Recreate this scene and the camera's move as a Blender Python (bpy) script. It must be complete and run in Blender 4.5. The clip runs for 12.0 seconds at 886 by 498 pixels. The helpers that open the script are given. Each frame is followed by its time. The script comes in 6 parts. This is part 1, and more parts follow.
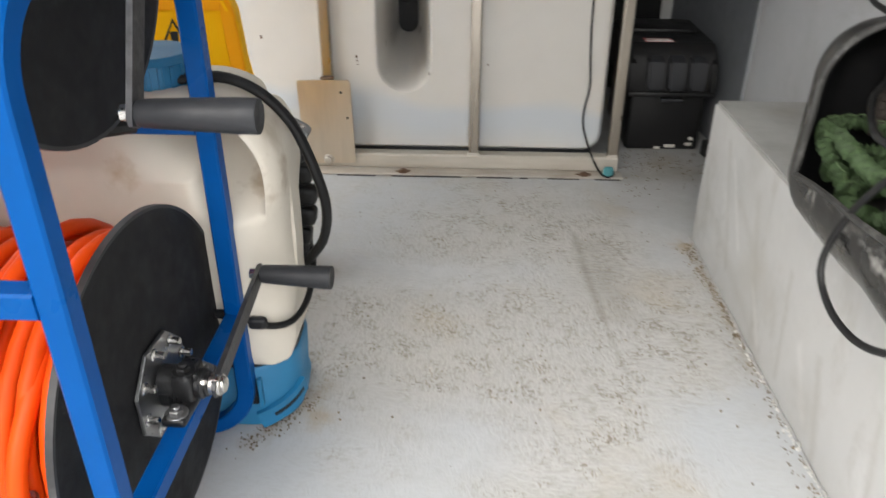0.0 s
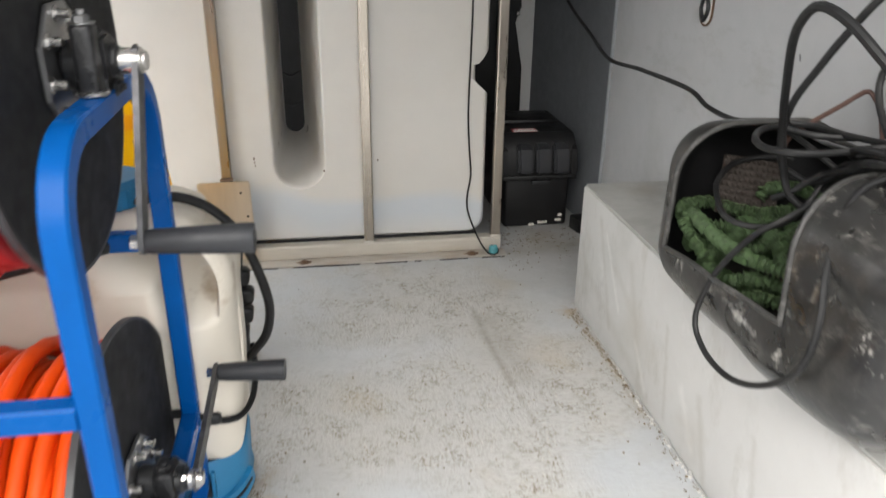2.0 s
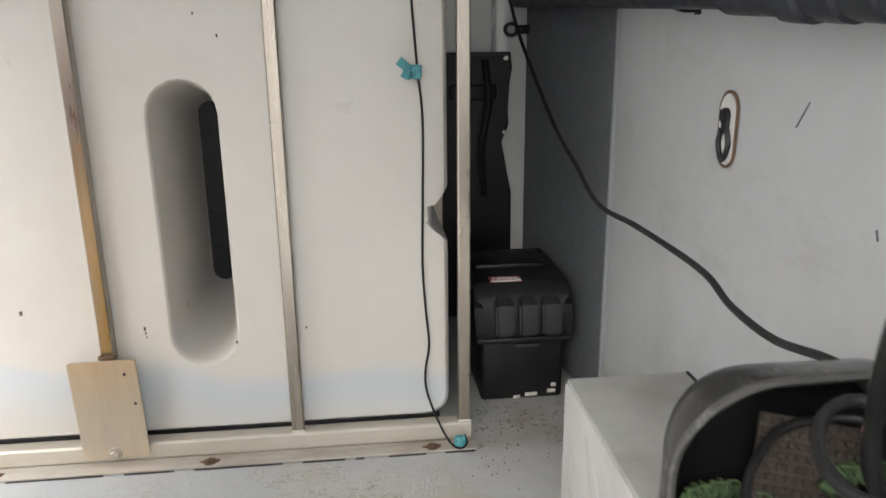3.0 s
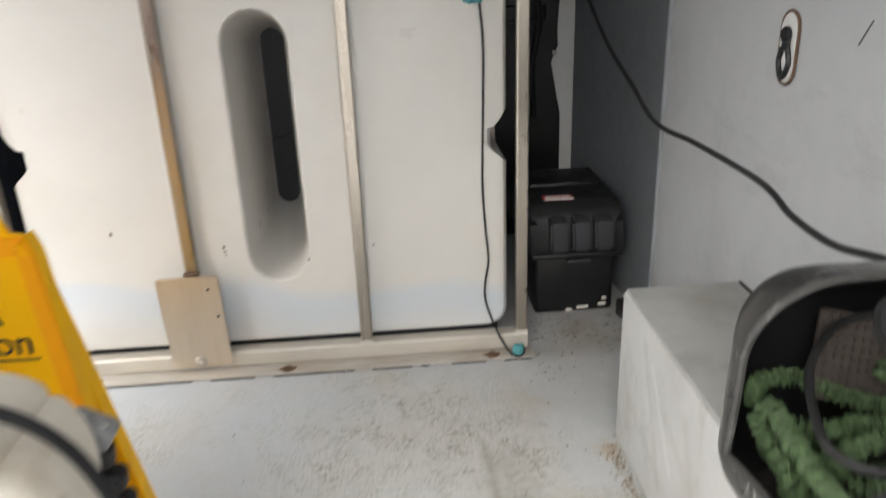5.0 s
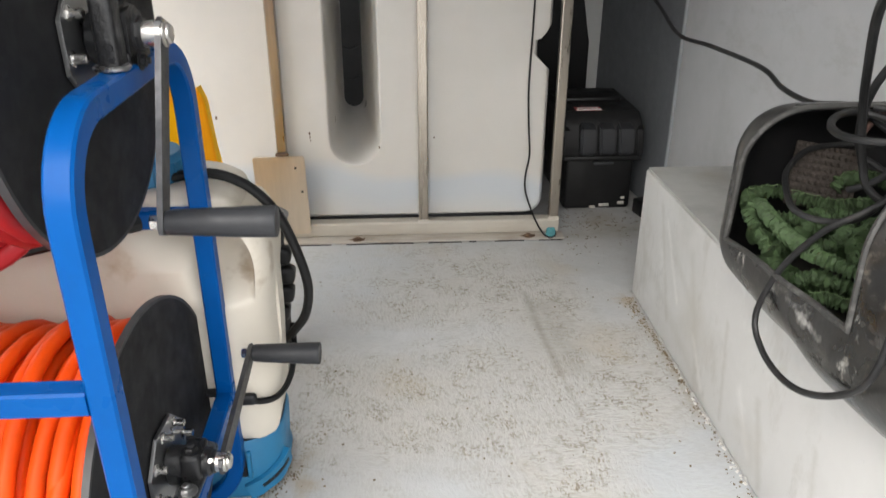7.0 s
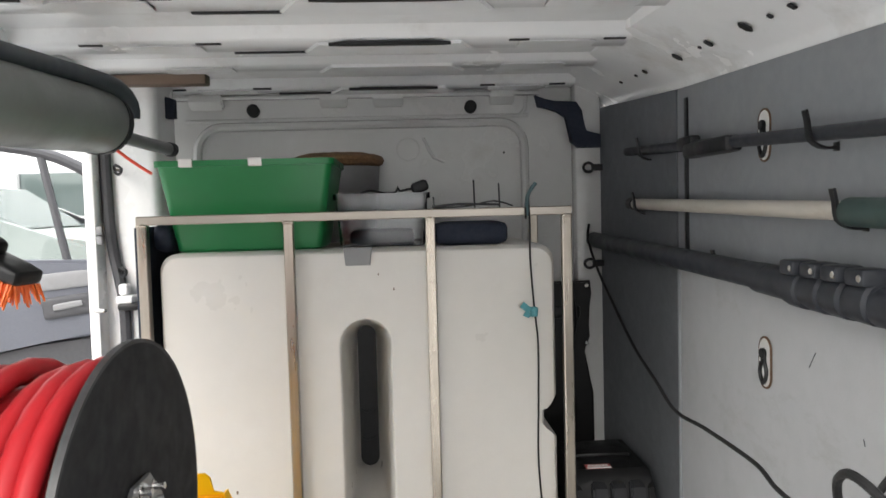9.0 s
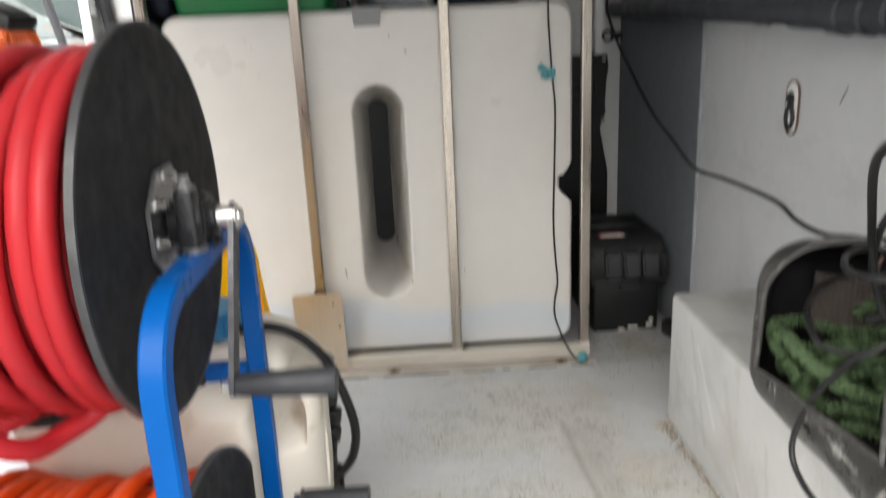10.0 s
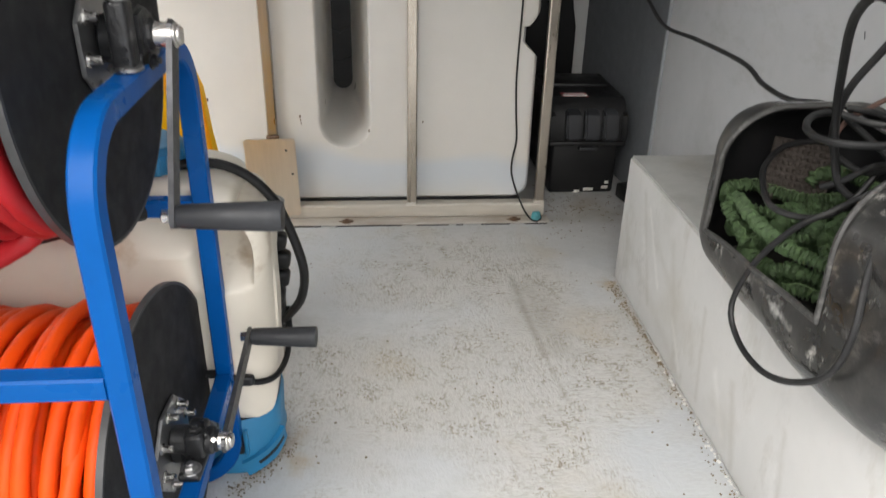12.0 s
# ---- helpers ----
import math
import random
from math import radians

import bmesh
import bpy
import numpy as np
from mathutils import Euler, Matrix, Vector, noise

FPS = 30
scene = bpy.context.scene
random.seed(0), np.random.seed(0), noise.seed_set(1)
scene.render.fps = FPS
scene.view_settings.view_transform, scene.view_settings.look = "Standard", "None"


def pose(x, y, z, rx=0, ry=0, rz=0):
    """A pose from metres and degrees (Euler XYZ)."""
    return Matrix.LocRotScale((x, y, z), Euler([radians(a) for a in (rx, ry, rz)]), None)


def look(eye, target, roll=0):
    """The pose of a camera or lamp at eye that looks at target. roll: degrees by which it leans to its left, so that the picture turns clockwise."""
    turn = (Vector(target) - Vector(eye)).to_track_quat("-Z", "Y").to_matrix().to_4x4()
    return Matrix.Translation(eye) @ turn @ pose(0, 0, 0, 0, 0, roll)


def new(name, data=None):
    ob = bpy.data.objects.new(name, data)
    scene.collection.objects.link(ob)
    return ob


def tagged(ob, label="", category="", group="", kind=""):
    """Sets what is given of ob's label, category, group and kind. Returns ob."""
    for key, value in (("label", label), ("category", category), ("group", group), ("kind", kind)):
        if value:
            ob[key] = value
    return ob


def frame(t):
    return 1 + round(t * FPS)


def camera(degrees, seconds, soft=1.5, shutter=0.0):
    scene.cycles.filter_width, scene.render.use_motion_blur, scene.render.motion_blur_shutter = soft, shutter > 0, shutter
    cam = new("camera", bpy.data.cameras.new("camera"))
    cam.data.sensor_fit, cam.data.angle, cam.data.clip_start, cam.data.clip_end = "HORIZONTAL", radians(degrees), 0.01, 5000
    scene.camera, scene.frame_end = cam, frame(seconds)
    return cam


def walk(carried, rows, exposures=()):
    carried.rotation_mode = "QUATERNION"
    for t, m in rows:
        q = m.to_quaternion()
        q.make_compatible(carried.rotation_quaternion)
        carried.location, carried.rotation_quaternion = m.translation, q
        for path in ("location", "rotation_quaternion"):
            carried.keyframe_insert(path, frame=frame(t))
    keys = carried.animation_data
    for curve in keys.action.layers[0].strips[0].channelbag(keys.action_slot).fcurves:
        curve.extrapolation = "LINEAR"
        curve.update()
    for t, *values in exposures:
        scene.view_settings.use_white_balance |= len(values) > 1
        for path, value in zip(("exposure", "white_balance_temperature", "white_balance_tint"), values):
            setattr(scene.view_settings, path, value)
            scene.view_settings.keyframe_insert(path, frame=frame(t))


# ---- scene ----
cam = camera(60.4, 12.0, soft=1.5, shutter=0.5)
PATH = [
    (0, (0.177, -1.863, 0.787), (0.116, -0.116, -0.184), 0.3),
    (0.5, (0.11, -1.963, 0.804), (0.264, -0.225, -0.174), 1.8),
    (1, (0.064, -2.029, 0.858), (0.329, -0.252, -0.022), 2.2),
    (1.5, (0.059, -2.029, 0.859), (0.353, -0.23, 0.037), 1.6),
    (2, (0.075, -1.978, 0.863), (0.373, -0.164, 0.075), 0.7),
    (2.5, (0.236, -1.679, 0.881), (0.514, 0.188, 0.22), 0.7),
    (2.7, (0.347, -1.567, 0.871), (0.555, 0.34, 0.304), -0.4),
    (4.3, (0.327, -1.405, 0.939), (0.555, 0.482, 0.317), -1.5),
    (4.5, (0.334, -1.419, 0.937), (0.515, 0.46, 0.276), -2.0),
    (5, (0.273, -1.567, 0.896), (0.392, 0.281, 0.141), -2.1),
    (5.5, (0.147, -1.81, 0.882), (0.282, 0.019, 0.085), -1.2),
    (6, (0.12, -1.933, 0.863), (0.244, -0.12, 0.028), -0.4),
    (6.5, (0.131, -1.939, 0.853), (0.245, -0.139, -0.012), 0.3),
    (6.7, (0.121, -1.933, 0.847), (0.237, -0.133, -0.017), 0.3),
    (8.6, (0.11, -1.974, 1.042), (0.246, 0.0, 0.75), -1.1),
    (9, (0.12, -1.996, 1.071), (0.222, -0.002, 0.963), -1.5),
    (9.2, (0.108, -2.005, 1.083), (0.202, -0.01, 0.976), -1.9),
    (9.5, (0.103, -2.002, 1.037), (0.18, -0.013, 0.849), -2.7),
    (9.7, (0.095, -1.991, 0.997), (0.164, -0.021, 0.658), -2.5),
    (10, (0.095, -1.982, 0.921), (0.16, -0.065, 0.356), -2.6),
    (10.5, (0.103, -1.967, 0.862), (0.18, -0.139, 0.054), -2.1),
    (11, (0.11, -1.96, 0.854), (0.21, -0.179, -0.05), -0.8),
    (11.5, (0.117, -1.957, 0.857), (0.252, -0.196, -0.08), 0.7),
    (12, (0.1, -1.963, 0.892), (0.264, -0.187, -0.013), 1.4),
]
EXPOSURES = ((0.0, 1.42), (0.5, 1.33), (1.0, 1.35), (2.0, 1.50), (2.5, 1.63), (4.5, 1.72), (5.0, 1.69), (5.5, 1.72), (6.2, 1.52), (6.7, 1.50), (8.5, 1.70), (9.2, 1.58), (10.0, 1.56), (10.5, 1.48), (11.0, 1.42), (12.0, 1.40))
walk(cam, [(t, look(eye, target, roll)) for t, eye, target, roll in PATH], exposures=EXPOSURES)

# ---------- light, sky, exposure ----------
world = bpy.data.worlds.new("overcast_sky")
scene.world = world
world.use_nodes = True
wn, wl = world.node_tree.nodes, world.node_tree.links
sky = wn.new("ShaderNodeTexSky")
sky.sky_type = "NISHITA"
sky.sun_disc = False
sky.sun_elevation = radians(36)
sky.sun_rotation = radians(207)
sky.dust_density = 4.0
wn["Background"].inputs["Strength"].default_value = 0.15
soften = wn.new("ShaderNodeMix")
soften.data_type = "RGBA"
soften.inputs["Factor"].default_value = 0.9
soften.inputs["B"].default_value = (6.12, 6.2, 6.28, 1)
wl.new(sky.outputs[0], soften.inputs["A"])
# an overcast sky grows brighter from the horizon to the zenith
ray, up, lift, cloud = (wn.new(k) for k in ("ShaderNodeTexCoord", "ShaderNodeSeparateXYZ", "ShaderNodeMapRange", "ShaderNodeVectorMath"))
for key, v in zip(("From Min", "From Max", "To Min", "To Max"), (0.0, 1.0, 0.42, 2.1)):
    lift.inputs[key].default_value = v
cloud.operation = "SCALE"
wl.new(ray.outputs["Generated"], up.inputs[0])
wl.new(up.outputs["Z"], lift.inputs["Value"])
wl.new(soften.outputs["Result"], cloud.inputs[0])
wl.new(lift.outputs[0], cloud.inputs["Scale"])
wl.new(cloud.outputs[0], wn["Background"].inputs["Color"])
sun_data = bpy.data.lights.new("sun", "SUN")
sun_data.energy, sun_data.angle, sun_data.color = 1.2, radians(48), (1.0, 0.97, 0.92)
sun = new("sun", sun_data)
sun.matrix_world = look((-2.0, -3.9, 3.4), (0, 0, 0.2))


# ---------- helpers ----------
ORIGIN = {}


def thing(name, loc, label, category, group="", kind=""):
    ob = new(name)
    ob.empty_display_size = 0.05
    ob.location = loc
    ORIGIN[ob] = Vector(loc)
    return tagged(ob, label, category, group, kind)


def finish(name, bm, material, smooth=35):
    bmesh.ops.recalc_face_normals(bm, faces=bm.faces[:])
    me = bpy.data.meshes.new(name)
    bm.to_mesh(me)
    bm.free()
    me.materials.append(material)
    if smooth:
        me.shade_smooth()
        me.set_sharp_from_angle(angle=radians(smooth))
    return me


def part(name, bm, material, parent, label="", smooth=35):
    """Links a bmesh, given in world metres, as one mesh under a thing or a part."""
    o = ORIGIN[parent]
    bmesh.ops.translate(bm, verts=bm.verts[:], vec=-o)
    ob = new(name, finish(name, bm, material, smooth))
    ob.parent = parent
    ORIGIN[ob] = o
    return tagged(ob, label)


def single(name, bm, material, label, category, kind="", group="", smooth=35):
    """A thing of one mesh, its origin at the middle of its base."""
    xs = [v.co for v in bm.verts]
    o = Vector(((min(v.x for v in xs) + max(v.x for v in xs)) / 2, (min(v.y for v in xs) + max(v.y for v in xs)) / 2, min(v.z for v in xs)))
    bmesh.ops.translate(bm, verts=bm.verts[:], vec=-o)
    ob = new(name, finish(name, bm, material, smooth))
    ob.location = o
    ORIGIN[ob] = o
    return tagged(ob, label, category, group, kind)


def box(x0, x1, y0, y1, z0, z1, bevel=0.0, seg=2, bm=None):
    own = bmesh.new()
    bmesh.ops.create_cube(own, size=1)
    for v in own.verts:
        v.co = Vector(((x0 + x1) / 2 + v.co.x * (x1 - x0), (y0 + y1) / 2 + v.co.y * (y1 - y0), (z0 + z1) / 2 + v.co.z * (z1 - z0)))
    if bevel:
        bmesh.ops.bevel(own, geom=own.edges[:], offset=bevel, segments=seg, affect="EDGES", profile=0.5)
    return merge(bm, own) if bm else own


def merge(bm, other):
    me = bpy.data.meshes.new("tmp")
    other.to_mesh(me)
    other.free()
    bm.from_mesh(me)
    bpy.data.meshes.remove(me)
    return bm


def moved(bm, m):
    bmesh.ops.transform(bm, matrix=m, verts=bm.verts[:])
    return bm


def roundbox(cx, cy, cz, sx, sy, sz, r, n=16):
    """A box with full round edges of radius r, finely divided."""
    bm = bmesh.new()
    bmesh.ops.create_cube(bm, size=2)
    bmesh.ops.subdivide_edges(bm, edges=bm.edges[:], cuts=n, use_grid_fill=True)
    h = Vector((sx / 2, sy / 2, sz / 2))
    for v in bm.verts:
        p = Vector([math.tan(a * math.pi / 4 * 0.999) for a in v.co])
        p = Vector((p.x * h.x, p.y * h.y, p.z * h.z))
        q = Vector([max(-h[i] + r, min(h[i] - r, p[i])) for i in range(3)])
        d = p - q
        v.co = Vector((cx, cy, cz)) + q + (d.normalized() * r if d.length > 1e-9 else Vector())
    return bm


def spline(pts, step=0.02, closed=False):
    """A smooth line through the points."""
    P = [Vector(p) for p in pts]
    n = len(P)
    out = []
    for i in range(n if closed else n - 1):
        a = P[(i - 1) % n] if closed or i > 0 else P[0] * 2 - P[1]
        b, c = P[i], P[(i + 1) % n]
        d = P[(i + 2) % n] if closed or i + 2 < n else P[-1] * 2 - P[-2]
        k = max(2, int((c - b).length / step))
        for j in range(k):
            t = j / k
            out.append(0.5 * (2 * b + (c - a) * t + (2 * a - 5 * b + 4 * c - d) * t * t + (3 * b - a - 3 * c + d) * t ** 3))
    if not closed:
        out.append(P[-1])
    return out


def sweep(line, radius, seg=10, closed=False, up=None, shape=None, bm=None):
    """A tube along a line. radius: a number or a function of the step; shape: a list of section points in place of a circle."""
    bm = bm or bmesh.new()
    n = len(line)
    ring0, rings = None, []
    tang = [((line[(i + 1) % n] if closed or i < n - 1 else line[i]) - (line[i - 1] if closed or i > 0 else line[i])).normalized() for i in range(n)]
    ref = Vector(up) if up else (Vector((0, 0, 1)) if abs(tang[0].z) < 0.9 else Vector((1, 0, 0)))
    u = (ref - tang[0] * ref.dot(tang[0])).normalized()
    for i in range(n):
        if up:
            u = Vector(up)
        u = (u - tang[i] * u.dot(tang[i])).normalized()
        w = tang[i].cross(u)
        r = radius(i) if callable(radius) else radius
        sec = [(a * r, b * r) for a, b in shape] if shape else [(math.cos(2 * math.pi * k / seg) * r, math.sin(2 * math.pi * k / seg) * r) for k in range(seg)]
        rings.append([bm.verts.new(line[i] + u * a + w * b) for a, b in sec])
    m = len(rings[0])
    for i in range(n if closed else n - 1):
        A, B = rings[i], rings[(i + 1) % n]
        for k in range(m):
            bm.faces.new((A[k], A[(k + 1) % m], B[(k + 1) % m], B[k]))
    if not closed:
        bm.faces.new(rings[0])
        bm.faces.new(rings[-1])
    return bm


SQUARE = [(-1, -0.8), (-1, 0.8), (-0.8, 1), (0.8, 1), (1, 0.8), (1, -0.8), (0.8, -1), (-0.8, -1)]


def rod(a, b, r, seg=14, r2=None, bevel=0.0, bm=None):
    """A round bar from a to b, with softly broken ends."""
    a, b = Vector(a), Vector(b)
    r2 = r if r2 is None else r2
    e = min(bevel or min(r, r2) * 0.15, (b - a).length * 0.3)
    d = (b - a).normalized()
    line = [a, a + d * e, b - d * e, b]
    rr = [r - e, r, r2, r2 - e]
    return sweep(line, lambda i: rr[i], seg, bm=bm)


def bar(a, b, half, up, bm=None):
    """A square bar from a to b."""
    return sweep([Vector(a), Vector(b)], half, up=up, shape=SQUARE, bm=bm)


def arc(cy, cz, r, a0, a1, x, n=8):
    return [Vector((x, cy + r * math.cos(radians(a0 + (a1 - a0) * i / n)), cz + r * math.sin(radians(a0 + (a1 - a0) * i / n)))) for i in range(n + 1)]


def prism(loop, depth, axis="y", bm=None, bevel=0.0):
    """A plate from a flat outline of (a, b) points: axis y takes (x, z), axis x takes (y, z), axis z takes (x, y). depth: (from, to)."""
    bm2 = bmesh.new()
    put = {"y": lambda a, b, c: (a, c, b), "x": lambda a, b, c: (c, a, b), "z": lambda a, b, c: (a, b, c)}[axis]
    A = [bm2.verts.new(put(a, b, depth[0])) for a, b in loop]
    B = [bm2.verts.new(put(a, b, depth[1])) for a, b in loop]
    bm2.faces.new(A)
    bm2.faces.new(B)
    n = len(loop)
    for i in range(n):
        bm2.faces.new((A[i], A[(i + 1) % n], B[(i + 1) % n], B[i]))
    if bevel:
        caps = [e for e in bm2.edges if abs((e.verts[0].co - e.verts[1].co)["xyz".index(axis)]) < 1e-6]
        bmesh.ops.bevel(bm2, geom=caps, offset=bevel, segments=2, affect="EDGES")
    return merge(bm, bm2) if bm else bm2


def rounded(x0, x1, z0, z1, r, n=6):
    out = []
    for cx, cz, a in ((x1 - r, z1 - r, 0), (x0 + r, z1 - r, 90), (x0 + r, z0 + r, 180), (x1 - r, z0 + r, 270)):
        out += [(cx + r * math.cos(radians(a + 90 * i / n)), cz + r * math.sin(radians(a + 90 * i / n))) for i in range(n + 1)]
    return out


# ---------- materials ----------
def material(name, colour, rough=0.5, metal=0.0, vary=0.12, scale=40.0, bump=0.0, bump_scale=None, dirt=None, dirt_amount=0.5, dirt_scale=6.0,
             stretch=(1, 1, 1), rough_vary=0.1, spec=0.5, coat=0.0):
    """A painted, moulded or metal surface: grain and blotches in the colour, uneven gloss, fine relief, and stains of a second colour."""
    m = bpy.data.materials.new(name)
    m.use_nodes = True
    N, L = m.node_tree.nodes, m.node_tree.links
    P = N["Principled BSDF"]
    P.inputs["Metallic"].default_value = metal
    P.inputs["Specular IOR Level"].default_value = spec
    P.inputs["Coat Weight"].default_value = coat
    tc, mp = N.new("ShaderNodeTexCoord"), N.new("ShaderNodeMapping")
    mp.inputs["Scale"].default_value = stretch
    L.new(tc.outputs["Object"], mp.inputs["Vector"])

    def tex(s, detail=4.0, roughness=0.6):
        t = N.new("ShaderNodeTexNoise")
        t.inputs["Scale"].default_value, t.inputs["Detail"].default_value, t.inputs["Roughness"].default_value = s, detail, roughness
        L.new(mp.outputs[0], t.inputs["Vector"])
        return t.outputs["Fac"]

    def span(v, a, b, c, d):
        r = N.new("ShaderNodeMapRange")
        for k, x in zip(("From Min", "From Max", "To Min", "To Max"), (a, b, c, d)):
            r.inputs[k].default_value = x
        L.new(v, r.inputs["Value"])
        return r.outputs[0]

    def mixed(f, a, b, blend="MIX"):
        x = N.new("ShaderNodeMix")
        x.data_type, x.blend_type = "RGBA", blend
        for key, val in (("Factor", f), ("A", a), ("B", b)):
            if hasattr(val, "is_linked"):
                L.new(val, x.inputs[key])
            elif isinstance(val, tuple):
                x.inputs[key].default_value = (*val, 1)
            else:
                x.inputs[key].default_value = val
        return x.outputs["Result"]

    grain, blotch = tex(scale), tex(scale * 0.12, 3.0)
    dark, light = tuple(c * (1 - vary) for c in colour), tuple(min(1, c * (1 + vary)) for c in colour)
    col = mixed(span(grain, 0.3, 0.7, 0, 1), dark, light)
    col = mixed(span(blotch, 0.35, 0.65, 0, 0.6), col, tuple(c * (1 - vary * 0.8) for c in colour))
    if dirt:
        col = mixed(span(tex(dirt_scale, 6.0, 0.7), 0.62 - 0.22 * dirt_amount, 0.82 - 0.2 * dirt_amount, 0, min(1, 0.4 + dirt_amount * 0.6)), col, dirt)
    L.new(col, P.inputs["Base Color"])
    L.new(span(tex(scale * 0.4), 0.3, 0.7, max(0.02, rough - rough_vary), min(1, rough + rough_vary)), P.inputs["Roughness"])
    if bump:
        b = N.new("ShaderNodeBump")
        b.inputs["Strength"].default_value, b.inputs["Distance"].default_value = min(1, bump), 0.002
        L.new(tex(bump_scale or scale * 3), b.inputs["Height"])
        L.new(b.outputs[0], P.inputs["Normal"])
    m["kit"] = 1
    return m


def floor_material():
    """Grey deck paint brushed over rough board: stroke ridges, trodden dirt in patches and dark crumbs."""
    m = material("deck_paint", (0.455, 0.460, 0.455), 0.55, vary=0.085, scale=26, dirt=(0.40, 0.385, 0.345), dirt_amount=0.4, dirt_scale=2.2, rough_vary=0.12)
    N, L = m.node_tree.nodes, m.node_tree.links
    P = N["Principled BSDF"]
    tc = N.new("ShaderNodeTexCoord")
    heights = []
    base = P.inputs["Base Color"].links[0].from_socket

    warp, bend = N.new("ShaderNodeTexNoise"), N.new("ShaderNodeVectorMath")
    warp.inputs["Scale"].default_value, warp.inputs["Detail"].default_value = 6.0, 2.0
    bend.operation = "MULTIPLY_ADD"
    bend.inputs[1].default_value = (0.035, 0.035, 0.0)
    L.new(tc.outputs["Object"], warp.inputs["Vector"])
    L.new(warp.outputs["Color"], bend.inputs[0])
    L.new(tc.outputs["Object"], bend.inputs[2])

    def noise_at(scale, sx, sy, detail=4.0, rot=0.0, dist=0.0):
        mp, t = N.new("ShaderNodeMapping"), N.new("ShaderNodeTexNoise")
        mp.inputs["Scale"].default_value, mp.inputs["Rotation"].default_value = (sx, sy, 1), (0, 0, rot)
        t.inputs["Scale"].default_value, t.inputs["Detail"].default_value, t.inputs["Distortion"].default_value = scale, detail, dist
        L.new(bend.outputs[0], mp.inputs["Vector"])
        L.new(mp.outputs[0], t.inputs["Vector"])
        return t.outputs["Fac"]

    def span(v, a, b, c, d):
        r = N.new("ShaderNodeMapRange")
        for k, x in zip(("From Min", "From Max", "To Min", "To Max"), (a, b, c, d)):
            r.inputs[k].default_value = x
        L.new(v, r.inputs["Value"])
        return r.outputs[0]

    def calc(op, a, b):
        k = N.new("ShaderNodeMath")
        k.operation = op
        for i, v in enumerate((a, b)):
            if hasattr(v, "is_linked"):
                L.new(v, k.inputs[i])
            else:
                k.inputs[i].default_value = v
        return k.outputs[0]

    def over(f, a, colour):
        x = N.new("ShaderNodeMix")
        x.data_type = "RGBA"
        L.new(f, x.inputs["Factor"])
        L.new(a, x.inputs["A"])
        x.inputs["B"].default_value = (*colour, 1)
        return x.outputs["Result"]

    strokes = span(noise_at(210, 1.0, 0.40, 4.0, 0.25, 0.3), 0.36, 0.66, 0, 1)
    strokes2 = span(noise_at(190, 0.40, 1.0, 4.0, 0.7, 0.3), 0.36, 0.66, 0, 1)
    sides = span(noise_at(7, 1, 1, 2.0, 0.5), 0.44, 0.56, 0, 1)
    ridges = calc("ADD", calc("MULTIPLY", strokes, sides), calc("MULTIPLY", strokes2, calc("SUBTRACT", 1.0, sides)))
    far, near = N.new("ShaderNodeVectorMath"), N.new("ShaderNodeVectorMath")
    far.operation = near.operation = "DISTANCE"
    near.inputs[1].default_value = (0.25, 0.02, 0.03)
    far.inputs[1].default_value = (0.45, 0.20, 0.03)
    L.new(bend.outputs[0], near.inputs[0])
    L.new(bend.outputs[0], far.inputs[0])
    trod = calc("ADD", span(near.outputs["Value"], 0.12, 0.75, 0.15, -0.05), span(far.outputs["Value"], 0.10, 0.40, 0.08, 0))
    patch = span(calc("ADD", noise_at(2.6, 1, 1, 7.0, 0.3), trod), 0.53, 0.70, 0.0, 1)
    fine = span(noise_at(19, 1, 1, 4.0, 0.9), 0.40, 0.58, 0.0, 1)
    cool = span(noise_at(1.5, 1, 1, 3.0, 3.0), 0.40, 0.60, 0, 0.9)
    col = over(cool, base, (0.424, 0.446, 0.464))
    smear = span(noise_at(9, 0.35, 1.0, 5.0, 0.1), 0.48, 0.66, 0, 0.5)
    col = over(smear, col, (0.400, 0.396, 0.382))
    col = over(calc("MULTIPLY", patch, 0.45), col, (0.469, 0.450, 0.405))
    worn = calc("MULTIPLY", patch, span(fine, 0, 1, 0.25, 1))
    col = over(calc("MULTIPLY", span(ridges, 0.02, 0.5, 1.0, 0.0), span(worn, 0, 1, 0.12, 0.95)), col, (0.300, 0.287, 0.246))
    specks = span(noise_at(260, 1.0, 0.4, 2.0, 0.5, 0.2), 0.585, 0.655, 0, 0.9)
    specks2 = span(noise_at(240, 0.4, 1.0, 2.0, 1.1, 0.2), 0.59, 0.66, 0, 0.9)
    col = over(calc("MULTIPLY", specks, calc("MULTIPLY", worn, fine)), col, (0.218, 0.182, 0.132))
    col = over(calc("MULTIPLY", specks2, span(calc("MULTIPLY", worn, fine), 0, 1, 0.04, 0.8)), col, (0.155, 0.127, 0.091))
    pale = span(noise_at(160, 1.0, 0.4, 2.0, 2.2, 0.2), 0.60, 0.70, 0, 0.5)
    col = over(calc("MULTIPLY", pale, worn), col, (0.546, 0.528, 0.482))
    rust = span(noise_at(5, 1, 1, 6.0, 2.0), 0.60, 0.74, 0, 0.4)
    col = over(rust, col, (0.382, 0.323, 0.228))
    L.new(col, P.inputs["Base Color"])
    b = N.new("ShaderNodeBump")
    b.inputs["Strength"].default_value, b.inputs["Distance"].default_value = 0.6, 0.0012
    L.new(calc("MULTIPLY", ridges, span(patch, 0, 1, 0.45, 1.0)), b.inputs["Height"])
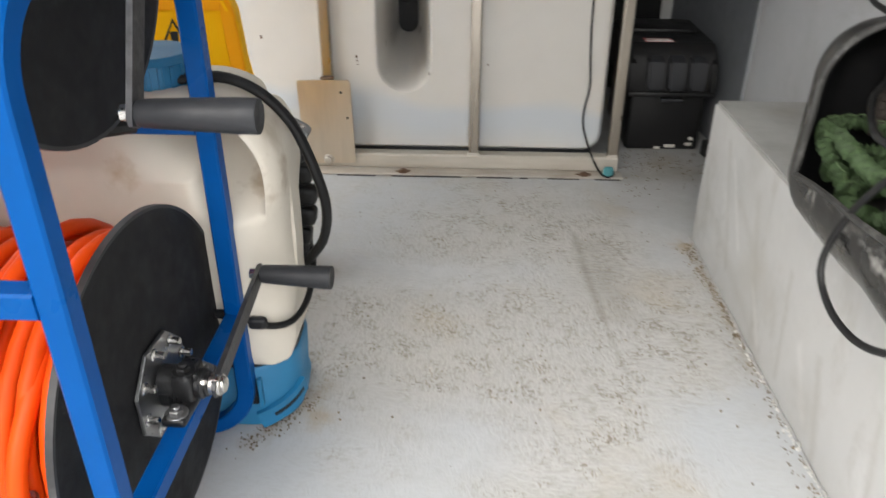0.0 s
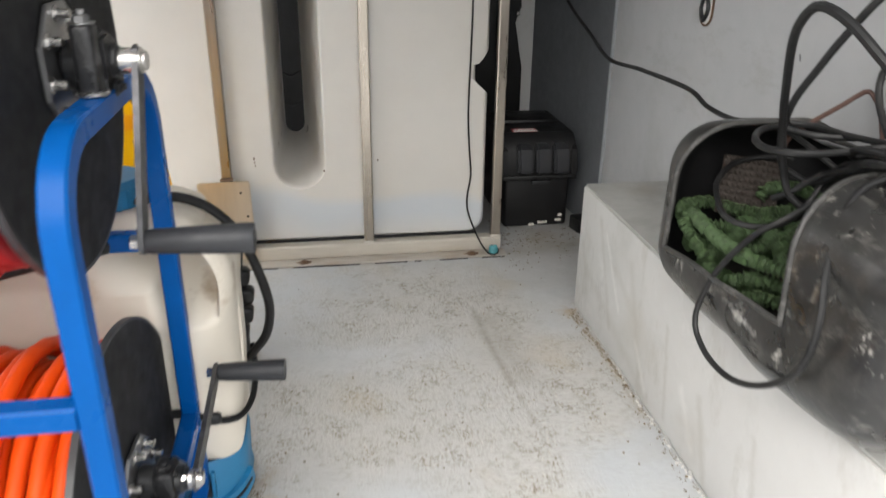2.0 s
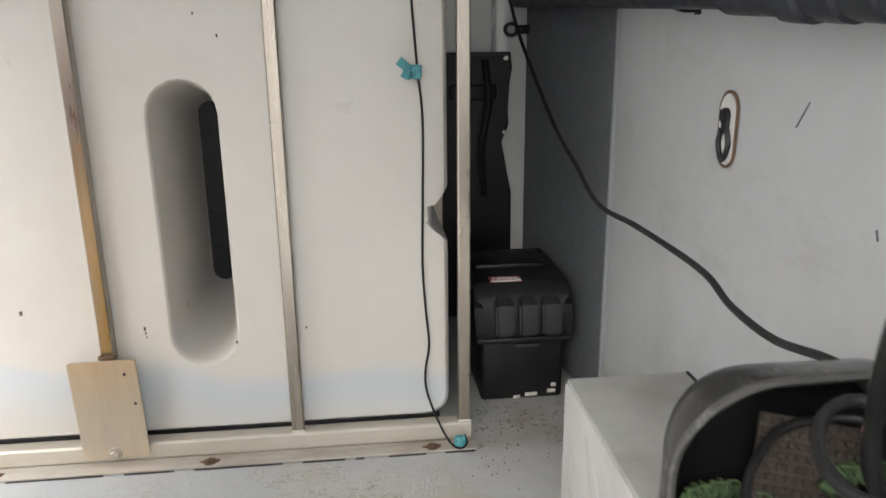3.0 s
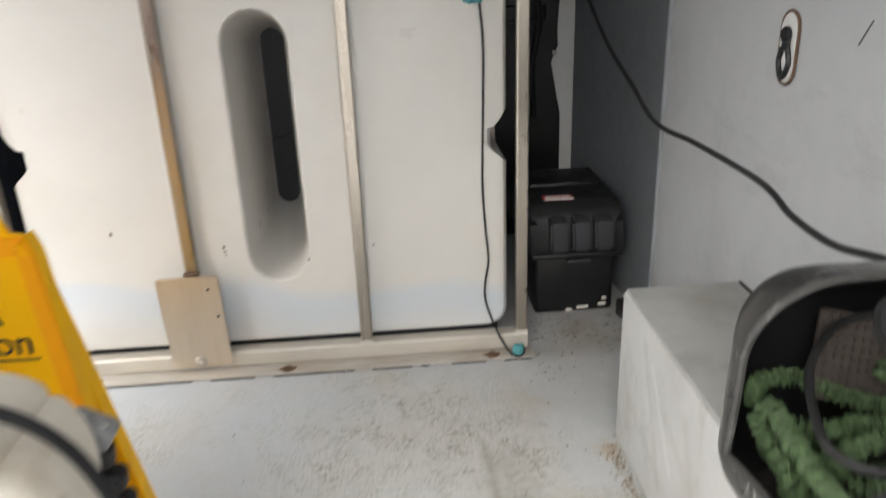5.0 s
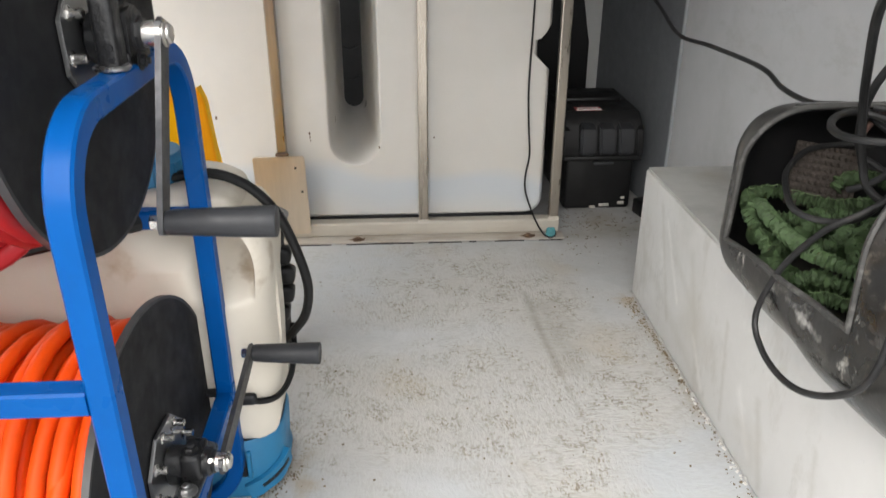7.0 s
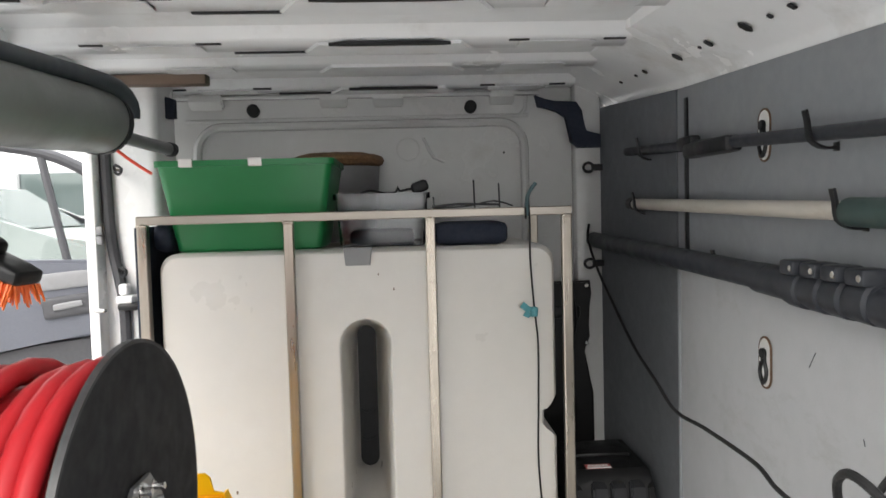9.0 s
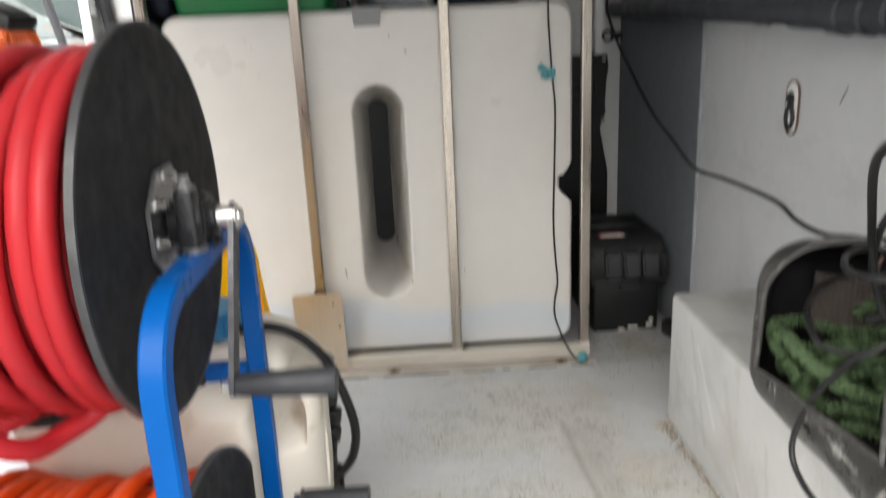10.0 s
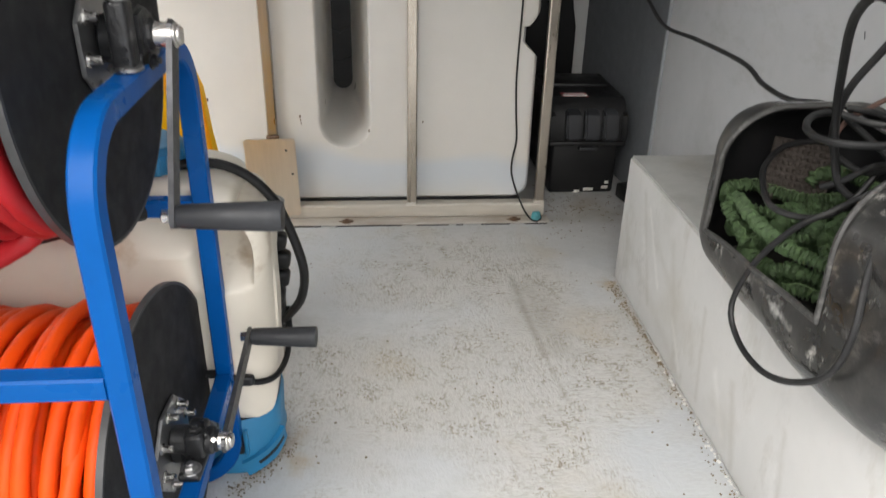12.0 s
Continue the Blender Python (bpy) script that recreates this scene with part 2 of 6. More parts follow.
    L.new(b.outputs[0], P.inputs["Normal"])
    return m


def stain(m, centre, radius, colour, amount=0.9):
    """A ragged stain of its own shape, at a place on the thing."""
    N, L = m.node_tree.nodes, m.node_tree.links
    P = N["Principled BSDF"]
    base = P.inputs["Base Color"].links[0].from_socket
    tc, t, d, r, x, k = (N.new(n) for n in ("ShaderNodeTexCoord", "ShaderNodeTexNoise", "ShaderNodeVectorMath", "ShaderNodeMapRange", "ShaderNodeMix", "ShaderNodeMath"))
    t.inputs["Scale"].default_value, t.inputs["Detail"].default_value = 1.4 / radius, 5.0
    d.operation = "DISTANCE"
    d.inputs[1].default_value = centre
    L.new(tc.outputs["Object"], t.inputs["Vector"])
    L.new(tc.outputs["Object"], d.inputs[0])
    k.operation = "MULTIPLY_ADD"
    k.inputs[1].default_value = radius * 2.4
    L.new(t.outputs["Fac"], k.inputs[0])
    L.new(d.outputs["Value"], k.inputs[2])
    for key, v in zip(("From Min", "From Max", "To Min", "To Max"), (radius * 1.2, radius * 2.3, amount, 0)):
        r.inputs[key].default_value = v
    L.new(k.outputs[0], r.inputs["Value"])
    x.data_type = "RGBA"
    x.inputs["B"].default_value = (*colour, 1)
    L.new(r.outputs[0], x.inputs["Factor"])
    L.new(base, x.inputs["A"])
    L.new(x.outputs["Result"], P.inputs["Base Color"])


def ragged_line(m, a, b, width, colour, amount):
    """A ragged line from a to b on the thing, for smears and painted shade."""
    N, L = m.node_tree.nodes, m.node_tree.links
    P = N["Principled BSDF"]
    base = P.inputs["Base Color"].links[0].from_socket
    a, b = Vector(a), Vector(b)
    tc, t, r, x = (N.new(n) for n in ("ShaderNodeTexCoord", "ShaderNodeTexNoise", "ShaderNodeMapRange", "ShaderNodeMix"))

    def vec(op, p, q=None):
        k = N.new("ShaderNodeVectorMath")
        k.operation = op
        for i, v in enumerate((p, q)):
            if hasattr(v, "is_linked"):
                L.new(v, k.inputs[i])
            elif v is not None:
                k.inputs[i].default_value = v
        return k

    off = vec("SUBTRACT", tc.outputs["Object"], tuple(a))
    along = vec("DOT_PRODUCT", off.outputs[0], tuple((b - a) / (b - a).length_squared))
    lim = N.new("ShaderNodeClamp")
    L.new(along.outputs["Value"], lim.inputs[0])
    foot = vec("SCALE", tuple(b - a))
    L.new(lim.outputs[0], foot.inputs["Scale"])
    d = vec("DISTANCE", off.outputs[0], foot.outputs[0])
    k = N.new("ShaderNodeMath")
    k.operation = "MULTIPLY_ADD"
    k.inputs[1].default_value = width * 1.6
    t.inputs["Scale"].default_value, t.inputs["Detail"].default_value = 0.9 / width, 5.0
    L.new(tc.outputs["Object"], t.inputs["Vector"])
    L.new(t.outputs["Fac"], k.inputs[0])
    L.new(d.outputs["Value"], k.inputs[2])
    for key, v in zip(("From Min", "From Max", "To Min", "To Max"), (width * 0.7, width * 1.9, amount, 0)):
        r.inputs[key].default_value = v
    L.new(k.outputs[0], r.inputs["Value"])
    x.data_type = "RGBA"
    x.inputs["B"].default_value = (*colour, 1)
    L.new(r.outputs[0], x.inputs["Factor"])
    L.new(base, x.inputs["A"])
    L.new(x.outputs["Result"], P.inputs["Base Color"])


def tank_material():
    """Milky tank plastic through which the water's level shows faintly."""
    m = material("tank_plastic", (0.575, 0.555, 0.52), 0.36, vary=0.025, scale=14, bump=0.12, bump_scale=120, dirt=(0.62, 0.57, 0.48), dirt_amount=0.08, dirt_scale=5)
    N, L = m.node_tree.nodes, m.node_tree.links
    P = N["Principled BSDF"]
    base = P.inputs["Base Color"].links[0].from_socket
    tc, sep, nz = N.new("ShaderNodeTexCoord"), N.new("ShaderNodeSeparateXYZ"), N.new("ShaderNodeTexNoise")
    nz.inputs["Scale"].default_value, nz.inputs["Detail"].default_value = 2.6, 1.5
    L.new(tc.outputs["Object"], sep.inputs[0])
    L.new(tc.outputs["Object"], nz.inputs["Vector"])
    w = N.new("ShaderNodeMath")
    w.operation = "MULTIPLY_ADD"
    w.inputs[1].default_value = 0.22
    L.new(nz.outputs["Fac"], w.inputs[0])
    L.new(sep.outputs["Z"], w.inputs[2])
    top, low = N.new("ShaderNodeMapRange"), N.new("ShaderNodeMapRange")
    for r, vals in ((top, (0.255, 0.285, 1, 0)), (low, (0.13, 0.22, 0.1, 0.9))):
        for k, x in zip(("From Min", "From Max", "To Min", "To Max"), vals):
            r.inputs[k].default_value = x
        L.new(w.outputs[0], r.inputs["Value"])
    k = N.new("ShaderNodeMath")
    k.operation = "MULTIPLY"
    L.new(top.outputs[0], k.inputs[0])
    L.new(low.outputs[0], k.inputs[1])
    x = N.new("ShaderNodeMix")
    x.data_type = "RGBA"
    L.new(k.outputs[0], x.inputs["Factor"])
    L.new(base, x.inputs["A"])
    x.inputs["B"].default_value = (0.49, 0.525, 0.56, 1)
    L.new(x.outputs["Result"], P.inputs["Base Color"])
    P.inputs["Subsurface Weight"].default_value = 0.15
    P.inputs["Subsurface Radius"].default_value = (0.02, 0.018, 0.014)
    return m


def glass_material(name, tint, rough=0.02):
    m = bpy.data.materials.new(name)
    m.use_nodes = True
    P = m.node_tree.nodes["Principled BSDF"]
    P.inputs["Base Color"].default_value = (*tint, 1)
    P.inputs["Transmission Weight"].default_value = 1.0
    P.inputs["Roughness"].default_value = rough
    P.inputs["IOR"].default_value = 1.45
    return m


M_FLOOR = floor_material()
M_TANK = tank_material()
M_WALL = material("grey_lining_paint", (0.425, 0.432, 0.44), 0.5, vary=0.03, scale=22, bump=0.15, bump_scale=160, dirt=(0.30, 0.30, 0.295), dirt_amount=0.3, dirt_scale=2.5)
# The wall's grey in two darker steps, shade put into the colour
M_UPPER = material("half_shaded_lining", (0.225, 0.236, 0.252), 0.6, vary=0.06, scale=40, bump=0.25, bump_scale=400, dirt=(0.25, 0.25, 0.25), dirt_amount=0.3, dirt_scale=2.5)
M_WALLD = material("shaded_lining", (0.132, 0.142, 0.156), 0.7, vary=0.07, scale=60, bump=0.3, bump_scale=500, dirt=(0.14, 0.14, 0.142), dirt_amount=0.25, dirt_scale=3)
M_ARCH = material("wheel_arch_paint", (0.56, 0.555, 0.54), 0.45, vary=0.03, scale=14, bump=0.15, bump_scale=90, dirt=(0.42, 0.42, 0.40), dirt_amount=0.45, dirt_scale=3.5)
M_ARCHTOP = material("trodden_arch_paint", (0.40, 0.40, 0.38), 0.5, vary=0.07, scale=30, bump=0.2, dirt=(0.26, 0.25, 0.23), dirt_amount=0.5, dirt_scale=7)
M_BODY = material("van_body_paint", (0.84, 0.845, 0.85), 0.20, vary=0.03, scale=10, dirt=(0.48, 0.45, 0.41), dirt_amount=0.3, dirt_scale=3)
M_BULK = material("bare_bulkhead_steel_paint", (0.60, 0.60, 0.59), 0.22, vary=0.04, scale=10, dirt=(0.42, 0.40, 0.37), dirt_amount=0.3, dirt_scale=4, coat=0.2)
M_WHITE = material("white_gloss_paint", (0.80, 0.80, 0.80), 0.25, vary=0.02, scale=10, dirt=(0.6, 0.58, 0.55), dirt_amount=0.15, dirt_scale=6)
M_OVAL = material("pale_plated_steel", (0.78, 0.77, 0.75), 0.35, metal=0.25, vary=0.06, scale=60)
M_BRIGHT = material("polished_steel_plate", (0.62, 0.54, 0.44), 0.42, metal=1.0, vary=0.08, scale=60, stretch=(1, 1, 0.12), dirt=(0.45, 0.38, 0.30), dirt_amount=0.25, dirt_scale=9)
M_STEEL = material("brushed_stainless", (0.42, 0.375, 0.32), 0.32, metal=1.0, vary=0.09, scale=70, stretch=(1, 1, 0.1), bump=0.03, dirt=(0.40, 0.34, 0.27), dirt_amount=0.25, dirt_scale=12)
M_STEELH = material("brushed_stainless_rail", (0.37, 0.335, 0.295), 0.38, metal=1.0, vary=0.09, scale=70, stretch=(0.1, 1, 1), bump=0.08, dirt=(0.36, 0.30, 0.24), dirt_amount=0.35, dirt_scale=12)
M_FOOT = material("dirty_zinc_angle", (0.50, 0.47, 0.42), 0.5, metal=0.5, vary=0.12, scale=50, stretch=(0.3, 1, 1), dirt=(0.25, 0.18, 0.12), dirt_amount=0.45, dirt_scale=10)
M_BASE = material("dulled_steel_base", (0.52, 0.485, 0.425), 0.48, metal=0.45, vary=0.08, scale=60, stretch=(0.2, 1, 1), bump=0.06, dirt=(0.33, 0.27, 0.20), dirt_amount=0.3, dirt_scale=9)
M_RUST = material("rust", (0.12, 0.07, 0.04), 0.85, vary=0.4, scale=120, bump=0.4)
M_BLUE = material("blue_gloss_paint", (0.001, 0.070, 0.275), 0.34, vary=0.07, scale=20, bump=0.05, bump_scale=90, dirt=(0.004, 0.06, 0.22), dirt_amount=0.25, dirt_scale=25, spec=0.1)
M_DISC = material("black_reel_board", (0.012, 0.012, 0.013), 0.62, spec=0.25, vary=0.2, scale=90, bump=0.25, bump_scale=700, dirt=(0.022, 0.022, 0.024), dirt_amount=0.3, dirt_scale=7)
M_DISCEDGE = material("worn_disc_edge", (0.030, 0.030, 0.031), 0.45, vary=0.25, scale=60, dirt=(0.11, 0.11, 0.11), dirt_amount=0.35, dirt_scale=20)
M_ORANGE = material("orange_hose_rubber", (0.74, 0.070, 0.004), 0.45, spec=0.18, vary=0.06, scale=30, dirt=(0.52, 0.055, 0.006), dirt_amount=0.25, dirt_scale=14)
M_RED = material("red_hose_rubber", (0.37, 0.016, 0.021), 0.42, spec=0.22, vary=0.08, scale=30, dirt=(0.34, 0.02, 0.025), dirt_amount=0.3, dirt_scale=14)
M_GRIP = material("grey_plastic_grip", (0.026, 0.027, 0.030), 0.48, spec=0.3, vary=0.1, scale=150, bump=0.1, bump_scale=600)
M_BLACK = material("black_moulded_plastic", (0.007, 0.007, 0.0075), 0.42, spec=0.35, vary=0.15, scale=60, bump=0.15, bump_scale=500, dirt=(0.025, 0.024, 0.022), dirt_amount=0.15, dirt_scale=10)
M_CAST = material("black_cast_iron", (0.012, 0.012, 0.013), 0.35, vary=0.2, scale=120, bump=0.5, bump_scale=200, dirt=(0.14, 0.14, 0.14), dirt_amount=0.06, dirt_scale=60)
M_DARKMETAL = material("blackened_steel_bar", (0.10, 0.10, 0.105), 0.42, metal=0.8, vary=0.3, scale=90, bump=0.25, bump_scale=350, dirt=(0.22, 0.21, 0.2), dirt_amount=0.3, dirt_scale=35)
M_ZINC = material("bright_zinc", (0.68, 0.66, 0.63), 0.25, metal=1.0, vary=0.08, scale=80, bump=0.05)
M_PLATE = material("grey_steel_plate", (0.36, 0.36, 0.36), 0.34, metal=0.95, vary=0.12, scale=70, dirt=(0.2, 0.2, 0.2), dirt_amount=0.25, dirt_scale=15)
M_CREAM = material("aged_white_polythene", (0.74, 0.69, 0.60), 0.42, vary=0.035, scale=16, bump=0.1, bump_scale=80, dirt=(0.50, 0.40, 0.27), dirt_amount=0.16, dirt_scale=7)
M_GRIME = material("brown_grime", (0.40, 0.30, 0.18), 0.6, vary=0.25, scale=60)
M_TEAL = material("blue_sprayer_plastic", (0.016, 0.17, 0.34), 0.4, vary=0.07, scale=30, bump=0.1, bump_scale=300, dirt=(0.03, 0.16, 0.29), dirt_amount=0.35, dirt_scale=12)
M_RUBBER = material("black_rubber_cable", (0.006, 0.006, 0.0065), 0.45, spec=0.3, vary=0.12, scale=60, dirt=(0.020, 0.019, 0.017), dirt_amount=0.25, dirt_scale=14)
M_CABLE = material("dusty_black_cable", (0.013, 0.013, 0.0135), 0.5, spec=0.35, vary=0.2, scale=50, dirt=(0.045, 0.044, 0.042), dirt_amount=0.35, dirt_scale=16)
M_YELLOW = material("yellow_sign_plastic", (0.98, 0.52, 0.003), 0.45, spec=0.15, vary=0.04, scale=16, dirt=(0.80, 0.36, 0.005), dirt_amount=0.2, dirt_scale=8)
M_AMBER = material("amber_sign_plastic", (0.95, 0.40, 0.006), 0.42, spec=0.2, vary=0.04, scale=16, dirt=(0.80, 0.30, 0.006), dirt_amount=0.2, dirt_scale=8)
M_INK = material("black_sign_print", (0.012, 0.012, 0.012), 0.5, vary=0.1)
M_TUB = material("scuffed_black_drum_plastic", (0.022, 0.0216, 0.021), 0.30, spec=0.5, coat=0.25, vary=0.3, scale=25, bump=0.22, bump_scale=45, dirt=(0.075, 0.071, 0.066), dirt_amount=0.38, dirt_scale=11, rough_vary=0.14)


def scuffed(m, colour, scale, lo, hi, stretch):
    """Adds pale scrapes, drawn out along one way, over a material."""
    N, L = m.node_tree.nodes, m.node_tree.links
    P = N["Principled BSDF"]
    base = P.inputs["Base Color"].links[0].from_socket
    tc, mp, t, r, x = (N.new(k) for k in ("ShaderNodeTexCoord", "ShaderNodeMapping", "ShaderNodeTexNoise", "ShaderNodeMapRange", "ShaderNodeMix"))
    mp.inputs["Scale"].default_value, mp.inputs["Rotation"].default_value = stretch, (0.5, 0.3, 0.4)
    t.inputs["Scale"].default_value, t.inputs["Detail"].default_value, t.inputs["Roughness"].default_value = scale, 6.0, 0.75
    for k, v in zip(("From Min", "From Max", "To Min", "To Max"), (lo, hi, 0, 0.85)):
        r.inputs[k].default_value = v
    x.data_type = "RGBA"
    x.inputs["B"].default_value = (*colour, 1)
    L.new(tc.outputs["Object"], mp.inputs["Vector"])
    L.new(mp.outputs[0], t.inputs["Vector"])
    L.new(t.outputs["Fac"], r.inputs["Value"])
    L.new(r.outputs[0], x.inputs["Factor"])
    L.new(base, x.inputs["A"])
    L.new(x.outputs["Result"], P.inputs["Base Color"])


scuffed(M_TUB, (0.12, 0.115, 0.105), 45, 0.55, 0.70, (1, 0.3, 0.8))
scuffed(M_TUB, (0.010, 0.010, 0.010), 16, 0.56, 0.68, (1, 0.6, 0.5))
scuffed(M_TUB, (0.50, 0.48, 0.44), 34, 0.615, 0.70, (1, 0.6, 0.35))
stain(M_TUB, (-0.125, 0.10, 0.094), 0.016, (0.50, 0.49, 0.46), 0.8)
stain(M_TUB, (-0.128, 0.018, 0.090), 0.016, (0.50, 0.49, 0.46), 0.7)
ragged_line(M_TUB, (-0.128, 0.11, 0.10), (-0.13, -0.02, 0.085), 0.008, (0.62, 0.60, 0.57), 0.75)
ragged_line(M_TUB, (-0.13, -0.06, 0.05), (-0.13, -0.20, 0.06), 0.022, (0.008, 0.008, 0.008), 0.8)
ragged_line(M_TUB, (-0.12, -0.10, 0.19), (-0.13, -0.11, 0.08), 0.007, (0.36, 0.31, 0.24), 0.6)
stain(M_TUB, (-0.118, -0.062, 0.195), 0.020, (0.42, 0.37, 0.30), 0.8)
scuffed(M_DISC, (0.07, 0.07, 0.07), 40, 0.64, 0.74, (1, 0.4, 0.4))
scuffed(M_BLUE, (0.16, 0.20, 0.30), 70, 0.70, 0.76, (1, 1, 0.5))
scuffed(M_ARCH, (0.42, 0.405, 0.37), 6, 0.52, 0.68, (1, 1, 0.4))
scuffed(M_ARCH, (0.40, 0.395, 0.38), 16, 0.60, 0.72, (1, 0.8, 0.3))
scuffed(M_ARCH, (0.64, 0.635, 0.62), 5, 0.54, 0.64, (1, 0.6, 0.5))
for a, b, w, c in (((0.60, 0.27), (0.50, 0.06), 0.012, 0.5), ((0.42, 0.24), (0.33, 0.05), 0.016, 0.45), ((0.24, 0.20), (0.21, 0.03), 0.010, 0.5), ((0.10, 0.14), (0.05, 0.02), 0.014, 0.5), ((0.66, 0.12), (0.30, 0.02), 0.020, 0.35), ((-0.06, 0.18), (-0.09, 0.05), 0.010, 0.45), ((0.50, 0.20), (0.36, 0.14), 0.018, 0.35)):
    ragged_line(M_ARCH, (-0.102, *a), (-0.102, *b), w, (0.40, 0.385, 0.35), c)
for a, b, w in (((0.56, 0.25), (0.46, 0.12), 0.010), ((0.36, 0.10), (0.30, 0.03), 0.012), ((0.16, 0.12), (0.10, 0.04), 0.014)):
    ragged_line(M_ARCH, (-0.102, *a), (-0.102, *b), w, (0.70, 0.69, 0.67), 0.6)
scuffed(M_WALL, (0.34, 0.335, 0.325), 4, 0.56, 0.70, (1, 0.5, 1))
M_TUBEDGE = material("worn_cut_plastic_edge", (0.045, 0.044, 0.042), 0.6, vary=0.3, scale=60, bump=0.4, dirt=(0.24, 0.235, 0.22), dirt_amount=0.35, dirt_scale=34)
M_SCUFF = material("pale_scuff", (0.50, 0.48, 0.44), 0.6, vary=0.3, scale=80)
M_GREENHOSE = material("green_woven_hose", (0.046, 0.082, 0.030), 0.75, vary=0.55, scale=110, bump=0.6, bump_scale=420, dirt=(0.10, 0.17, 0.055), dirt_amount=0.30, dirt_scale=60)
M_BROWN = material("brown_bristle_mat", (0.034, 0.026, 0.021), 0.85, vary=0.3, scale=150, bump=0.5)
M_CRATE = material("green_crate_plastic", (0.008, 0.165, 0.046), 0.36, vary=0.05, scale=16, dirt=(0.012, 0.15, 0.045), dirt_amount=0.3, dirt_scale=5)
M_WICKER = material("brown_coir", (0.20, 0.115, 0.055), 0.8, vary=0.35, scale=130, bump=0.6)
M_GREY = material("grey_plastic", (0.20, 0.20, 0.205), 0.45, vary=0.08, scale=30)
M_NAVY = material("navy_cloth", (0.012, 0.018, 0.035), 0.8, vary=0.2, scale=200, bump=0.3)
M_TAPE = material("teal_tape", (0.07, 0.27, 0.30), 0.5, vary=0.2, scale=150, bump=0.4, bump_scale=90)
M_BRASS = material("brass", (0.55, 0.38, 0.16), 0.3, metal=1.0, vary=0.12, scale=60)
M_POLEW = material("worn_white_pole", (0.46, 0.43, 0.38), 0.5, vary=0.1, scale=30, stretch=(1, 0.3, 1), dirt=(0.30, 0.25, 0.19), dirt_amount=0.45, dirt_scale=18)
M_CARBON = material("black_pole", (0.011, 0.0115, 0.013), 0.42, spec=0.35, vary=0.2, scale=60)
# pole black lifted to carry haze and flare in its colour
M_POLE = material("hazed_black_pole", (0.028, 0.031, 0.038), 0.45, spec=0.35, vary=0.2, scale=60, dirt=(0.06, 0.062, 0.066), dirt_amount=0.25, dirt_scale=12)
M_PIPE = material("grey_green_pipe", (0.17, 0.185, 0.175), 0.4, vary=0.05, scale=20, dirt=(0.12, 0.13, 0.125), dirt_amount=0.3, dirt_scale=5)
M_WOOD = material("brown_batten", (0.16, 0.11, 0.08), 0.65, vary=0.2, scale=50, stretch=(0.15, 1, 1), bump=0.2)
M_BRISTLE = material("orange_bristle", (0.85, 0.16, 0.02), 0.5, vary=0.15, scale=200)
M_CORD = material("red_cord", (0.75, 0.07, 0.035), 0.6, vary=0.15, scale=200)
M_DOORTRIM = material("door_trim_grey", (0.10, 0.105, 0.125), 0.6, vary=0.06, scale=200, bump=0.25, bump_scale=700)
M_DOORLOW = material("door_trim_dark", (0.055, 0.055, 0.06), 0.65, vary=0.06, scale=200, bump=0.25, bump_scale=700)
M_HOLE = material("black_plug", (0.01, 0.01, 0.011), 0.6, vary=0.2)
M_GLASS = glass_material("clear_glass", (0.93, 0.96, 0.95))
M_CLEARBOX = glass_material("cloudy_clear_plastic", (0.86, 0.87, 0.88), 0.10)
M_ASPHALT = material("worn_grey_concrete", (0.36, 0.355, 0.345), 0.85, vary=0.12, scale=90, bump=0.5, dirt=(0.26, 0.255, 0.245), dirt_amount=0.4, dirt_scale=1.2)
M_RENDERW = material("white_render", (0.78, 0.78, 0.77), 0.7, vary=0.03, scale=5, bump=0.2, bump_scale=90, dirt=(0.66, 0.66, 0.64), dirt_amount=0.2, dirt_scale=1)
M_SILVER = material("silver_car_paint", (0.20, 0.225, 0.215), 0.3, metal=0.2, vary=0.03, scale=300, coat=0.2)
M_CARGLASS = material("tinted_car_glass", (0.07, 0.09, 0.088), 0.12, vary=0.05, spec=0.3)
M_TYRE = material("tyre", (0.02, 0.02, 0.02), 0.8, vary=0.15, scale=60)
M_THREAD = material("pale_green_thread", (0.10, 0.155, 0.065), 0.7, vary=0.2, scale=200)
M_STICKR = material("red_label", (0.55, 0.06, 0.06), 0.45, vary=0.08)
M_STICKW = material("white_label", (0.78, 0.76, 0.74), 0.45, vary=0.05)

stain(M_FLOOR, (0.70, 0.60, 0.06), 0.085, (0.27, 0.22, 0.15), 0.6)
stain(M_FLOOR, (0.645, 0.13, 0.06), 0.030, (0.36, 0.27, 0.16), 0.7)
stain(M_FLOOR, (-0.045, -0.44, 0.06), 0.032, (0.36, 0.28, 0.18), 0.6)
stain(M_FLOOR, (0.42, -0.02, 0.06), 0.10, (0.40, 0.385, 0.35), 0.4)
# kinked scuff line; the wide fourth band paints the soft shade beside it
for a, b, w, k in (((0.414, 0.18), (0.420, 0.02), 0.012, 0.75), ((0.420, 0.02), (0.430, -0.15), 0.011, 0.85), ((0.430, -0.15), (0.445, -0.30), 0.007, 0.45), ((0.445, 0.12), (0.465, -0.14), 0.055, 0.42)):
    ragged_line(M_FLOOR, (*a, 0.06), (*b, 0.06), w, (0.27, 0.255, 0.22), k)
ragged_line(M_FLOOR, (-0.13, -0.50, 0.06), (-0.04, -0.36, 0.06), 0.022, (0.30, 0.235, 0.16), 0.5)
# dirt by the battery box, darkened to paint the far corner's shade too
ragged_line(M_FLOOR, (0.56, 0.50, 0.06), (0.80, 0.54, 0.06), 0.05, (0.24, 0.215, 0.17), 0.55)
